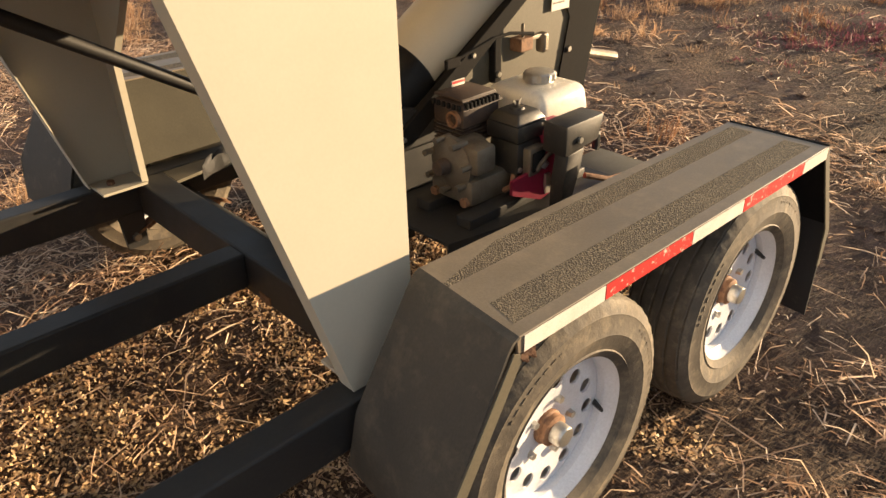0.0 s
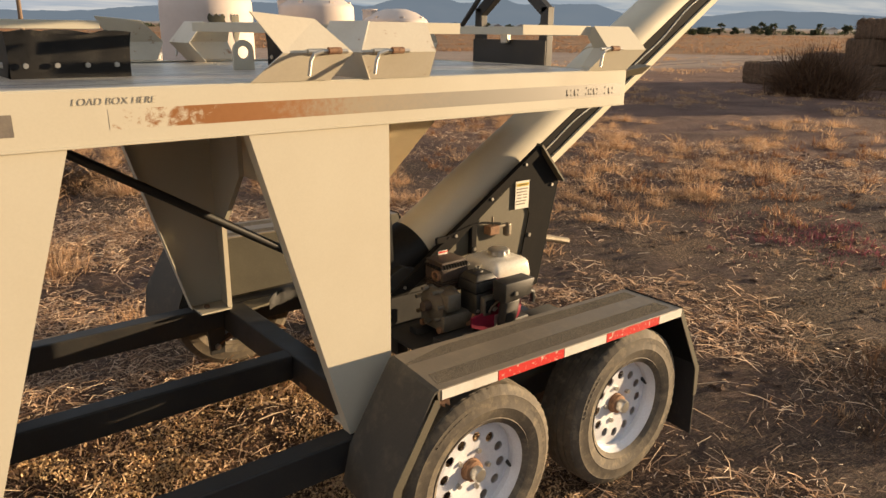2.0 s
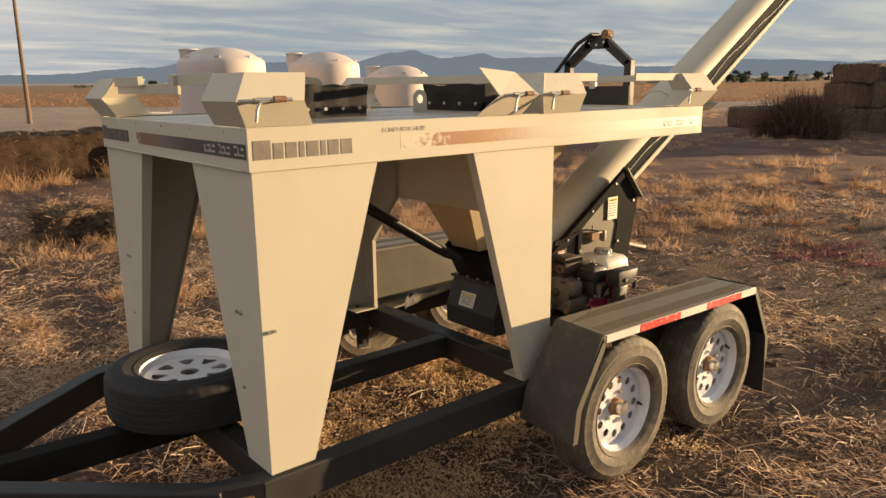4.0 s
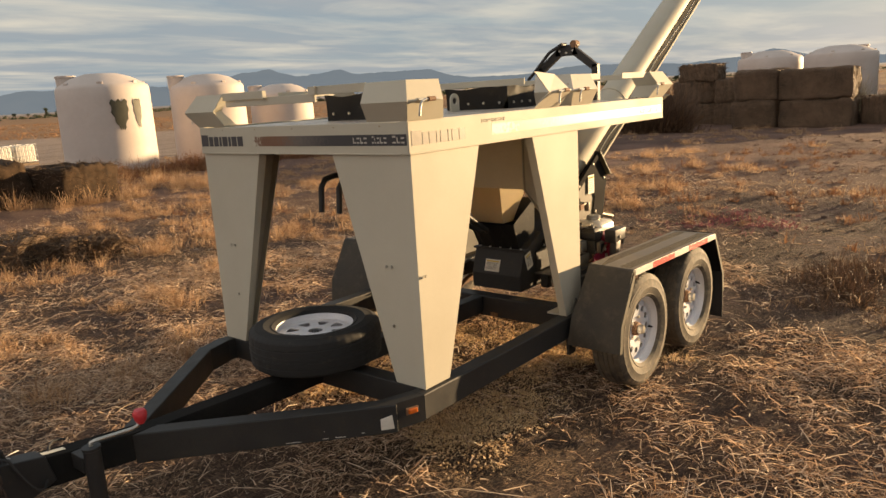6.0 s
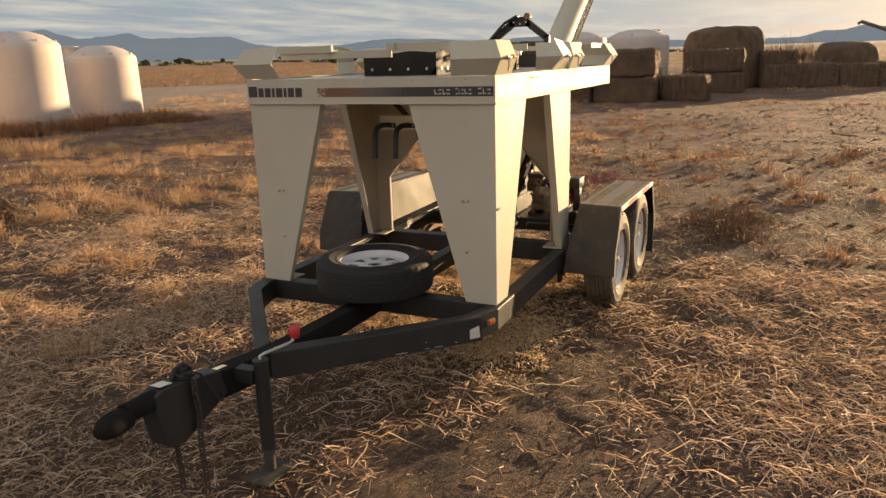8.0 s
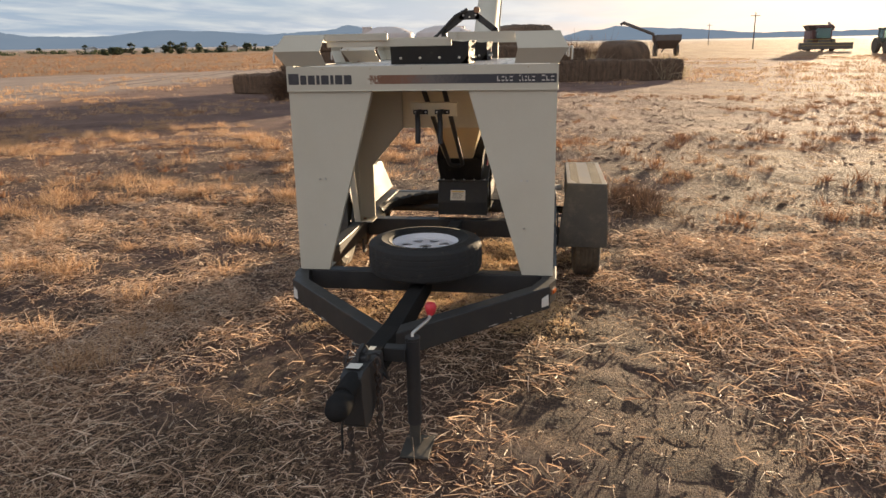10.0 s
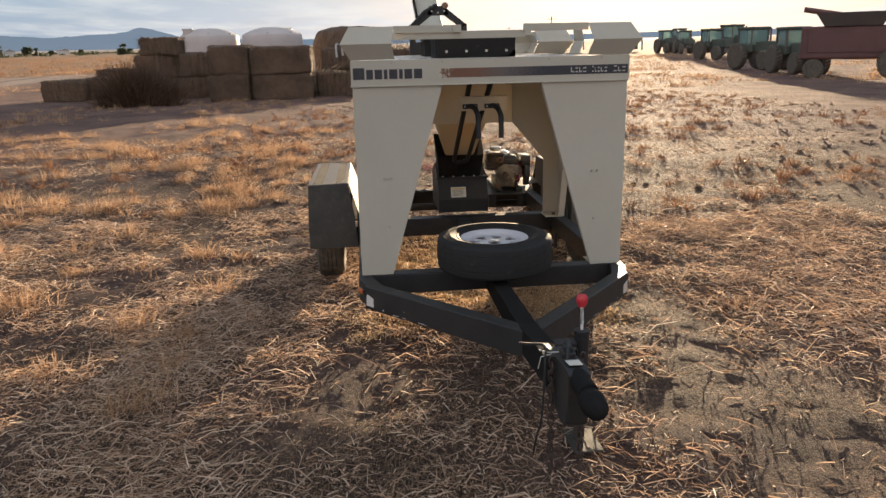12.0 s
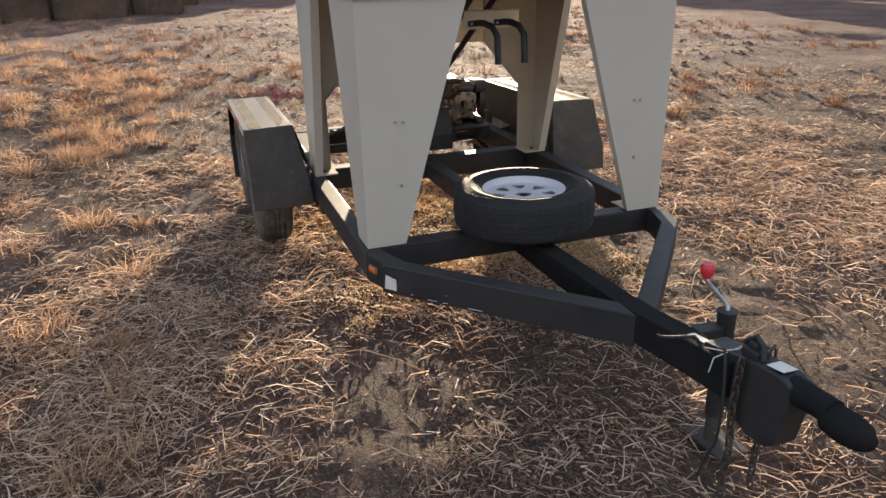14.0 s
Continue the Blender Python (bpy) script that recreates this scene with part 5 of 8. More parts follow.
def build_wheels():
    t_me = tyre_mesh("tyre", 0.370, 0.220, RIM, M_TYRE)
    s_me = tyre_mesh("tyre", 0.366, 0.215, RIM, M_SPARE, groove=0.0025)
    r_me, d_me, k_me = rim_barrel(), disc_modular(-0.036), disc_spoke(-0.045)
    bm = bmesh.new()
    lathe(bm, [(0.046, 0.03), (0.046, -0.034), (0.042, -0.038), (0.042, -0.052), (0.033, -0.056), (0.0, -0.056)], (0, 0, 0), 'y', 24)
    hub_me = simple_mesh("hub", bm, M_RUST)
    bm = bmesh.new()
    lathe(bm, [(0.029, -0.055), (0.029, -0.082), (0.025, -0.088), (0.0, -0.089)], (0, 0, 0), 'y', 20)
    cap_me = simple_mesh("grease_cap", bm, M_ZINC)
    bm = bmesh.new()
    bmesh.ops.create_cone(bm, cap_ends=True, segments=6, radius1=0.0125, radius2=0.010, depth=0.022)
    bmesh.ops.transform(bm, matrix=pose(0, 0, 0, 90, 0, 0), verts=bm.verts)
    nut_me = simple_mesh("lug_nut", bm, M_ZINC, 20)
    bm = bmesh.new()
    sweep(bm, [(0.188, -0.032, 0.03), (0.176, -0.054, 0.03), (0.168, -0.072, 0.029)], [0.008, 0.007, 0.005], 8)
    valve_me = simple_mesh("valve_stem", bm, M_RUBBER)
    for sy in (-1, 1):
        for x, turn in ((1.730, 20), (2.590, -12)):
            m = Matrix.Translation((x, sy * 1.108, 0.362)) @ (pose(0, 0, 0, 0, turn, 0) if sy < 0 else pose(0, 0, 0, 0, turn, 180))
            w = hang("wheel", t_me, trailer, "dusty black trailer tyre on a white steel wheel", m)
            hang("rim", r_me, w, "white steel rim", m)
            hang("wheel_disc", d_me, w, "white wheel centre with round holes", m)
            hang("hub", hub_me, w, "rusty hub", m)
            hang("grease_cap", cap_me, w, "dull steel grease cap", m)
            hang("valve_stem", valve_me, w, "", m)
            for k in range(5):
                a = 2 * math.pi * k / 5 + 0.3
                hang("lug_nut", nut_me, w, "", m @ Matrix.Translation((0.080 * math.cos(a), -0.036, 0.080 * math.sin(a))))
    # spare, lying on the front crossmember
    m = Matrix.Translation((0.03, -0.012, 0.612)) @ pose(0, 0, 0, -90, 0, 0) @ pose(0, 0, 0, 0, 15, 0)
    w = hang("spare_wheel", s_me, trailer, "black spare tyre lying flat on its white spoked wheel", m)
    hang("rim", r_me, w, "white steel rim", m)
    hang("wheel_disc", k_me, w, "white spoked wheel centre", m)
    bm = bmesh.new()
    lathe(bm, [(0.06, 0.487), (0.06, 0.56), (0.02, 0.56), (0.02, 0.66)], (0.03, -0.012, 0), 'z', 18)
    part("spare_mount", bm, M_FRAME, trailer, "black spare wheel post")
    for x in (1.730, 2.590):
        bm = bmesh.new()
        sweep(bm, [(x, -1.06, 0.366), (x, 1.06, 0.366)], 0.036, 12)
        smooth(part("axle", bm, M_FRAME, trailer, "black steel axle tube"))
    for sy in (-1, 1):
        bm = bmesh.new()
        prism(bm, [(1.46, sy * 0.80, 0.35), (1.56, sy * 0.80, 0.35), (1.55, sy * 0.80, 0.20), (1.47, sy * 0.80, 0.20)], (0, -sy * 0.02, 0))
        h = part("spring_hanger", bm, M_FRAME, trailer, "black spring hanger")
        bolt(h, (1.51, sy * 0.78, 0.245), (0, -sy, 0), 0.018, 0.014)
        for x0 in (1.51, 2.35):
            bm = bmesh.new()
            for q in range(4):
                pts = [(x0 + 0.42 * u, sy * 0.80, 0.245 + 0.07 * math.sin(u * math.pi) - q * 0.011) for u in [0.12 * q + (1 - 0.24 * q) * k / 8 for k in range(9)]]
                for a, b in zip(pts, pts[1:]):
                    prism(bm, [(a[0], a[1] - 0.025, a[2]), (b[0], b[1] - 0.025, b[2]), (b[0], b[1] + 0.025, b[2]), (a[0], a[1] + 0.025, a[2])], (0, 0, 0.009))
            part("leaf_spring", bm, M_RUST, trailer, "rusty leaf spring")


build_wheels()

# ---- conveyor ----
TH = math.atan(0.602)
TC, TS = math.cos(TH), math.sin(TH)


def tube_at(s, up=0.0, y=0.0):
    """A point s metres along the conveyor from its foot, up across it, y to the side."""
    x, z = 1.62 + s * TC - up * TS, 0.555 + s * TS + up * TC
    return (x, y - 0.09 + 0.045 * (x - 1.5) * 0.55, z)


def build_conveyor():
    bm = bmesh.new()
    sweep(bm, [tube_at(0.35), tube_at(6.6)], 0.130, 40)
    smooth(part("conveyor_tube", bm, M_CREAM, trailer, "cream painted round conveyor tube"), 40)
    for s in (2.35, 4.6):
        bm = bmesh.new()
        sweep(bm, [tube_at(s), tube_at(s + 0.05)], 0.136, 40)
        smooth(part("tube_band", bm, M_CREAM, trailer, "cream tube joint band"), 40)

    def slab(a, b, u0, u1, y0, y1, name, mat, label, k=1.0):
        bm = bmesh.new()
        v = [tube_at(s, u, y) for s, u, y in ((a, u0, y0 * k), (b, u0, y0 * k), (b, u1, y0), (a, u1, y0))]
        w = [tube_at(s, u, y) for s, u, y in ((a, u0, y1 * k), (b, u0, y1 * k), (b, u1, y1), (a, u1, y1))]
        A, B = [bm.verts.new(p) for p in v], [bm.verts.new(p) for p in w]
        bm.faces.new(A); bm.faces.new(B[::-1])
        for i in range(4):
            bm.faces.new((A[i], B[i], B[(i + 1) % 4], A[(i + 1) % 4]))
        bmesh.ops.bevel(bm, geom=bm.edges[:], offset=0.003, segments=1, affect='EDGES')
        return part(name, bm, mat, trailer, label)
    # the dark open gap above the channel, put in as a solid black strip
    slab(0.25, 6.6, -0.130, -0.020, -0.132, 0.132, "belt_gap_strip", M_MATTE, "black strip along the conveyor tube")
    slab(1.25, 6.6, -0.215, -0.131, -0.145, 0.145, "belt_return_channel", M_CREAM, "cream folded channel below the conveyor tube", 0.62)
    bm = bmesh.new()
    pts = [tube_at(1.2 + 5.3 * u, -0.075 + 0.014 * math.sin(u * 21) + 0.008 * math.sin(u * 57), -0.1355) for u in [q / 60 for q in range(61)]]
    sweep(bm, pts, 0.0035, 6)
    part("cable", bm, M_LABEL, trailer, "pale cable along the black strip")
    # boot: black box with a flared rubber throat
    bm = bmesh.new()
    prism(bm, [(1.745, -0.255, 0.487), (1.740, -0.255, 0.600), (1.805, -0.255, 0.775), (2.05, -0.255, 0.88), (2.30, -0.255, 0.80), (2.30, -0.255, 0.487)], (0, 0.430, 0))
    rounded(bm, 0.006)
    boot = part("conveyor_boot", bm, M_FRAME, trailer, "black sheet-steel conveyor boot with warning labels")
    bm = bmesh.new()
    ring = ((-0.195, 0.0), (-0.10, -0.006), (0.0, -0.01), (0.10, -0.006), (0.158, 0.0))
    A = [bm.verts.new((1.825 + dx, y, 0.775)) for y, dx in ring] + [bm.verts.new((2.04, 0.158, 0.86)), bm.verts.new((2.04, -0.195, 0.86))]
    B = [bm.verts.new((1.735 + 4 * dx, y * 1.12, 0.965 + (0.10 * abs(y + 0.02)))) for y, dx in ring] + [bm.verts.new((2.0, 0.185, 1.14)), bm.verts.new((2.0, -0.23, 1.14))]
    n = len(A)
    for i in range(n):
        bm.faces.new((A[i], A[(i + 1) % n], B[(i + 1) % n], B[i]))
    bmesh.ops.solidify(bm, geom=bm.faces[:], thickness=0.008)
    part("rubber_throat", bm, M_RUBBER, boot, "black rubber throat")
    # flange along the boot's shoulder
    bm = bmesh.new()
    box(bm, 1.785, 1.845, -0.265, 0.185, 0.770, 0.787, 0.004)
    part("flange", bm, M_FRAME, boot)
    for i, y in enumerate((-0.23, -0.14, -0.05, 0.04, 0.13)):
        bolt(boot, (1.800, y, 0.787), (0, 0, 1), 0.009, 0.009)
    # warning labels
    lab = bmesh.new()
    d = Vector((0.065, 0, 0.170)).normalized()
    c = Vector((1.763, 0.0, 0.658))
    nrm = Vector((-d.z, 0, d.x))
    prism(lab, [c - d * 0.045 + Vector((0, -0.065, 0)) + nrm * 0.003, c - d * 0.045 + Vector((0, 0.065, 0)) + nrm * 0.003, c + d * 0.045 + Vector((0, 0.065, 0)) + nrm * 0.003, c + d * 0.045 + Vector((0, -0.065, 0)) + nrm * 0.003], nrm * 0.001)
    l1 = part("warning_label", lab, M_LABEL, boot, "white warning label with dark bars")
    bars(l1, c + nrm * 0.0045, Vector((0, -1, 0)), d, 0.11, 0.075, nrm)
    lab = bmesh.new()
    c = Vector((1.855, -0.2585, 0.70))
    ex, ez = Vector((0.95, 0, 0.30)).normalized(), Vector((-0.30, 0, 0.95)).normalized()
    prism(lab, [c - ex * 0.04 - ez * 0.06, c + ex * 0.04 - ez * 0.06, c + ex * 0.04 + ez * 0.06, c - ex * 0.04 + ez * 0.06], (0, -0.001, 0))
    l2 = part("warning_label", lab, M_LABEL, boot, "white warning label with dark bars")
    bars(l2, c + Vector((0, -0.0015, 0)), ex, ez, 0.065, 0.10, Vector((0, -1, 0)))
    # steel side tray with a rounded cut-out, edged in thick ragged rubber
    arc = [(2.70, 0.176), (2.69, 0.32), (2.63, 0.42), (2.54, 0.50), (2.44, 0.58), (2.33, 0.65), (2.16, 0.71), (1.98, 0.73), (1.85, 0.71), (1.77, 0.66)]
    bm = bmesh.new()
    prism(bm, [(1.663, 0.930, 0.470), (2.798, 0.930, 0.470), (2.798, 0.176, 0.470)] + [(x, y, 0.470) for x, y in arc] + [(1.663, 0.64, 0.470)], (0, 0, 0.012))
    part("side_tray", bm, M_GUARD, trailer, "dusty steel side tray with a rounded cut-out")
    bm = bmesh.new()
    rows = []
    fine = []
    for (ax, ay), (bx, by) in zip(arc, arc[1:]):
        for q in range(4):
            fine.append((ax + (bx - ax) * q / 4, ay + (by - ay) * q / 4))
    for q, (x, y) in enumerate(fine):
        d = 0.006 * math.sin(q * 2.3) + 0.004 * math.sin(q * 5.1)
        rows.append([bm.verts.new((x - 0.012, y - 0.012, 0.440)), bm.verts.new((x - 0.004, y - 0.004, 0.500 + d)), bm.verts.new((x + 0.030 + d, y + 0.030 + d, 0.512 + d))])
    for a, b in zip(rows, rows[1:]):
        for i in range(2):
            bm.faces.new((a[i], a[i + 1], b[i + 1], b[i]))
    bmesh.ops.solidify(bm, geom=bm.faces[:], thickness=0.012)
    smooth(part("rubber_edging", bm, M_RUBBER, trailer, "ragged black rubber edging of the cut-out"), 50)


def bars(parent, c, ex, ez, w, h, nrm):
    """Unreadable print: a yellow heading band and rows of dark bars."""
    bm = bmesh.new()
    prism(bm, [c - ex * w / 2 + ez * h * 0.34, c + ex * w / 2 + ez * h * 0.34, c + ex * w / 2 + ez * h * 0.47, c - ex * w / 2 + ez * h * 0.47], nrm * 0.0006)
    part("heading_band", bm, M_YELLOW, parent)
    bm = bmesh.new()
    for q in range(6):
        z = 0.24 - q * 0.12
        for a, b in (((-0.48, 0.44 - 0.1 * (q % 3)),) if q not in (2, 3) else ((-0.40, -0.05), (0.05, 0.38))):
            prism(bm, [c + ex * w * a + ez * h * (z - 0.025), c + ex * w * b + ez * h * (z - 0.025), c + ex * w * b + ez * h * (z + 0.025), c + ex * w * a + ez * h * (z + 0.025)], nrm * 0.0006)
    part("print_bars", bm, M_INK, parent)


build_conveyor()


def build_guard():
    """The drive guard: a big olive plate in a black angle frame beside the tube."""
    y = -0.235
    bm = bmesh.new()
    prism(bm, [(1.98, y, 0.76), (2.86, y, 1.305), (2.99, y, 1.09), (2.96, y, 0.60), (2.30, y, 0.50), (1.98, y, 0.62)], (0, 0.006, 0))
    g = part("drive_guard", bm, M_GUARD, trailer, "olive drive guard plate in a black frame")
    bm = bmesh.new()
    prism(bm, [(1.94, y - 0.004, 0.74), (2.875, y - 0.004, 1.345), (2.93, y - 0.004, 1.385), (2.95, y - 0.004, 1.345), (1.97, y - 0.004, 0.675)], (0, -0.030, 0))
    rounded(bm, 0.003)
    part("upper_angle", bm, M_MATTE, g)
    bm = bmesh.new()
    prism(bm, [(2.78, y - 0.004, 1.235), (2.93, y - 0.004, 1.385), (3.115, y - 0.004, 1.175), (2.985, y - 0.004, 0.60), (2.80, y - 0.004, 0.56), (2.90, y - 0.004, 1.02)], (0, -0.006, 0))
    rounded(bm, 0.002)
    part("end_plate", bm, M_MATTE, g)
    bm = bmesh.new()
    prism(bm, [(2.93, y - 0.005, 1.386), (3.115, y - 0.005, 1.176), (3.122, y - 0.005, 1.182), (2.937, y - 0.005, 1.395)], (0, -0.045, 0))
    part("end_flange", bm, M_GUARD, g)
    for s in (0.10, 0.42, 0.66, 0.9):
        bolt(g, (1.95 + 0.98 * s, y - 0.034, 0.715 + 0.645 * s), (0, -1, 0), 0.009, 0.007)
    bolt(g, (3.06, y - 0.010, 1.16), (0, -1, 0), 0.010)
    bolt(g, (2.90, y - 0.010, 0.90), (0, -1, 0), 0.012)
    bm = bmesh.new()
    c = Vector((2.835, y - 0.0115, 1.13))
    prism(bm, [c + Vector((-0.05, 0, -0.075)), c + Vector((0.05, 0, -0.075)), c + Vector((0.05, 0, 0.075)), c + Vector((-0.05, 0, 0.075))], (0, -0.001, 0))
    lb = part("caution_label", bm, M_LABEL, g, "white caution label with a yellow heading")
    bars(lb, c + Vector((0, -0.0013, 0)), Vector((1, 0, 0)), Vector((0, 0, 1)), 0.09, 0.135, Vector((0, -1, 0)))
    words("caution_lettering", "CAUTION", 0.016, Matrix.Translation((2.797, y - 0.0145, 1.1795)) @ pose(0, 0, 0, 90, 0, 0), M_DARKINK, lb, 0.0, 1.0)
    # throttle: a black bent lever with a paddle, its bracket, a tan box and a hooked knob
    bm = bmesh.new()
    box(bm, 2.470, 2.505, y - 0.030, y - 0.002, 0.865, 1.030, 0.004)
    part("throttle_bracket", bm, M_MATTE, g)
    bm = bmesh.new()
    sweep(bm, [(2.290, y - 0.034, 0.988), (2.456, y - 0.036, 1.024), (2.54, y - 0.036, 1.026), (2.66, y - 0.036, 1.004)], 0.006, 8)
    part("throttle_lever", bm, M_MATTE, g)
    bm = bmesh.new()
    box(bm, 2.235, 2.300, y - 0.040, y - 0.026, 0.962, 0.996, 0.006)
    part("paddle", bm, M_MATTE, g)
    bm = bmesh.new()
    box(bm, 2.575, 2.640, y - 0.055, y - 0.002, 0.955, 1.000, 0.004)
    part("throttle_box", bm, M_RUST, g, "rusty throttle box")
    bm = bmesh.new()
    sweep(bm, [(2.610, y - 0.03, 0.998), (2.610, y - 0.03, 1.045)], 0.006, 8)
    part("throttle_stem", bm, M_CAST, g)
    bm = bmesh.new()
    box(bm, 2.640, 2.700, y - 0.050, y - 0.025, 0.985, 1.000, 0.003)
    part("hook_arm", bm, M_CAST, g)
    bm = bmesh.new()
    box(bm, 2.690, 2.724, y - 0.060, y - 0.018, 0.930, 1.002, 0.012)
    part("throttle_knob", bm, M_CAST, g)
    bolt(g, (2.488, y - 0.030, 0.895), (0, -1, 0), 0.011, 0.008)
    bm = bmesh.new()
    sweep(bm, [(3.02, y + 0.10, 0.86), (3.02, y + 0.02, 0.86), (3.24, y + 0.01, 0.80)], 0.020, 10)
    part("crank_stub", bm, M_CAST, g, "steel crank stub")
    # flared inlet lip at the tube's foot
    bm = bmesh.new()
    prev = None
    for q in range(11):
        a = -0.3 + q * 0.26
        row = []
        for s, r in ((0.38, 0.150), (0.62, 0.139), (0.72, 0.134)):
            p = Vector(tube_at(s))
            ey, eu = Vector((0, -1, 0)), Vector((-TS, 0, TC))
            row.append(bm.verts.new(p + r * (math.cos(a) * ey + math.sin(a) * eu)))
        if prev:
            for i in range(2):
                bm.faces.new((prev[i], prev[i + 1], row[i + 1], row[i]))
        prev = row
    bmesh.ops.solidify(bm, geom=bm.faces[:], thickness=0.006)
    smooth(part("inlet_hood", bm, M_FRAME, trailer, "black curved hood over the tube's foot"), 50)


build_guard()


def build_aframe():
    """The black hoist frame on the rear of the deck, with sheave rollers on top."""
    x = 2.945
    a = new("hoist_frame")
    a.parent = trailer
    a.matrix_parent_inverse = trailer.matrix_basis.inverted()
    tagged(a, "black steel hoist frame with rollers on top")
    bm = bmesh.new()
    box(bm, x, x + 0.008, -0.255, 0.305, 1.66, 1.920, 0.002)
    part("base_plate", bm, M_FRAME, a)
    for pts in ([(0.305, 1.66), (0.305, 2.085), (0.255, 2.085), (0.235, 1.66)], [(-0.255, 1.66), (-0.255, 2.085), (-0.205, 2.085), (-0.185, 1.66)],
                [(0.305, 2.075), (0.100, 2.235), (0.075, 2.175), (0.250, 2.045)], [(-0.255, 2.075), (-0.050, 2.235), (-0.025, 2.175), (-0.200, 2.045)],
                [(0.105, 2.240), (-0.055, 2.240), (-0.085, 2.165), (0.135, 2.165)]):
        bm = bmesh.new()
        prism(bm, [(x + 0.010, y, z) for y, z in pts], (0.045, 0, 0))
        rounded(bm, 0.003)
        part("strut", bm, M_FRAME, a)
    for y, z in ((0.085, 2.205), (-0.035, 2.205), (0.025, 2.19)):
        bolt(a, (x + 0.010, y, z), (-1, 0, 0), 0.010)
    for y, h, m in ((-0.045, 0.030, M_RUST), (0.06, 0.016, M_FRAME)):
        bm = bmesh.new()
        sweep(bm, [(x + 0.00, y, 2.255), (x + 0.06, y, 2.255)], h, 14)
        smooth(part("roller", bm, m, a, "rusty roller" if m == M_RUST else ""))
    bm = bmesh.new()
    box(bm, x + 0.015, x + 0.05, -0.075, 0.11, 2.238, 2.252, 0.003)
    part("cap_plate", bm, M_FRAME, a)
    bm = bmesh.new()
    sweep(bm, [(x - 0.02, 0.04, 2.26), (x - 0.03, 0.16, 2.20), (x - 0.03, 0.33, 2.03), (x - 0.02, 0.38, 1.995)], 0.014, 8)
    smooth(part("hose", bm, M_RUBBER, a, "black hydraulic hose"), 60)
    bm = bmesh.new()
    box(bm, x - 0.03, x - 0.002, 0.00, 0.05, 1.90, 1.955, 0.006)
    part("clamp", bm, M_ZINC, a)
    bm = bmesh.new()
    prism(bm, [(2.80, -0.75, 1.745), (3.10, -0.75, 1.775), (3.10, -0.80, 1.815), (2.80, -0.80, 1.785)], (0.0, 0.06, 0.006))
    part("rear_step", bm, M_GUARD, trailer, "small folded rear step plate")


build_aframe()


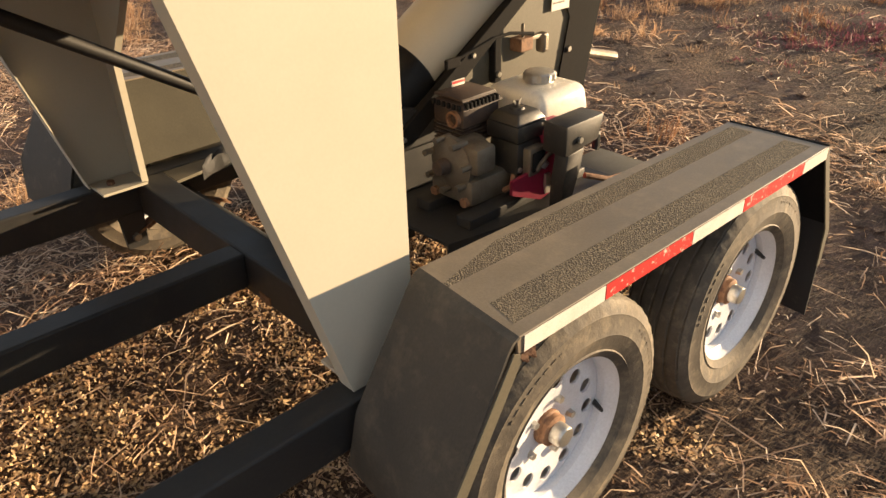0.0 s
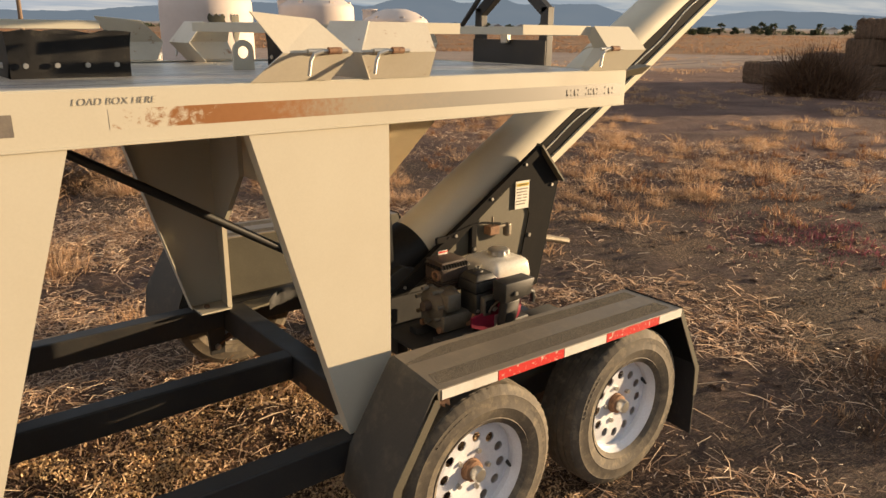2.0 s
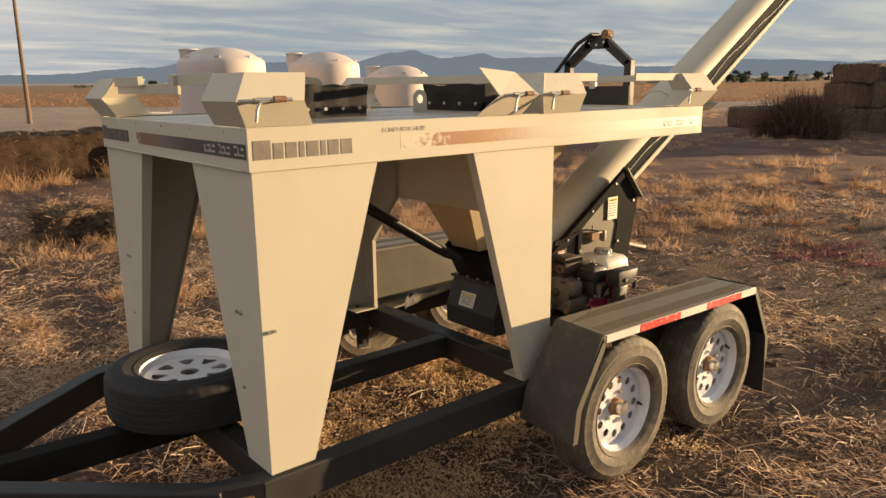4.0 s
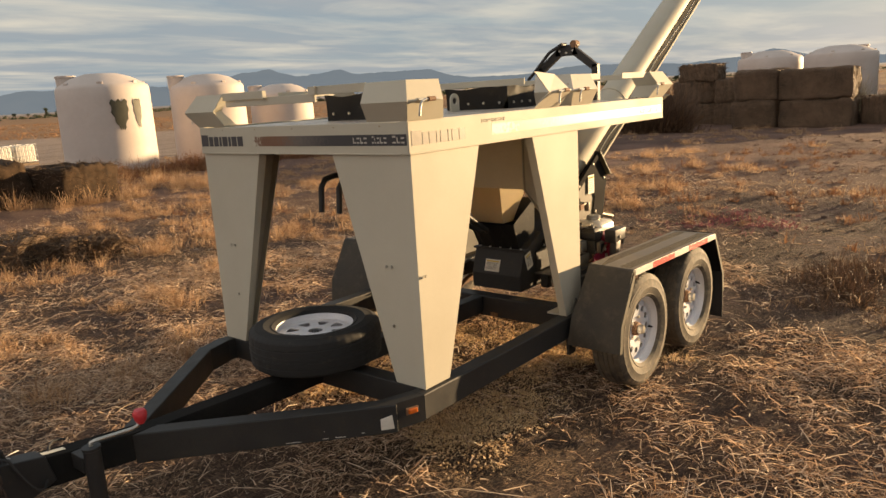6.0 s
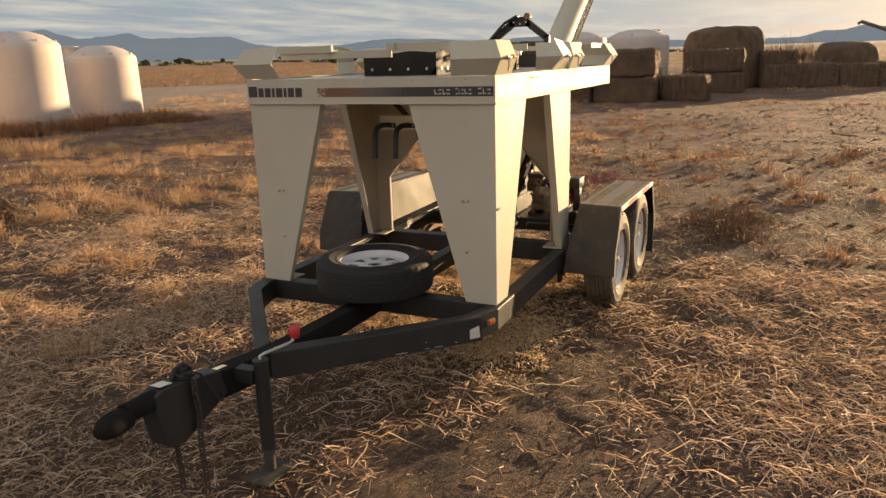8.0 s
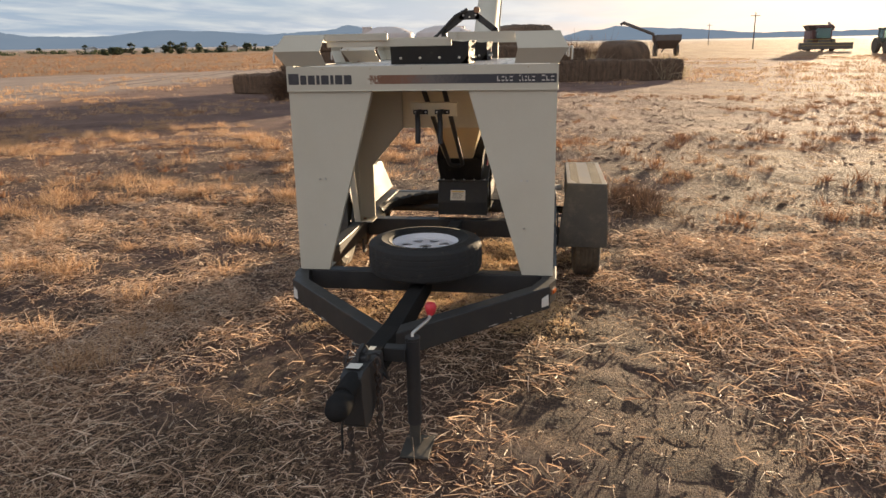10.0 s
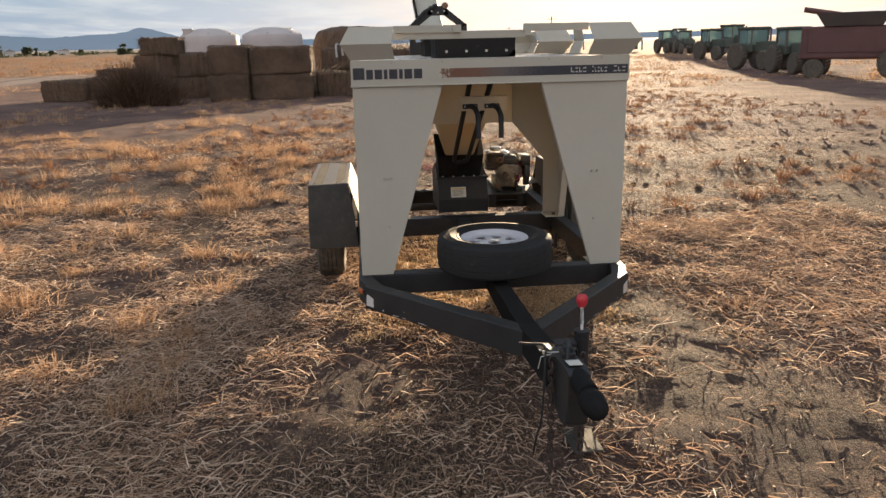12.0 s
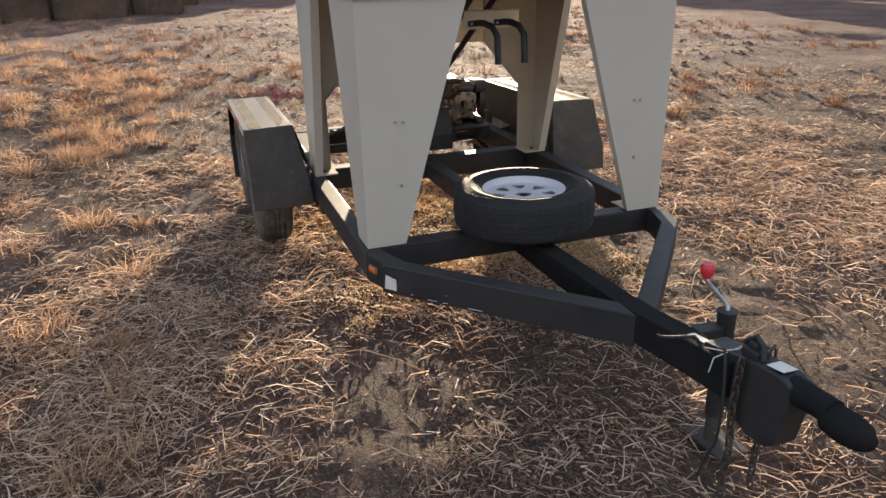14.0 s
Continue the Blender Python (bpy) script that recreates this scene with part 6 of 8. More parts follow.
def build_engine():
    e = new("engine")
    e.parent = trailer
    e.matrix_parent_inverse = trailer.matrix_basis.inverted()
    tagged(e, "small dusty petrol engine with cream tank and red cowl")

    def put(name, mat, label="", ang=35):
        return smooth(part(name, put.bm, mat, e, label), ang)

    def fresh():
        put.bm = bmesh.new()
        return put.bm
    # platform and cradle
    prism(fresh(), [(1.90, -0.62, 0.588), (2.62, -0.76, 0.588), (2.62, -0.27, 0.588), (1.90, -0.27, 0.588)], (0, 0, 0.010)); put("platform", M_FRAME, "black engine platform")
    prism(fresh(), [(1.90, -0.62, 0.588), (2.62, -0.76, 0.588), (2.62, -0.76, 0.520), (1.90, -0.62, 0.520)], (0, 0.006, 0)); put("platform_lip", M_FRAME)
    box(fresh(), 2.56, 2.86, -0.90, -0.45, 0.560, 0.568, 0.002); put("side_shelf", M_GUARD, "dusty shelf plate")
    for y in (-0.40, -0.58):
        box(fresh(), 2.00, 2.55, y - 0.03, y + 0.03, 0.598, 0.632, 0.004); put("cradle_rail", M_FRAME)
    prism(fresh(), [(1.94, -0.27, 0.50), (2.30, -0.27, 0.50), (2.30, -0.27, 0.74), (1.94, -0.27, 0.74)], (0, 0.006, 0)); put("back_panel", M_FRAME)
    for y in (-0.33, -0.60):
        box(fresh(), 2.50, 2.56, y - 0.03, y + 0.03, 0.4875, 0.588, 0.003); put("platform_post", M_FRAME)
        box(fresh(), 1.94, 2.00, y - 0.03, y + 0.03, 0.4865, 0.588, 0.003); put("platform_post", M_FRAME)
    # crankcase: round side cover with bosses, sump below
    b = fresh()
    lathe(b, [(0.0, 2.046), (0.040, 2.048), (0.066, 2.058), (0.084, 2.062), (0.084, 2.082), (0.066, 2.090), (0.066, 2.18), (0.0, 2.18)], (0, -0.465, 0.752), 'x', 24)
    put("crankcase", M_CAST, "dull cast aluminium crankcase")
    box(fresh(), 2.062, 2.30, -0.555, -0.375, 0.632, 0.715, 0.012); put("sump", M_CAST)
    b = fresh()
    box(b, 2.066, 2.15, -0.575, -0.485, 0.735, 0.822, 0.014); put("gear_cover", M_CAST)
    for k in range(7):
        a = k * 0.898 + 0.3
        b = fresh()
        sweep(b, [(2.026, -0.465 + 0.080 * math.cos(a), 0.752 + 0.080 * math.sin(a)), (2.09, -0.465 + 0.080 * math.cos(a), 0.752 + 0.080 * math.sin(a))], 0.010, 8)
        put("cover_boss", M_CAST)
    b = fresh()
    lathe(b, [(0.0, 2.005), (0.022, 2.007), (0.026, 2.041)], (0, -0.465, 0.752), 'x', 16); put("shaft_boss", M_MUFFLER)
    for x, y, z in ((2.072, -0.53, 0.645), (2.072, -0.40, 0.645)):
        b = fresh()
        sweep(b, [(x - 0.022, y, z), (x + 0.01, y, z)], 0.016, 8); put("drain_plug", M_RUST)
    # cylinder and its cooling fins
    box(fresh(), 2.15, 2.28, -0.43, -0.31, 0.79, 0.86, 0.004); put("cylinder", M_CAST)
    for q in range(5):
        box(fresh(), 2.14, 2.275, -0.445, -0.31, 0.776 + q * 0.013, 0.782 + q * 0.013, 0.002); put("cylinder_fin", M_MUFFLER)
    # muffler in a slotted guard, outlet facing forward
    b = fresh()
    box(b, 2.122, 2.285, -0.462, -0.325, 0.838, 0.918, 0.016); put("muffler", M_MUFFLER, "rusty muffler in a slotted guard")
    prism(fresh(), [(2.118, -0.468, 0.900), (2.290, -0.468, 0.900), (2.276, -0.448, 0.926), (2.134, -0.448, 0.926)], (0, 0.002, 0)); put("guard_front", M_MUFFLER)
    box(fresh(), 2.130, 2.280, -0.447, -0.325, 0.922, 0.930, 0.003); put("guard_top", M_MUFFLER)
    for q in range(9):
        box(fresh(), 2.132 + q * 0.0165, 2.139 + q * 0.0165, -0.4695, -0.452, 0.903, 0.922, 0.001); put("guard_slot", M_MATTE)
    for q in range(6):
        box(fresh(), 2.114, 2.122, -0.452 + q * 0.022, -0.441 + q * 0.022, 0.898, 0.914, 0.001); put("guard_slot", M_MATTE)
    b = fresh()
    lathe(b, [(0.026, 2.126), (0.026, 2.108), (0.019, 2.108), (0.019, 2.124), (0.0, 2.124)], (0, -0.425, 0.868), 'x', 16, cap=False); put("exhaust_outlet", M_RUST)
    box(fresh(), 2.20, 2.255, -0.335, -0.331, 0.925, 0.948, 0.001); put("label", M_LABEL)
    box(fresh(), 2.20, 2.255, -0.3365, -0.335, 0.938, 0.946); put("label_band", M_REDTAPE)
    # fuel tank
    b = fresh()
    prism(b, [(2.34, -0.585, 0.800), (2.60, -0.585, 0.800), (2.60, -0.315, 0.800), (2.34, -0.315, 0.800)], (0, 0, 0.110))
    for v in b.verts:
        if v.co.z > 0.85:
            v.co.x += (2.47 - v.co.x) * 0.10
            v.co.y += (-0.45 - v.co.y) * 0.12
    bmesh.ops.bevel(b, geom=b.edges[:], offset=0.034, segments=4, affect='EDGES', profile=0.5)
    put("fuel_tank", M_FUEL, "cream fuel tank", 60)
    b = fresh()
    prof = [(0.046, 0.905), (0.046, 0.916), (0.052, 0.918), (0.052, 0.938), (0.047, 0.943), (0.020, 0.946), (0.0, 0.946)]
    lathe(b, prof, (2.485, -0.45, 0), 'z', 24)
    for v in b.verts:
        if 0.917 < v.co.z < 0.939:
            a = math.atan2(v.co.y + 0.45, v.co.x - 2.485)
            k = 1 + 0.05 * (1 if int(a * 12 / math.pi) % 2 else -1)
            v.co.x, v.co.y = 2.485 + (v.co.x - 2.485) * k, -0.45 + (v.co.y + 0.45) * k
    put("fuel_cap", M_ZINC, "ribbed metal fuel cap", 25)
    # air cleaner: bowl, tapered lid, wing nut
    box(fresh(), 2.212, 2.332, -0.602, -0.482, 0.700, 0.806, 0.012); put("carburettor_cover", M_PLASTIC)
    b = fresh()
    prism(b, [(2.205, -0.608, 0.808), (2.338, -0.608, 0.808), (2.338, -0.476, 0.808), (2.205, -0.476, 0.808)], (0, 0, 0.052))
    rounded(b, 0.008)
    put("air_cleaner", M_PLASTIC, "dusty black air cleaner")
    b = fresh()
    prism(b, [(2.205, -0.608, 0.861), (2.338, -0.608, 0.861), (2.338, -0.476, 0.861), (2.205, -0.476, 0.861)], (0, 0, 0.030))
    for v in b.verts:
        if v.co.z > 0.88:
            v.co.x += (2.272 - v.co.x) * 0.30
            v.co.y += (-0.542 - v.co.y) * 0.30
    rounded(b, 0.006)
    put("lid", M_PLASTIC)
    b = fresh()
    lathe(b, [(0.024, 0.889), (0.022, 0.898), (0.006, 0.901), (0.006, 0.915), (0.0, 0.916)], (2.272, -0.542, 0), 'z', 12)
    put("lid_boss", M_PLASTIC)
    for s in (-1, 1):
        prism(fresh(), [(2.272, -0.544, 0.905), (2.272 + s * 0.016, -0.544, 0.924), (2.272 + s * 0.020, -0.544, 0.918), (2.272 + s * 0.006, -0.544, 0.902)], (0, 0.004, 0)); put("wing", M_ZINC)
    bolt(e, (2.222, -0.602, 0.722), (0, -1, 0), 0.009, 0.006)
    # carburettor and linkage
    box(fresh(), 2.236, 2.310, -0.632, -0.600, 0.700, 0.790, 0.006); put("carburettor", M_CAST, "dull cast carburettor")
    box(fresh(), 2.244, 2.300, -0.637, -0.632, 0.716, 0.776, 0.004); put("carburettor_recess", M_MATTE)
    b = fresh()
    sweep(b, [(2.262, -0.640, 0.720), (2.266, -0.650, 0.745), (2.290, -0.652, 0.762), (2.322, -0.646, 0.764)], 0.007, 8); put("choke_lever", M_CAST)
    b = fresh()
    sweep(b, [(2.285, -0.64, 0.725), (2.292, -0.648, 0.742)], 0.012, 10); put("idle_screw", M_ZINC)
    b = fresh()
    sweep(b, [(2.222, -0.58, 0.70), (2.19, -0.60, 0.68), (2.19, -0.57, 0.655)], 0.009, 8); put("breather_pipe", M_RUST)
    # red fan cowl, skirt and recoil starter
    b = fresh()
    lathe(b, [(0.0, 2.318), (0.115, 2.318), (0.126, 2.332), (0.126, 2.40), (0.112, 2.438), (0.074, 2.452), (0.0, 2.456)], (0, -0.555, 0.722), 'x', 30)
    put("fan_cowl", M_REDCOWL, "dusty red fan cowl")
    b = fresh()
    prism(b, [(2.175, -0.618, 0.700), (2.34, -0.640, 0.735), (2.34, -0.655, 0.640), (2.27, -0.650, 0.622), (2.175, -0.618, 0.655)], (0, 0.012, 0))
    put("cowl_skirt", M_REDCOWL)
    for q in range(4):
        box(fresh(), 2.335 + q * 0.018, 2.343 + q * 0.018, -0.688, -0.672, 0.690 + 0.004 * q, 0.80, 0.001); put("cowl_louvre", M_MATTE)
    for q in range(20):
        a = q * 0.314
        b = fresh()
        c, s = math.cos(a), math.sin(a)
        prism(b, [(2.438, -0.555 + 0.080 * c - 0.005 * s, 0.722 + 0.080 * s + 0.005 * c), (2.438, -0.555 + 0.080 * c + 0.005 * s, 0.722 + 0.080 * s - 0.005 * c), (2.428, -0.555 + 0.108 * c + 0.005 * s, 0.722 + 0.108 * s - 0.005 * c), (2.428, -0.555 + 0.108 * c - 0.005 * s, 0.722 + 0.108 * s + 0.005 * c)], (0.016, 0, 0))
        put("cowl_vent", M_REDCOWL)
    prism(fresh(), [(2.292, -0.6415, 0.635), (2.312, -0.6435, 0.635), (2.312, -0.6435, 0.70), (2.292, -0.6415, 0.70)], (0, -0.010, 0)); put("cowl_label", M_ZINC)
    # black control box on its bent leg
    b = fresh()
    prism(b, [(2.262, -0.742, 0.788), (2.430, -0.735, 0.800), (2.452, -0.735, 0.878), (2.262, -0.742, 0.882)], (0, 0.088, 0))
    rounded(b, 0.006)
    put("control_box", M_PLASTIC, "dusty black control box")
    b = fresh()
    prism(b, [(2.275, -0.741, 0.790), (2.36, -0.738, 0.795), (2.345, -0.735, 0.72), (2.315, -0.728, 0.602), (2.275, -0.728, 0.602), (2.268, -0.738, 0.70)], (0, 0.05, 0))
    rounded(b, 0.005)
    put("control_leg", M_PLASTIC)
    bolt(e, (2.325, -0.742, 0.828), (0, -1, 0), 0.011, 0.008)
    b = fresh()
    sweep(b, [(2.455, -0.69, 0.80), (2.485, -0.69, 0.79), (2.495, -0.685, 0.755), (2.49, -0.685, 0.735)], 0.013, 8)
    put("starter_grip", M_RUBBER)
    b = fresh()
    sweep(b, [(2.48, -0.66, 0.64), (2.56, -0.70, 0.612), (2.64, -0.70, 0.602)], 0.010, 8)
    put("drain_hose", M_RUST)


build_engine()

# ---- the yard behind ----


def gz(x, y):
    return float(ground_z(np.array([x]), np.array([y]))[0])


def storage_tank(x, y, r, h, lid_at, patch=False):
    z = gz(x, y) - 0.05
    t = thing("storage_tank", "white polythene storage tank standing in dry weeds", "storage tank", (x, y, z), "white storage tanks")
    prof = [(r * 0.985, 0.0), (r, 0.06)]
    for k in range(1, 6):
        zz = h * k / 6
        prof += [(r * (1.0 - 0.008 * k / 6), zz - 0.12), (r * (0.9985 - 0.008 * k / 6), zz), (r * (1.0 - 0.008 * k / 6), zz + 0.12)]
    prof += [(r * 0.985, h - 0.08), (r * 0.955, h + 0.01), (r * 0.90, h + 0.06), (r * 0.62, h + 0.30), (r * 0.34, h + 0.42), (0.0, h + 0.44)]
    bm = bmesh.new()
    lathe(bm, prof, (x, y, z), 'z', 56)
    smooth(part("shell", bm, M_TANK, t), 50)
    bm = bmesh.new()
    a = lid_at
    lx, ly = x + 0.80 * r * math.cos(a), y + 0.80 * r * math.sin(a)
    lathe(bm, [(0.30, h - 0.1), (0.30, h + 0.34), (0.33, h + 0.35), (0.33, h + 0.40), (0.28, h + 0.42), (0.0, h + 0.43)], (lx, ly, z), 'z', 24)
    smooth(part("filler_neck", bm, M_TANK, t), 50)
    bm = bmesh.new()
    d = math.atan2(-y, -x) + 0.12
    c, s = math.cos(d), math.sin(d)
    p = Vector((x + r * c, y + r * s, z + 0.28))
    sweep(bm, [p - Vector((c, s, 0)) * 0.05, p + Vector((c, s, 0)) * 0.10, p + Vector((c, s, 0)) * 0.22], [0.13, 0.12, 0.09], 14)
    smooth(part("outlet_valve", bm, M_RUBBER, t, "black outlet valve"), 50)
    for k in range(6):
        b2 = bmesh.new()
        aa = lid_at + 1.0 + k * 0.9
        box(b2, -0.09, 0.09, -0.05, 0.05, -0.03, 0.06, 0.02, Matrix.Translation((x + 0.88 * r * math.cos(aa), y + 0.88 * r * math.sin(aa), z + h + 0.07)) @ pose(0, 0, 0, 0, 0, math.degrees(aa) + 90))
        part("lifting_lug", b2, M_TANK, t)
    if patch:
        for a0, a1, z0, z1 in ((-0.30, 0.06, 1.62, 2.55), (0.20, 0.40, 1.66, 2.55)):
            bm = bmesh.new()
            n = 10
            g = [[None] * (n + 1) for _ in range(n + 1)]
            for i in range(n + 1):
                for j in range(n + 1):
                    u, v = i / n, j / n
                    shrink = 0.30 + 0.70 * min(1.0, v * 1.7)
                    aa = d + a0 + (a1 - a0) * (0.5 + (u - 0.5) * shrink + 0.05 * math.sin(j * 1.9)) + 0.25
                    zz = z0 + (z1 - z0) * v + 0.05 * math.sin(i * 1.7)
                    g[i][j] = bm.verts.new((x + (r + 0.006) * math.cos(aa), y + (r + 0.006) * math.sin(aa), z + zz))
            for i in range(n):
                for j in range(n):
                    bm.faces.new((g[i][j], g[i + 1][j], g[i + 1][j + 1], g[i][j + 1]))
            smooth(part("painted_patch", bm, M_PATCH, t, "dark painted-over patch"), 60)
    return t


storage_tank(10.0, 22.0, 1.50, 3.05, 2.3, True)
storage_tank(14.65, 22.9, 1.43, 3.08, 2.75)
storage_tank(18.6, 23.3, 1.36, 2.64, 2.4)
storage_tank(45.8, 10.5, 1.85, 3.45, 2.3)
storage_tank(44.9, 6.45, 1.90, 3.40, -0.6)


def bale_mesh(L, W, H, seed, mat):
    """A big square bale: pressed flakes, sagging edges, shaggy skin."""
    rnd = random.Random(seed)
    bm = bmesh.new()
    nx, ny, nz = 22, 12, 12
    grid = {}

    def vert(i, j, k):
        key = (i, j, k)
        if key not in grid:
            u, v, w = i / nx * 2 - 1, j / ny * 2 - 1, k / nz * 2 - 1
            ex = 1 - 0.035 * (abs(v) ** 10 + abs(w) ** 10)
            ey = 1 - 0.035 * (abs(u) ** 10 + abs(w) ** 10)
            ez = 1 - 0.035 * (abs(u) ** 10 + abs(v) ** 10)
            p = Vector((u * L / 2 * ex, v * W / 2 * ey, (w * ez + 1) * H / 2))
            flake = 0.025 * math.sin(i * 1.9 + seed) + 0.02 * math.sin(i * 4.3 + seed * 2)
            n3 = noise.noise_vector(p * 1.7 + Vector((seed * 7.1, 0, 0))) * 0.08 + noise.noise_vector(p * 6.0 + Vector((seed * 3.3, 0, 0))) * 0.05
            p += n3
            if abs(v) > 0.99:
                p.y += math.copysign(flake, v)
            if w > 0.99:
                p.z += flake * 0.8
            grid[key] = bm.verts.new(p)
        return grid[key]
    for i in range(nx):
        for j in range(ny):
            for k in (0, nz):
                bm.faces.new([vert(i, j, k), vert(i + 1, j, k), vert(i + 1, j + 1, k), vert(i, j + 1, k)])
    for i in range(nx):
        for k in range(nz):
            for j in (0, ny):
                bm.faces.new([vert(i, j, k), vert(i + 1, j, k), vert(i + 1, j, k + 1), vert(i, j, k + 1)])
    for j in range(ny):
        for k in range(nz):
            for i in (0, nx):
                bm.faces.new([vert(i, j, k), vert(i, j + 1, k), vert(i, j + 1, k + 1), vert(i, j, k + 1)])
    return simple_mesh("hay", bm, mat, 180)


def fuzz_mesh(L, W, H, seed, n=1500):
    g = np.random.default_rng(seed)
    face = g.integers(0, 5, n)
    u, v = g.uniform(-0.5, 0.5, n), g.uniform(-0.5, 0.5, n)
    pos = np.zeros((n, 3)); az = np.zeros(n)
    for k in range(5):
        q = face == k
        if k == 0: pos[q] = np.stack([u[q] * L, v[q] * W, np.full(q.sum(), H)], 1); az[q] = g.uniform(0, 6.28, q.sum())
        if k in (1, 2): pos[q] = np.stack([u[q] * L, np.full(q.sum(), (k - 1.5) * W), (v[q] + 0.5) * H], 1); az[q] = (k - 1.5) * math.pi + g.normal(0, 0.9, q.sum())
        if k in (3, 4): pos[q] = np.stack([np.full(q.sum(), (k - 3.5) * L), u[q] * W, (v[q] + 0.5) * H], 1); az[q] = (0 if k == 4 else math.pi) + g.normal(0, 0.9, q.sum())
    return ribbons("loose_skin", pos, az, g.uniform(0.06, 0.20, n), g.uniform(0.006, 0.014, n), g.normal(0, 0.5, n), g.normal(0, 0.5, n), g.uniform(0, 3, n), M_BALEFUZZ)


_bales = {}


def hay_bale(x, y, level, yaw, L=2.2, W=1.15, H=1.15, label="weathered brown square hay bale in a stack", z=None, mat=None):
    key = (L, W, H, (len(_bales) % 3))
    if key not in _bales:
        s = len(_bales) + 1
        _bales[key] = (bale_mesh(L, W, H, s, mat or M_BALE), fuzz_mesh(L, W, H, s + 40))
    me, fz = _bales[key]
    z0 = (gz(x, y) - 0.08 if z is None else z) + level * (H - 0.02)
    m = Matrix.Translation((x, y, z0)) @ pose(0, 0, 0, 0, 0, yaw)
    b = hang("hay_bale", me, None, "", m)
    tagged(b, label, "hay bale", "stacked hay bales")
    tagged(hang("loose_skin", fz, b, "", m), "loose shaggy hay", kind="stuff")


def build_bales():
    # the pair of stacked columns nearest the trailer
    for lv in (0, 1):
        hay_bale(32.1, 4.58 + 0.05 * lv, lv, 2, 2.3, 2.75, 1.24)
        hay_bale(32.0, 6.93 - 0.06 * lv, lv, -2, 2.3, 1.80, 1.27)
    # the row running back to the left
    for i in range(3):
        for lv in (0, 1):
            hay_bale(35.6 + 0.2 * i, 6.75 + 2.25 * i, lv, 93 + 3 * i, 2.25, 1.5)
    hay_bale(35.8, 10.95, 0, 88, 2.0, 1.2, 0.85, "single weathered hay bale on top of the row", gz(35.8, 10.95) + 2.16)
    hay_bale(35.8, 13.55, 0, 86, 2.3, 1.3, 1.15, "low weathered hay bale at the end of the row")
    hay_bale(35.6, 15.75, 0, 84, 2.2, 1.3, 1.08, "low weathered hay bale at the end of the row")
    hay_bale(36.9, 13.6, 1.0, 82, 1.9, 1.2, 0.8, "tumbled hay bale behind the row")
    # loose ones among the brush
    hay_bale(32.7, 2.0, 0, 88, 2.05, 1.3, 1.2, "single square hay bale on the ground")
    for lv in (0, 1):
        hay_bale(42.2, 1.6, lv, 91, 3.2, 2.2, 1.26)
    # the long low row beyond, one bale on top of it
    for i in range(4):
        hay_bale(47.6 + 0.55 * i, -1.75 - 2.12 * i, 0, 104 - 2 * (i % 2), 2.25, 1.7, 1.46, "weathered brown square hay bale in a low row")
    hay_bale(48.0, -1.60, 0, 101, 2.08, 1.5, 0.86, "square hay bale on top of the low row", gz(47.6, -1.75) - 0.10 + 1.44)
    # broken bales on the near left
    hay_bale(2.6, 15.4, 0, 8, 3.6, 1.7, 1.15, "dark collapsed hay bale among dry grass", None, M_DARKBALE)
    hay_bale(5.4, 15.2, 0, 25, 1.9, 1.5, 0.95, "dark slumped hay bale shedding straw", None, M_DARKBALE)
    hay_bale(1.3, 7.35, 0, 15, 0.75, 0.6, 0.46, "small broken block of straw")
    hay_bale(2.0, 7.05, 0, -10, 0.8, 0.6, 0.36, "small broken block of straw")


build_bales()


def haystack(x, y, rx, ry, height, label):
    bm = bmesh.new()
    n, mm = 48, 14
    rows = []
    for j in range(mm + 1):
        v = j / mm
        row = []
        for i in range(n):
            a = 2 * math.pi * i / n
            h = height * math.sin(min(1, v * 1.02) * math.pi / 2) ** 0.62
            k = (1 - v ** 3.6) ** 0.5 if v < 1 else 0.0
            p = Vector((rx * k * math.cos(a), ry * k * math.sin(a), h))
            p += noise.noise_vector(p * 0.9) * 0.16 + noise.noise_vector(p * 3.0) * 0.07
            row.append(bm.verts.new(p + Vector((x, y, gz(x, y) - 0.15))))
        rows.append(row)
    for a, b in zip(rows, rows[1:]):
        for i in range(n):
            bm.faces.new((a[i], a[(i + 1) % n], b[(i + 1) % n], b[i]))
    bmesh.ops.remove_doubles(bm, verts=bm.verts, dist=1e-5)
    ob = smooth(part("haystack", bm, M_BALE), 180)
    tagged(ob, label, "haystack", "haystacks")


haystack(48.6, 1.6, 1.9, 2.5, 3.95, "tall rounded dark brown haystack")
haystack(51.6, -5.6, 1.7, 1.85, 2.78, "lower flat-topped dark brown haystack")


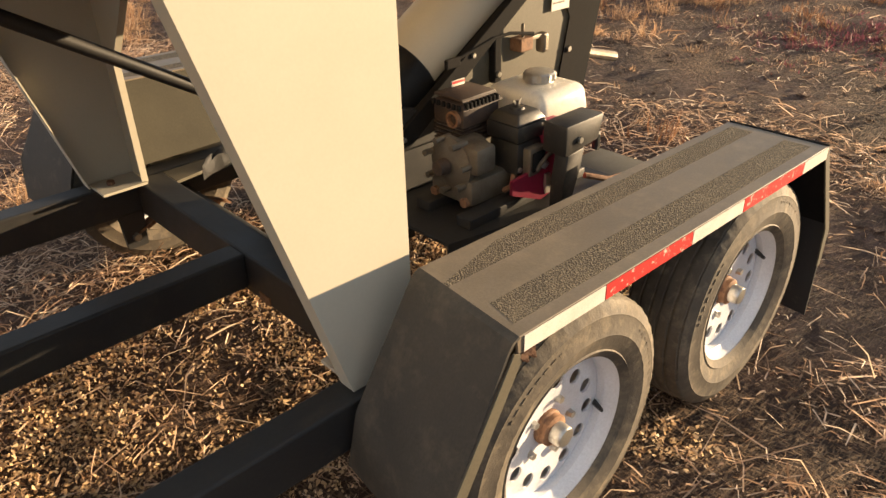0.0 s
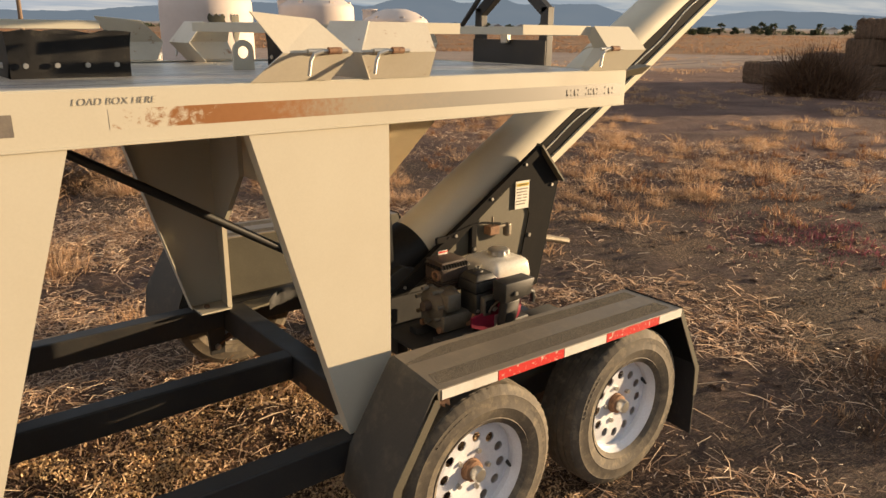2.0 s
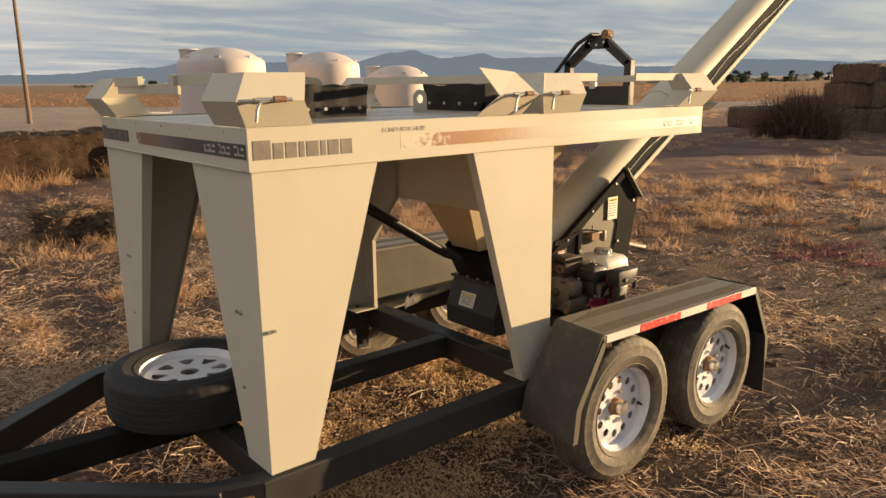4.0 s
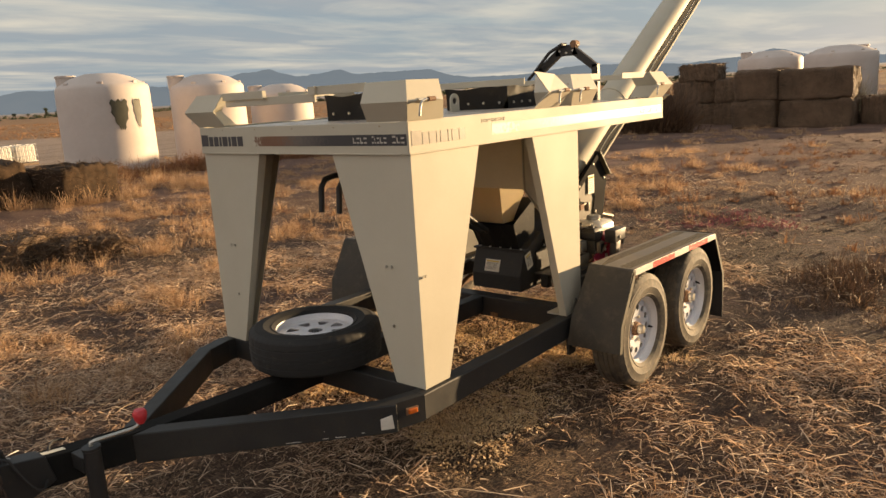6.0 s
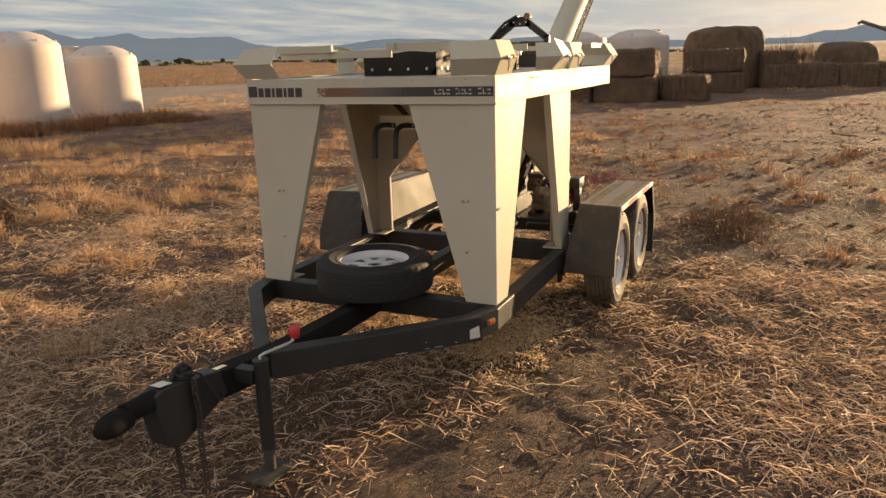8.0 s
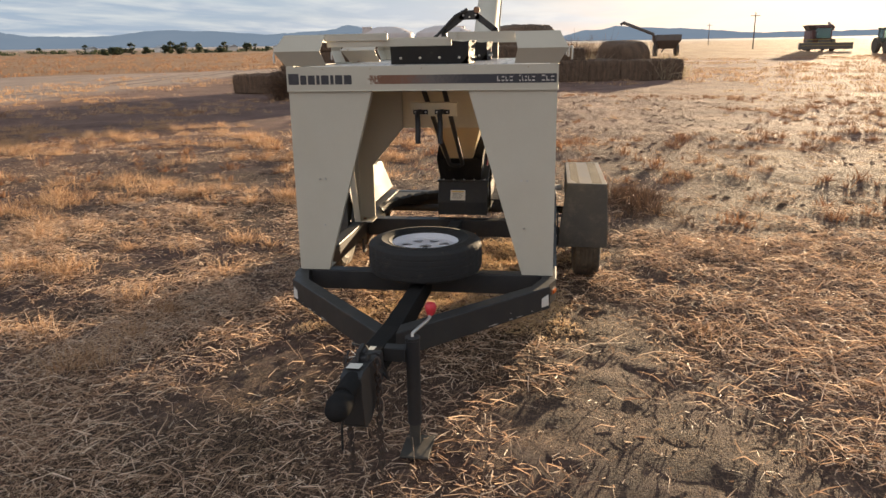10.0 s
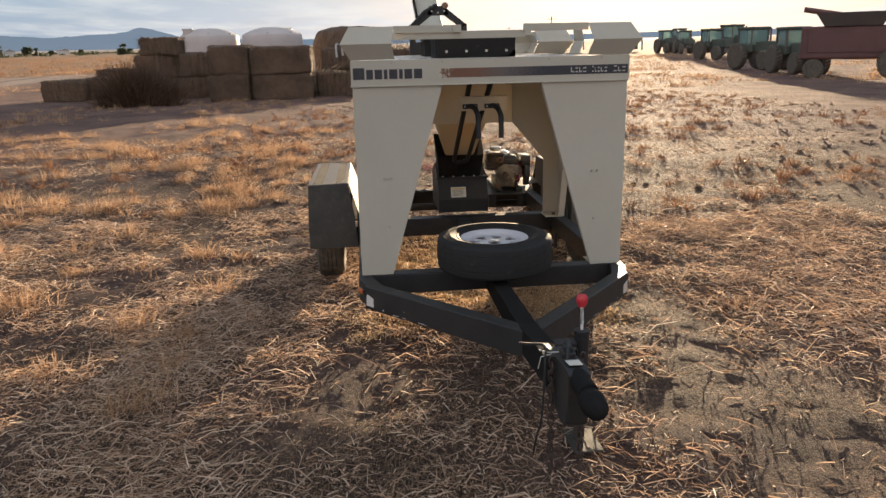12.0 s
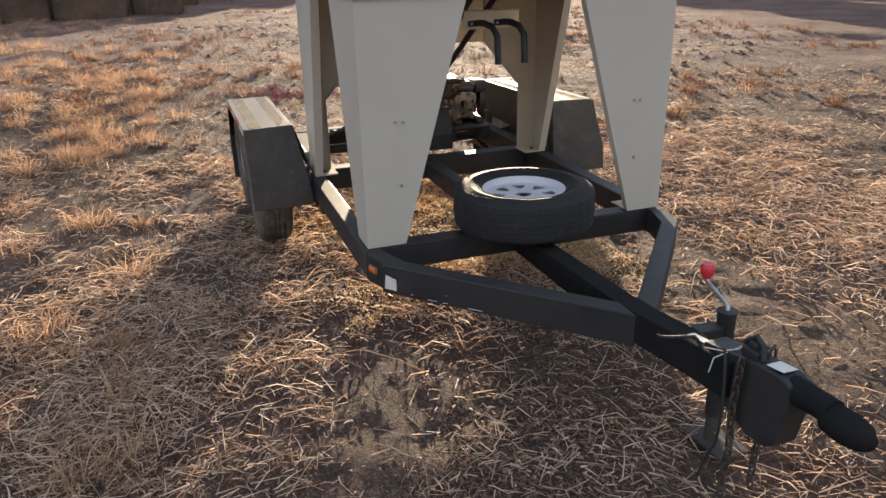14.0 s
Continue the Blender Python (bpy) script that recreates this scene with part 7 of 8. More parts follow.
def ibc_tote(x, y, yaw):
    z = gz(x, y)
    t = thing("ibc_tote", "white plastic tote in a wire cage on a pallet", "liquid tote", (x, y, z))
    m = Matrix.Translation((x, y, z)) @ pose(0, 0, 0, 0, 0, yaw)
    for off in (-0.65, 0.65):
        bm = bmesh.new()
        box(bm, off - 0.55, off + 0.55, -0.45, 0.45, 0.16, 1.02, 0.08, m)
        smooth(part("bottle", bm, M_WHITEWALL, t), 40)
        for k in range(7):
            for yy in (-0.49, 0.49):
                bm = bmesh.new()
                px = off - 0.57 + k * 0.19
                sweep(bm, [m @ Vector((px, yy, 0.13)), m @ Vector((px, yy, 1.06))], 0.018, 6)
                part("cage_bar", bm, M_CLOTH, t)
        for zz in (0.2, 0.48, 0.76, 1.05):
            bm = bmesh.new()
            sweep(bm, [m @ Vector(p) for p in ((off - 0.58, -0.5, zz), (off + 0.58, -0.5, zz), (off + 0.58, 0.5, zz), (off - 0.58, 0.5, zz))], 0.018, 6, closed=True)
            part("cage_ring", bm, M_CLOTH, t)
        bm = bmesh.new()
        box(bm, off - 0.6, off + 0.6, -0.5, 0.5, 0.0, 0.13, 0.01, m)
        part("pallet", bm, M_WOODPOLE, t)


ibc_tote(12.4, 37.5, 15)


# ---- far machines ----
def big_wheel(parent, x, y, z, r, w, yaw=0.0, mat=None):
    m = Matrix.Translation((x, y, z)) @ pose(0, 0, 0, 0, 0, yaw)
    bm = bmesh.new()
    lathe(bm, [(r * 0.55, -w / 2), (r * 0.92, -w / 2), (r, -w * 0.36), (r, w * 0.36), (r * 0.92, w / 2), (r * 0.55, w / 2)], (0, 0, 0), 'y', 44)
    # tread lugs: every other step of the outer band stands proud
    for v in bm.verts:
        a, q = math.atan2(v.co.z, v.co.x), math.hypot(v.co.x, v.co.z)
        if q > r * 0.97 and round(a / (2 * math.pi) * 44 + (11 if v.co.y > 0 else 0)) % 2:
            v.co.x, v.co.z = v.co.x * (1 + 0.05 / r), v.co.z * (1 + 0.05 / r)
    bmesh.ops.transform(bm, matrix=m, verts=bm.verts)
    t = part("wheel", bm, M_TYRE, parent)
    bm = bmesh.new()
    lathe(bm, [(0.0, -w * 0.22), (r * 0.2, -w * 0.25), (r * 0.5, -w * 0.30), (r * 0.57, -w * 0.46), (r * 0.57, w * 0.46), (r * 0.5, w * 0.3), (0.0, w * 0.2)], (0, 0, 0), 'y', 24)
    bmesh.ops.transform(bm, matrix=m, verts=bm.verts)
    part("wheel_rim", bm, mat or M_MACH_YEL, t)


def tractor(x, y, yaw, s=1.0, mat=None):
    z = gz(x, y)
    t = thing("tractor", "parked farm tractor with a glazed cab in the haze", "tractor", (x, y, z), "parked machinery")
    m = Matrix.Translation((x, y, z)) @ pose(0, 0, 0, 0, 0, yaw) @ Matrix.Scale(s, 4)
    mat = mat or M_MACH_GREEN

    def add(name, mt, *a, bev=0.03):
        bm = bmesh.new(); box(bm, *a, bev, m); part(name, bm, mt, t)
    add("hood", mat, 0.5, 2.9, -0.45, 0.45, 1.15, 1.95, bev=0.10)
    add("chassis", M_MACH_GREY, -0.8, 2.7, -0.35, 0.35, 0.7, 1.2)
    add("cab_base", mat, -1.1, 0.55, -0.75, 0.75, 1.2, 1.75, bev=0.06)
    add("cab_glass", M_GLASS, -0.95, 0.45, -0.68, 0.68, 1.75, 2.75, bev=0.05)
    add("cab_roof", mat, -1.1, 0.62, -0.82, 0.82, 2.75, 2.95, bev=0.07)
    for cx in (-0.98, 0.46):
        for cy in (-0.7, 0.7):
            add("cab_post", M_MACH_GREY, cx - 0.05, cx + 0.05, cy - 0.05, cy + 0.05, 1.72, 2.76, bev=0.01)
    add("exhaust", M_MACH_GREY, 1.1, 1.2, 0.30, 0.40, 1.9, 2.8, bev=0.01)
    sc = s
    for lx, ly, r, w in ((-0.7, 0.95, 0.9, 0.5), (-0.7, -0.95, 0.9, 0.5), (2.2, 0.9, 0.65, 0.4), (2.2, -0.9, 0.65, 0.4)):
        p = m @ Vector((lx, ly, r))
        big_wheel(t, p.x, p.y, p.z, r * sc, w * sc, yaw)


def combine(x, y, yaw, s=1.0):
    z = gz(x, y)
    t = thing("combine_harvester", "faded red combine harvester parked in the haze", "combine harvester", (x, y, z), "parked machinery")
    m = Matrix.Translation((x, y, z)) @ pose(0, 0, 0, 0, 0, yaw) @ Matrix.Scale(s, 4)

    def add(name, mt, *a, bev=0.05):
        bm = bmesh.new(); box(bm, *a, bev, m); part(name, bm, mt, t)
    add("body", M_MACH_RED, -3.0, 2.2, -1.4, 1.4, 1.1, 3.0, bev=0.12)
    add("side_panel", M_MACH_RED, -2.6, 1.6, -1.46, -1.40, 1.5, 2.7, bev=0.02)
    bm = bmesh.new()
    prism(bm, [m @ Vector(p) for p in ((-1.8, -1.5, 3.0), (1.2, -1.5, 3.0), (1.7, -1.9, 3.75), (-2.3, -1.9, 3.75))], m.to_3x3() @ Vector((0, 3.4, 0)))
    part("grain_bin", bm, M_MACH_GREY, t)
    add("cab", M_GLASS, 2.2, 3.5, -0.9, 0.9, 1.8, 3.3, bev=0.1)
    add("cab_roof", M_MACH_RED, 2.1, 3.7, -1.0, 1.0, 3.3, 3.55, bev=0.08)
    add("feeder_house", M_MACH_GREY, 3.2, 4.6, -0.7, 0.7, 0.7, 1.6)
    add("header", M_MACH_GREY, 4.5, 5.4, -3.6, 3.6, 0.25, 1.15, bev=0.06)
    bm = bmesh.new()
    for k in range(6):
        a = k * 1.047
        sweep(bm, [m @ Vector((5.5 + 0.5 * math.cos(a), -3.5, 1.2 + 0.5 * math.sin(a))), m @ Vector((5.5 + 0.5 * math.cos(a), 3.5, 1.2 + 0.5 * math.sin(a)))], 0.03 * s, 6)
    part("reel", bm, M_MACH_YEL, t)
    bm = bmesh.new()
    sweep(bm, [m @ Vector((0.8, 1.5, 2.9)), m @ Vector((0.6, 1.9, 3.4)), m @ Vector((-3.2, 2.0, 4.1))], 0.17 * s, 10)
    part("unloading_auger", bm, M_MACH_RED, t)
    for lx, ly, r, w in ((2.0, 1.6, 0.85, 0.6), (2.0, -1.6, 0.85, 0.6), (-2.2, 1.3, 0.55, 0.4), (-2.2, -1.3, 0.55, 0.4)):
        p = m @ Vector((lx, ly, r))
        big_wheel(t, p.x, p.y, p.z, r * s, w * s, yaw)


def grain_cart(x, y, yaw, s=1.0):
    z = gz(x, y)
    t = thing("grain_cart", "dark grain cart with a raised unloading auger", "grain cart", (x, y, z), "parked machinery")
    m = Matrix.Translation((x, y, z)) @ pose(0, 0, 0, 0, 0, yaw) @ Matrix.Scale(s, 4)
    bm = bmesh.new()
    A = [bm.verts.new(m @ Vector(p)) for p in ((-1.2, -0.8, 0.9), (1.2, -0.8, 0.9), (1.2, 0.8, 0.9), (-1.2, 0.8, 0.9))]
    B = [bm.verts.new(m @ Vector(p)) for p in ((-2.3, -1.5, 1.9), (2.3, -1.5, 1.9), (2.3, 1.5, 1.9), (-2.3, 1.5, 1.9))]
    C = [bm.verts.new(m @ Vector(p)) for p in ((-2.3, -1.5, 2.6), (2.3, -1.5, 2.6), (2.3, 1.5, 2.6), (-2.3, 1.5, 2.6))]
    bm.faces.new(A[::-1])
    for P, Q in ((A, B), (B, C)):
        for i in range(4):
            bm.faces.new((P[i], P[(i + 1) % 4], Q[(i + 1) % 4], Q[i]))
    bm.faces.new(C)
    part("bin", bm, M_MACH_GREY, t)
    bm = bmesh.new()
    sweep(bm, [m @ Vector((-1.6, 1.5, 1.4)), m @ Vector((-2.1, 1.9, 2.7)), m @ Vector((-2.3, 5.6, 4.1)), m @ Vector((-2.3, 5.9, 3.85))], 0.19 * s, 10)
    part("auger", bm, M_MACH_GREY, t)
    for ly in (-1.3, 1.3):
        p = m @ Vector((0, ly, 0.75))
        big_wheel(t, p.x, p.y, p.z, 0.75 * s, 0.5 * s, yaw, M_MACH_GREY)
    bm = bmesh.new()
    sweep(bm, [m @ Vector((2.0, 0, 0.9)), m @ Vector((4.0, 0, 0.45))], 0.09 * s, 8)
    part("drawbar", bm, M_MACH_GREY, t)


def disc_harrow(x, y, yaw):
    z = gz(x, y)
    t = thing("disc_harrow", "rusty disc harrow with gangs of steel discs", "disc harrow", (x, y, z), "parked machinery")
    m = Matrix.Translation((x, y, z)) @ pose(0, 0, 0, 0, 0, yaw)
    for yy in (-0.9, 0.9):
        bm = bmesh.new(); box(bm, -3.4, 3.4, yy - 0.08, yy + 0.08, 0.85, 1.0, 0.01, m); part("gang_beam", bm, M_MACH_RED, t)
        for k in range(15):
            bm = bmesh.new()
            lathe(bm, [(0.0, -0.02), (0.15, -0.03), (0.33, 0.03), (0.15, -0.01), (0.0, 0.0)], (0, 0, 0), 'x', 16)
            bmesh.ops.transform(bm, matrix=m @ Matrix.Translation((-3.2 + k * 0.457, yy, 0.32)) @ pose(0, 0, 0, 0, 0, 14 if yy > 0 else -14), verts=bm.verts)
            part("disc", bm, M_ZINC, t)
    for xx in (-2.0, 2.0):
        bm = bmesh.new(); box(bm, xx - 0.07, xx + 0.07, -0.9, 0.9, 1.0, 1.12, 0.01, m); part("frame_beam", bm, M_MACH_RED, t)
    bm = bmesh.new(); sweep(bm, [m @ Vector((-2.0, -0.8, 1.1)), m @ Vector((3.8, -0.9, 1.75))], 0.07, 8); part("folding_arm", bm, M_MACH_RED, t)


def roller_pack(x, y, yaw):
    z = gz(x, y)
    t = thing("ring_roller", "dark ring roller resting on the ground", "field roller", (x, y, z), "parked machinery")
    m = Matrix.Translation((x, y, z)) @ pose(0, 0, 0, 0, 0, yaw)
    for k in range(10):
        bm = bmesh.new()
        lathe(bm, [(0.1, -0.12), (0.38, -0.12), (0.46, 0.0), (0.38, 0.12), (0.1, 0.12)], (0, 0, 0), 'x', 20)
        bmesh.ops.transform(bm, matrix=m @ Matrix.Translation((-1.35 + k * 0.3, 0, 0.45)), verts=bm.verts)
        part("ring", bm, M_MACH_GREY, t)
    bm = bmesh.new(); box(bm, -1.6, 1.6, -0.12, 0.12, 0.95, 1.12, 0.02, m); part("beam", bm, M_MACH_GREY, t)


combine(38.4, -28.7, 235, 1.0)
roller_pack(41.5, -35.8, 60)
disc_harrow(41.0, -41.0, 62)
tractor(92.0, -48.0, 200, 1.35)
tractor(53.7, -30.5, 190, 1.1)
tractor(45.5, -28.9, 175, 1.05)
tractor(81.3, -40.1, 185, 1.2)
tractor(125.0, -52.4, 180, 1.3)
tractor(112.0, -50.0, 170, 1.2)
tractor(66.0, -62.0, 150, 1.3, M_MACH_YEL)
combine(150.0, -50.0, 175, 1.25)
tractor(165.0, -72.0, 185, 1.5)
tractor(160.0, -83.0, 195, 1.5, M_MACH_YEL)
grain_cart(125.0, -18.6, 0, 1.3)


def utility_pole(x, y, h):
    z = gz(x, y)
    t = thing("utility_pole", "thin wooden utility pole far off", "utility pole", (x, y, z), "utility poles")
    bm = bmesh.new()
    lathe(bm, [(0.17, -0.2), (0.10, h)], (x, y, z), 'z', 10)
    part("pole", bm, M_WOODPOLE, t)
    bm = bmesh.new()
    box(bm, x - 0.06, x + 0.06, y - 1.1, y + 1.1, z + h - 0.8, z + h - 0.66, 0.01)
    part("crossarm", bm, M_WOODPOLE, t)


utility_pole(190.0, -48.0, 8.5)
utility_pole(10.4, 55.9, 9.5)
utility_pole(320.0, -62.0, 8.5)


# ---- far trees and houses ----
def tree_master(seed, h, w):
    rnd = random.Random(seed)
    t = thing("tree", "dark bushy tree on the far edge of the fields", "tree", (0, 0, 0), "far trees")
    bm = bmesh.new()
    sweep(bm, [(0, 0, -0.3), (0.1, 0.05, h * 0.25), (0.0, 0.1, h * 0.5), (0.15, 0.0, h * 0.8)], [0.32, 0.26, 0.18, 0.05], 8)
    for k in range(6):
        a = rnd.uniform(0, 6.28)
        z0 = h * rnd.uniform(0.25, 0.55)
        sweep(bm, [(0, 0, z0), (w * 0.25 * math.cos(a), w * 0.25 * math.sin(a), z0 + h * 0.15), (w * 0.42 * math.cos(a), w * 0.42 * math.sin(a), z0 + h * 0.25)], [0.12, 0.08, 0.03], 6)
    part("trunk", bm, M_WOODPOLE, t)
    g = np.random.default_rng(seed)
    n = 900
    lob = g.integers(0, 9, n)
    cx = g.normal(0, w * 0.26, 9); cy = g.normal(0, w * 0.26, 9); cz = g.uniform(h * 0.20, h * 0.85, 9)
    cx[0] = cy[0] = 0; cz[0] = h * 0.85
    d = g.normal(0, 1, (n, 3)); d /= np.linalg.norm(d, axis=1)[:, None]
    rr = w * 0.21 * g.uniform(0.3, 1.25, n)
    pos = np.stack([cx[lob], cy[lob], cz[lob]], 1) + d * rr[:, None] * np.array([1, 1, 0.85])
    me = ribbons("crown", pos, g.uniform(0, 6.28, n), g.uniform(0.5, 1.1, n) * w / 6, g.uniform(0.35, 0.8, n) * w / 6, g.normal(0, 0.6, n), g.normal(0, 0.3, n), g.uniform(0, 3, n), M_LEAF)
    hang("crown", me, t)
    return t


def far_trees():
    rnd = random.Random(5)
    masters = [tree_master(1, 6.5, 6.0), tree_master(2, 8.5, 5.0), tree_master(3, 5.0, 6.5)]
    spots = []
    for a0, a1, n, d0, d1 in ((17, 27, 14, 330, 460), (26.5, 33, 18, 300, 380), (43, 52, 14, 380, 520), (56, 74, 16, 420, 620), (8, 17, 8, 420, 560), (33, 43, 5, 500, 650)):
        for k in range(n):
            a, d = radians(rnd.uniform(a0, a1)), rnd.uniform(d0, d1)
            spots.append((d * math.cos(a), d * math.sin(a)))
    first = [True] * 3
    for i, (x, y) in enumerate(spots):
        s = rnd.uniform(0.28, 0.68)
        m = Matrix.Translation((x, y, gz(x, y))) @ pose(0, 0, 0, 0, 0, rnd.uniform(0, 360)) @ Matrix.Scale(s, 4)
        k = i % 3
        if first[k]:
            masters[k].matrix_basis = m
            first[k] = False
        else:
            c = copy_thing(masters[k], m)
            c.matrix_basis = m


far_trees()


def farm_house(x, y, yaw, L, W, H):
    z = gz(x, y)
    t = thing("farm_house", "small pale farm building far across the fields", "farm building", (x, y, z), "far farm buildings")
    m = Matrix.Translation((x, y, z)) @ pose(0, 0, 0, 0, 0, yaw)
    bm = bmesh.new(); box(bm, -L / 2, L / 2, -W / 2, W / 2, -0.5, H, 0.0, m); part("wall", bm, M_WHITEWALL, t)
    bm = bmesh.new()
    prism(bm, [m @ Vector(p) for p in ((-L / 2 - 0.4, -W / 2 - 0.4, H), (-L / 2 - 0.4, W / 2 + 0.4, H), (-L / 2 - 0.4, 0, H + W * 0.28))], m.to_3x3() @ Vector((L + 0.8, 0, 0)))
    part("roof", bm, M_ROOF, t)
    for k in range(3):
        bm = bmesh.new(); xx = -L / 2 + (k + 0.5) * L / 3
        box(bm, xx - 0.5, xx + 0.5, -W / 2 - 0.05, -W / 2 + 0.02, 0.9, 2.0, 0.0, m); part("window", bm, M_MACH_GREY, t)


for _a, _d, _L in ((29.0, 340, 14), (24.2, 360, 18), (20.8, 420, 12), (47.2, 360, 20), (45.4, 380, 12), (61.5, 480, 22), (66.0, 520, 14), (33.5, 430, 16)):
    farm_house(_d * 1.25 * math.cos(radians(_a)), _d * 1.25 * math.sin(radians(_a)), 20 + _a, _L * 0.55, 4.5, 2.3)

# ---- straw, grass and weeds ----
rng = np.random.default_rng(7)


def stuff(name, me, label, category):
    return tagged(new(name, me), label, category, kind="stuff")


def litter(name, n, x0, x1, y0, y1, lmin, lmax, w, thr, seed, tilt=0.16, lift=0.012, inside=1.0, outside=1.0, curl=0.42, mat=M_STRAW):
    """Loose chopped straw lying on the dirt, thick in drifts and thin between."""
    x, y = rng.uniform(x0, x1, n), rng.uniform(y0, y1, n)
    dens = fbm(x, y, 0.9, seed) * 0.6 + fbm(x, y, 3.5, seed + 5) * 0.4
    keep = rng.uniform(0, 1, n) < np.clip((dens - thr + 0.03) * 4.0, 0.05, 1.0)
    # the cover thins out raggedly at its borders
    rim = np.minimum(np.minimum(x - x0, x1 - x), np.minimum(y - y0, y1 - y)) + (fbm(x, y, 0.8, 83) - 0.6) * 2.0
    keep &= rng.uniform(0, 1, n) < np.clip(rim / 1.1, 0.0, 1.0)
    # under the frame the ground is swept to short chips; long stalks lie outside it
    edge = np.minimum(np.minimum(x - 0.45, 3.0 - x), np.minimum(0.55 - y, 0.90 + y)) + (fbm(x, y, 1.6, 71) - 0.5) * 1.2
    under = np.clip(edge / 0.35 + 0.5, 0, 1)
    thin = 1.0 - 0.45 * np.clip((0.1 - x) / 0.6, 0, 1) * np.clip((y + 2.2) / 0.8, 0, 1) * np.clip((1.6 - y) / 0.8, 0, 1)
    thin *= 1.0 - 0.55 * np.clip((x - 3.0) / 0.8, 0, 1) * np.clip((0.8 - y) / 1.0, 0, 1)
    keep &= (rng.uniform(0, 1, n) < (inside * under + outside * (1 - under)) * thin)
    x, y, dens = x[keep], y[keep], dens[keep]
    k = len(x)
    z = ground_z(x, y) + rng.uniform(0.0, 1.0, k) ** 2 * (lift + 0.05 * np.clip(dens - thr, 0, 0.3))
    az = rng.uniform(0, 2 * np.pi, k)
    L = rng.uniform(0, 1, k) ** 1.7 * (lmax - lmin) + lmin
    return ribbons(name, np.stack([x, y, z], 1), az, L, rng.uniform(0.6, 1.3, k) * w, rng.normal(0.02, tilt, k), rng.normal(0, curl, k), rng.uniform(-1.57, 1.57, k), mat)


stuff("straw_chips", litter("straw_chips", 260000, -6.0, 5.4, -4.4, 5.4, 0.010, 0.045, 0.0068, 0.39, 2, 0.42, 0.018, 0.22, 0.55), "short chopped straw chips strewn over dark soil", "straw")
stuff("straw_chips", litter("straw_chips", 600000, -1.6, 4.4, -2.4, 2.4, 0.008, 0.020, 0.0100, 0.35, 3, 0.75, 0.016, 1.0, 0.0, mat=M_CHAFF), "crumbled straw chips on dark soil under the frame", "straw")
stuff("straw_litter", litter("straw_litter", 300000, -6.2, 5.6, -4.8, 5.8, 0.035, 0.17, 0.0050, 0.42, 2, 0.32, 0.030, 0.20, 1.0, 0.8), "loose golden chopped straw scattered on dirt", "straw")
stuff("straw_litter", litter("straw_litter", 175000, -7.2, 14.0, -9.0, 13.0, 0.03, 0.14, 0.0055, 0.45, 2, 0.36, 0.022, 0.06, 1.0, 0.7), "loose golden chopped straw scattered on dirt", "straw")


def clumps(name, cx, cy, blades, hmin, hmax, spread, w, mat, lean=0.55, up=1.0):
    n = len(cx)
    cnt = rng.integers(int(blades * 0.5), int(blades * 1.5), n)
    size = rng.uniform(0.6, 1.4, n)
    idx = np.repeat(np.arange(n), cnt)
    k = len(idx)
    r = np.abs(rng.normal(0, 1, k)) * spread * size[idx]
    a = rng.uniform(0, 2 * np.pi, k)
    x, y = cx[idx] + r * np.cos(a), cy[idx] + r * np.sin(a)
    z = ground_z(x, y) - 0.01
    L = rng.uniform(hmin, hmax, k) * size[idx] * np.clip(1.25 - r / (spread * size[idx] * 3.0), 0.35, 1.2)
    tilt = np.clip(np.pi / 2 * up - np.abs(rng.normal(0, lean, k)), 0.05, 1.57)
    az = a + rng.normal(0, 0.9, k)
    return ribbons(name, np.stack([x, y, z], 1), az, L, rng.uniform(0.6, 1.4, k) * w, tilt, rng.normal(0, 0.35, k), rng.uniform(0, 3.1, k), mat)


def scatter(n, x0, x1, y0, y1, thr, scale, seed, clear=1.6):
    x, y = rng.uniform(x0, x1, n), rng.uniform(y0, y1, n)
    keep = (fbm(x, y, scale, seed) > thr) & ~((x > -2.6) & (x < 3.6) & (np.abs(y) < clear))
    keep &= np.hypot(x + 3, y + 1.5) > 1.0
    return x[keep], y[keep]


_x, _y = scatter(900, -4.5, 15, 1.9, 14, 0.52, 0.7, 41, 1.6)
stuff("dry_tufts", clumps("dry_tufts", _x, _y, 150, 0.05, 0.20, 0.13, 0.0042, M_GRASS, 1.1), "low dry golden grass tufts", "dry grass")
_x, _y = scatter(420, -4.0, 12, -7, 1.9, 0.52, 0.5, 44, 1.7)
stuff("dry_tufts", clumps("dry_tufts", _x, _y, 60, 0.03, 0.085, 0.15, 0.0042, M_GRASS, 1.35), "flattened dry grass tufts", "dry grass")
_x, _y = scatter(2200, 4, 34, 1.5, 30, 0.52, 0.5, 43)
stuff("dry_tufts", clumps("dry_tufts", _x, _y, 60, 0.05, 0.19, 0.13, 0.008, M_GRASS, 1.05), "low dry golden grass tufts", "dry grass")
_x, _y = scatter(260, 4, 34, -14, 1.5, 0.50, 0.5, 45)
stuff("dry_tufts", clumps("dry_tufts", _x, _y, 40, 0.03, 0.12, 0.12, 0.008, M_GRASS, 1.2), "sparse flattened grass tufts on bare dirt", "dry grass")
_x, _y = scatter(1300, 3.5, 30, -14, 12, 0.50, 0.2, 47)
_k = np.hypot(_x - 4.9, _y + 1.75) > 1.4
_x, _y = _x[_k], _y[_k]
stuff("rusty_weeds", clumps("rusty_weeds", _x, _y, 34, 0.05, 0.15, 0.10, 0.009, M_WEED, 0.6), "small rusty dry weeds on bare dirt", "weeds")
_x, _y = scatter(3200, 30, 110, -60, 40, 0.46, 0.08, 53)
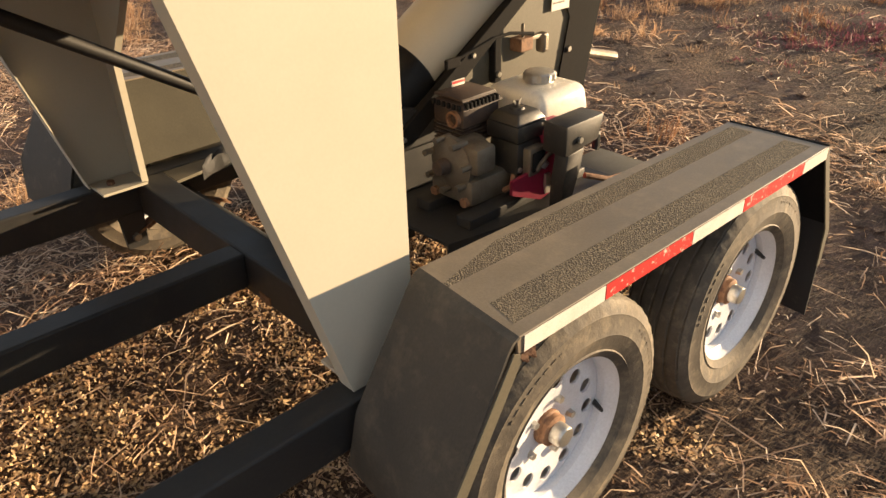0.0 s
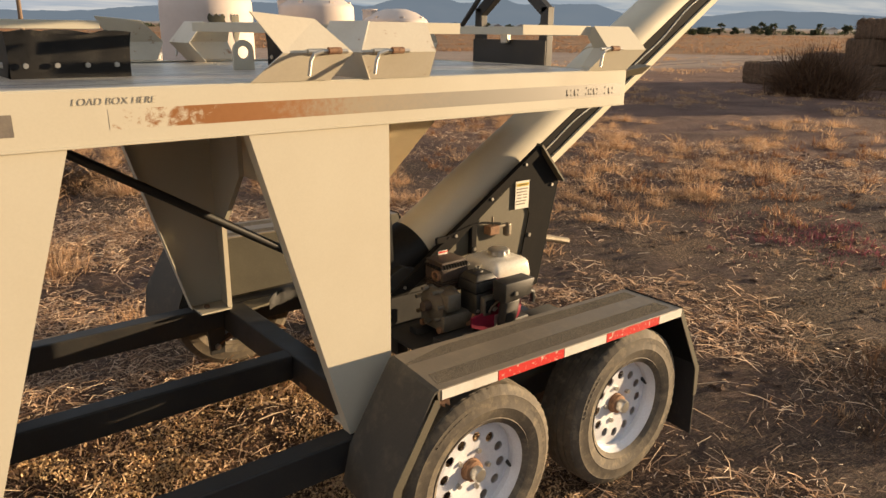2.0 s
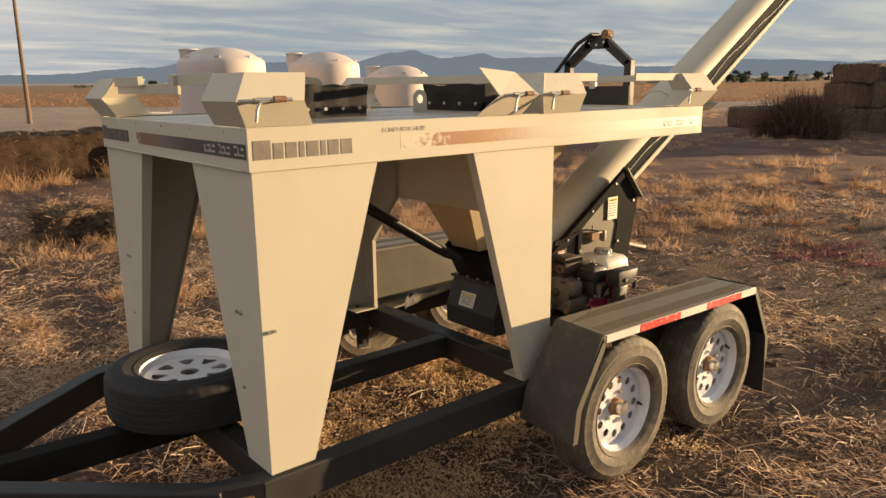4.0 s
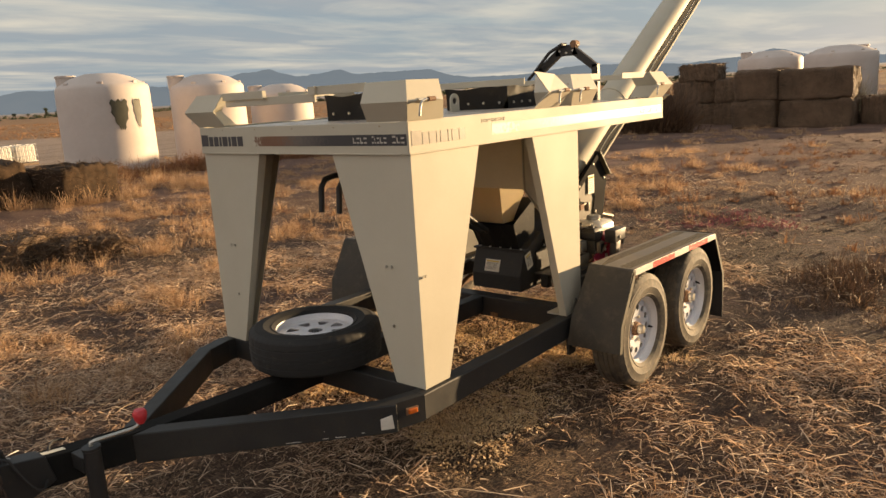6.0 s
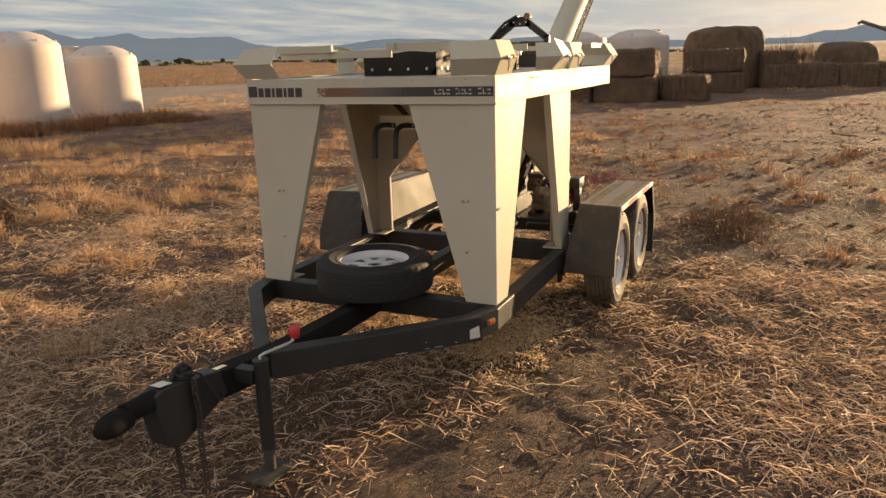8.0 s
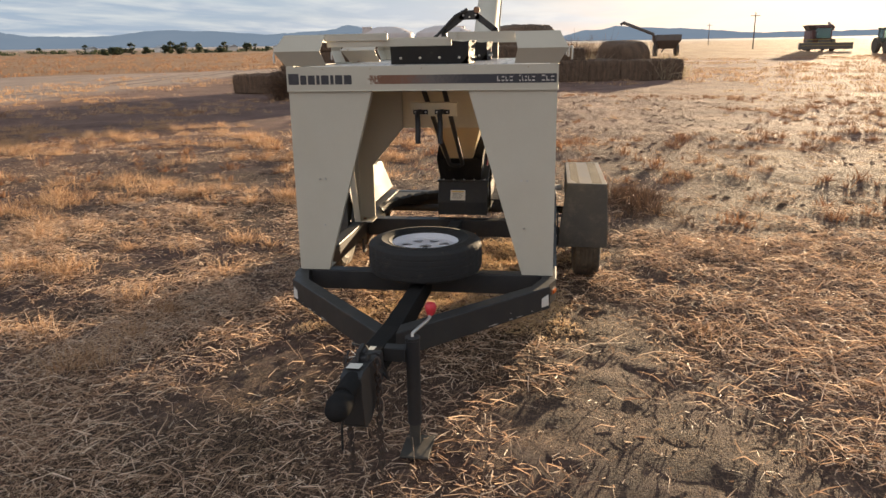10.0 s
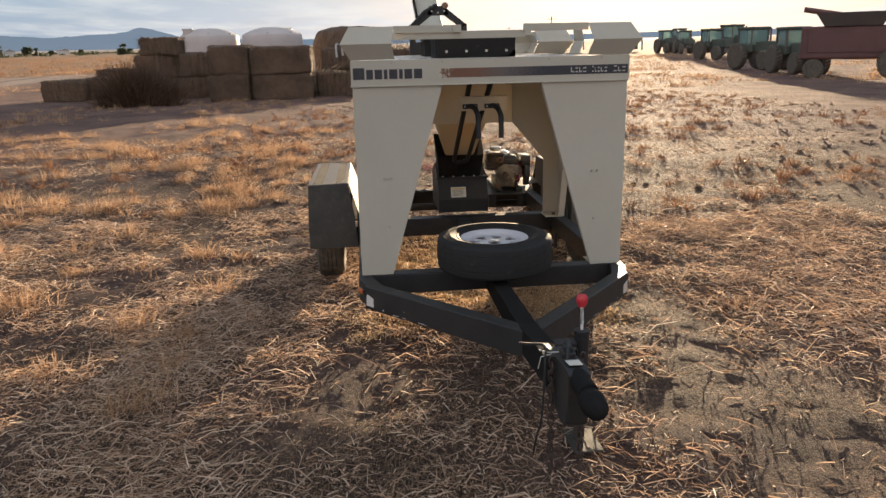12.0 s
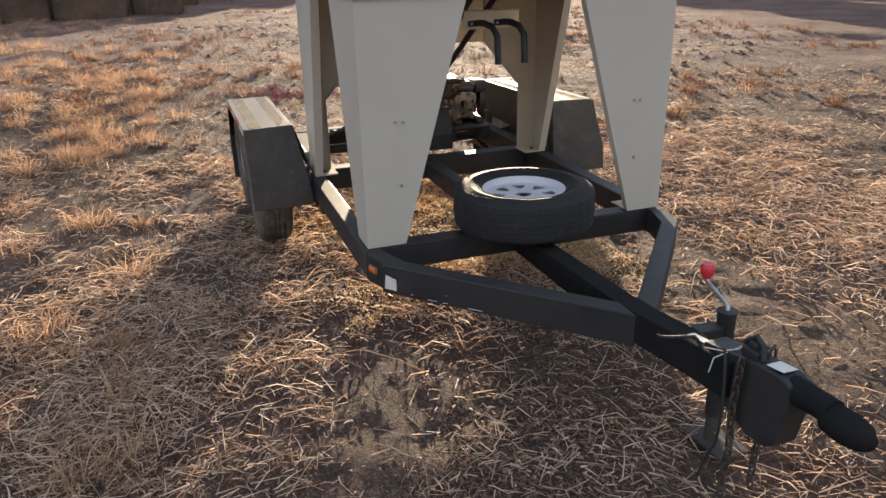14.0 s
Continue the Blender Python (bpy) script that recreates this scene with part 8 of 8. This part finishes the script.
stuff("far_grass", clumps("far_grass", _x, _y, 22, 0.10, 0.22, 0.5, 0.035, M_GRASS, 0.7), "sparse dry grass across the yard", "dry grass")
_x = rng.uniform(0, 260, 3600)
_y = np.maximum(111.0 - 0.9 * _x, 0.1 * _x + 12.0) + rng.uniform(0, 1, 3600) ** 1.5 * 150
stuff("field_grass", clumps("field_grass", _x, _y, 12, 0.12, 0.32, 0.9, 0.08, M_FIELD, 0.6), "dry orange grassland beyond the track", "dry grass")
# low scrub in a broken line on the far side of the fields
_k = 420
_a, _d = np.radians(rng.uniform(2, 76, _k)), rng.uniform(360, 620, _k)
stuff("far_scrub", clumps("far_scrub", _d * np.cos(_a), _d * np.sin(_a), 26, 0.5, 1.7, 1.4, 0.55, M_LEAF, 0.7), "low dark scrub along the far edge of the fields", "scrub")


def clods(name, x, y, r):
    """Flat-bottomed angular lumps of dry soil, half sunk, in one mesh."""
    k = len(x)
    a = rng.uniform(0, 6.28, k)[:, None] + np.arange(6)[None] * 1.047 + rng.uniform(-0.25, 0.25, (k, 6))
    q = r[:, None] * rng.uniform(0.65, 1.25, (k, 6))
    z = ground_z(x, y)
    ring = np.stack([x[:, None] + q * np.cos(a), y[:, None] + q * np.sin(a), np.repeat((z - 0.02)[:, None], 6, 1)], 2)
    crest = np.stack([x[:, None] + 0.55 * q * np.cos(a + 0.4), y[:, None] + 0.55 * q * np.sin(a + 0.4), (z + 0.22 * r)[:, None] * np.ones((1, 6)) + r[:, None] * rng.uniform(0.0, 0.25, (k, 6))], 2)
    v = np.concatenate([ring, crest], 1).reshape(-1, 3)
    f = [[i, (i + 1) % 6, 6 + (i + 1) % 6, 6 + i] for i in range(6)] + [[6, 7, 8, 9], [6, 9, 10, 11]]
    f = (np.array(f)[None] + np.arange(k)[:, None, None] * 12).reshape(-1, 4)
    me = bpy.data.meshes.new(name)
    me.from_pydata(v.tolist(), [], f.tolist())
    me.materials.append(M_GROUND)
    return me


_x, _y = scatter(9000, 3.0, 26, -14, 4, 0.40, 0.7, 77, 1.8)
stuff("soil_clods", clods("soil_clods", _x, _y, 0.012 + 0.055 * rng.uniform(0, 1, len(_x)) ** 4.0), "small dry clods of soil strewn over the yard", "soil")
# weeds round the tanks and the near bales
_x, _y = rng.uniform(6.5, 20, 130), 18.6 + rng.uniform(0, 1, 130) ** 0.7 * 3.0
stuff("tank_weeds", clumps("tank_weeds", _x, _y, 170, 0.10, 0.52, 0.24, 0.011, M_WEED, 0.65), "knee-high rusty dry weeds round the tanks", "weeds")
_x, _y = rng.uniform(1, 9, 90), rng.uniform(13.5, 17.5, 90)
stuff("bale_grass", clumps("bale_grass", _x, _y, 90, 0.12, 0.42, 0.2, 0.008, M_GRASS, 0.6), "tall golden dry grass round a slumped bale", "dry grass")
_x, _y = rng.uniform(0.6, 4.4, 44), rng.uniform(6.2, 8.6, 44)
stuff("bale_grass", clumps("bale_grass", _x, _y, 90, 0.06, 0.20, 0.14, 0.006, M_GRASS, 0.8), "golden dry grass heaped round broken straw blocks", "dry grass")
_x, _y = rng.normal(17.6, 1.0, 26), rng.normal(21.3, 0.4, 26)
stuff("dry_tufts", clumps("dry_tufts", _x, _y, 110, 0.12, 0.45, 0.2, 0.010, M_GRASS, 0.6), "tall pale golden grass beside a tank", "dry grass")
# magenta weeds on the bare ground behind the trailer
_x, _y = rng.normal(7.5, 0.55, 60), rng.normal(0.2, 0.5, 60)
stuff("red_weeds", clumps("red_weeds", _x, _y, 36, 0.02, 0.07, 0.14, 0.008, M_REDWEED, 1.0), "patch of low magenta-red weeds", "weeds")
# brush among the bales, a dark pile and a scraped weed heap
_x = np.array([35.0, 36.2, 49.6, 50.3, 50.2, 51.0, 50.0, 51.5, 53.0, 49.0, 38.0])
_y = np.array([3.6, 3.9, -0.5, -0.3, -3.3, -3.6, -8.4, -8.9, -9.6, -8.0, 3.4])
stuff("pale_brush", clumps("pale_brush", _x, _y, 520, 0.3, 1.55, 0.40, 0.03, M_SAGE, 0.55), "pale dry brush among the bales", "brush")
_x, _y = rng.normal(57.0, 0.8, 26), rng.normal(-2.6, 0.9, 26)
stuff("dark_brush", clumps("dark_brush", _x, _y, 260, 1.0, 2.5, 0.5, 0.03, M_DARKWEED, 0.5), "dark leafless scrub behind the haystacks", "brush")
_x, _y = rng.normal(29.0, 0.3, 34), rng.normal(10.8, 0.6, 34)
stuff("dark_brush", clumps("dark_brush", _x, _y, 260, 0.5, 1.5, 0.40, 0.02, M_DARKWEED, 0.7), "dark tangled brush heaped against the bales", "brush")
_x, _y = rng.normal(4.9, 0.45, 54), rng.normal(-1.75, 0.20, 54)
stuff("weed_heap", clumps("weed_heap", _x, _y, 90, 0.05, 0.17, 0.16, 0.005, M_DARKWEED, 1.35), "flattened heap of dark dry weeds", "weeds")
_x, _y = scatter(150, -4, 4, -4.5, 5, 0.40, 0.6, 61, 0.9)
_k = len(_x)
stuff("long_stems", ribbons("long_stems", np.stack([_x, _y, ground_z(_x, _y) + 0.012], 1), rng.uniform(0, 6.28, _k), rng.uniform(0.25, 0.6, _k), rng.uniform(0.004, 0.007, _k), rng.normal(0.05, 0.12, _k), rng.normal(0, 0.35, _k), rng.uniform(-1, 1, _k), M_STRAW), "long bent straw stems on the dirt", "straw")
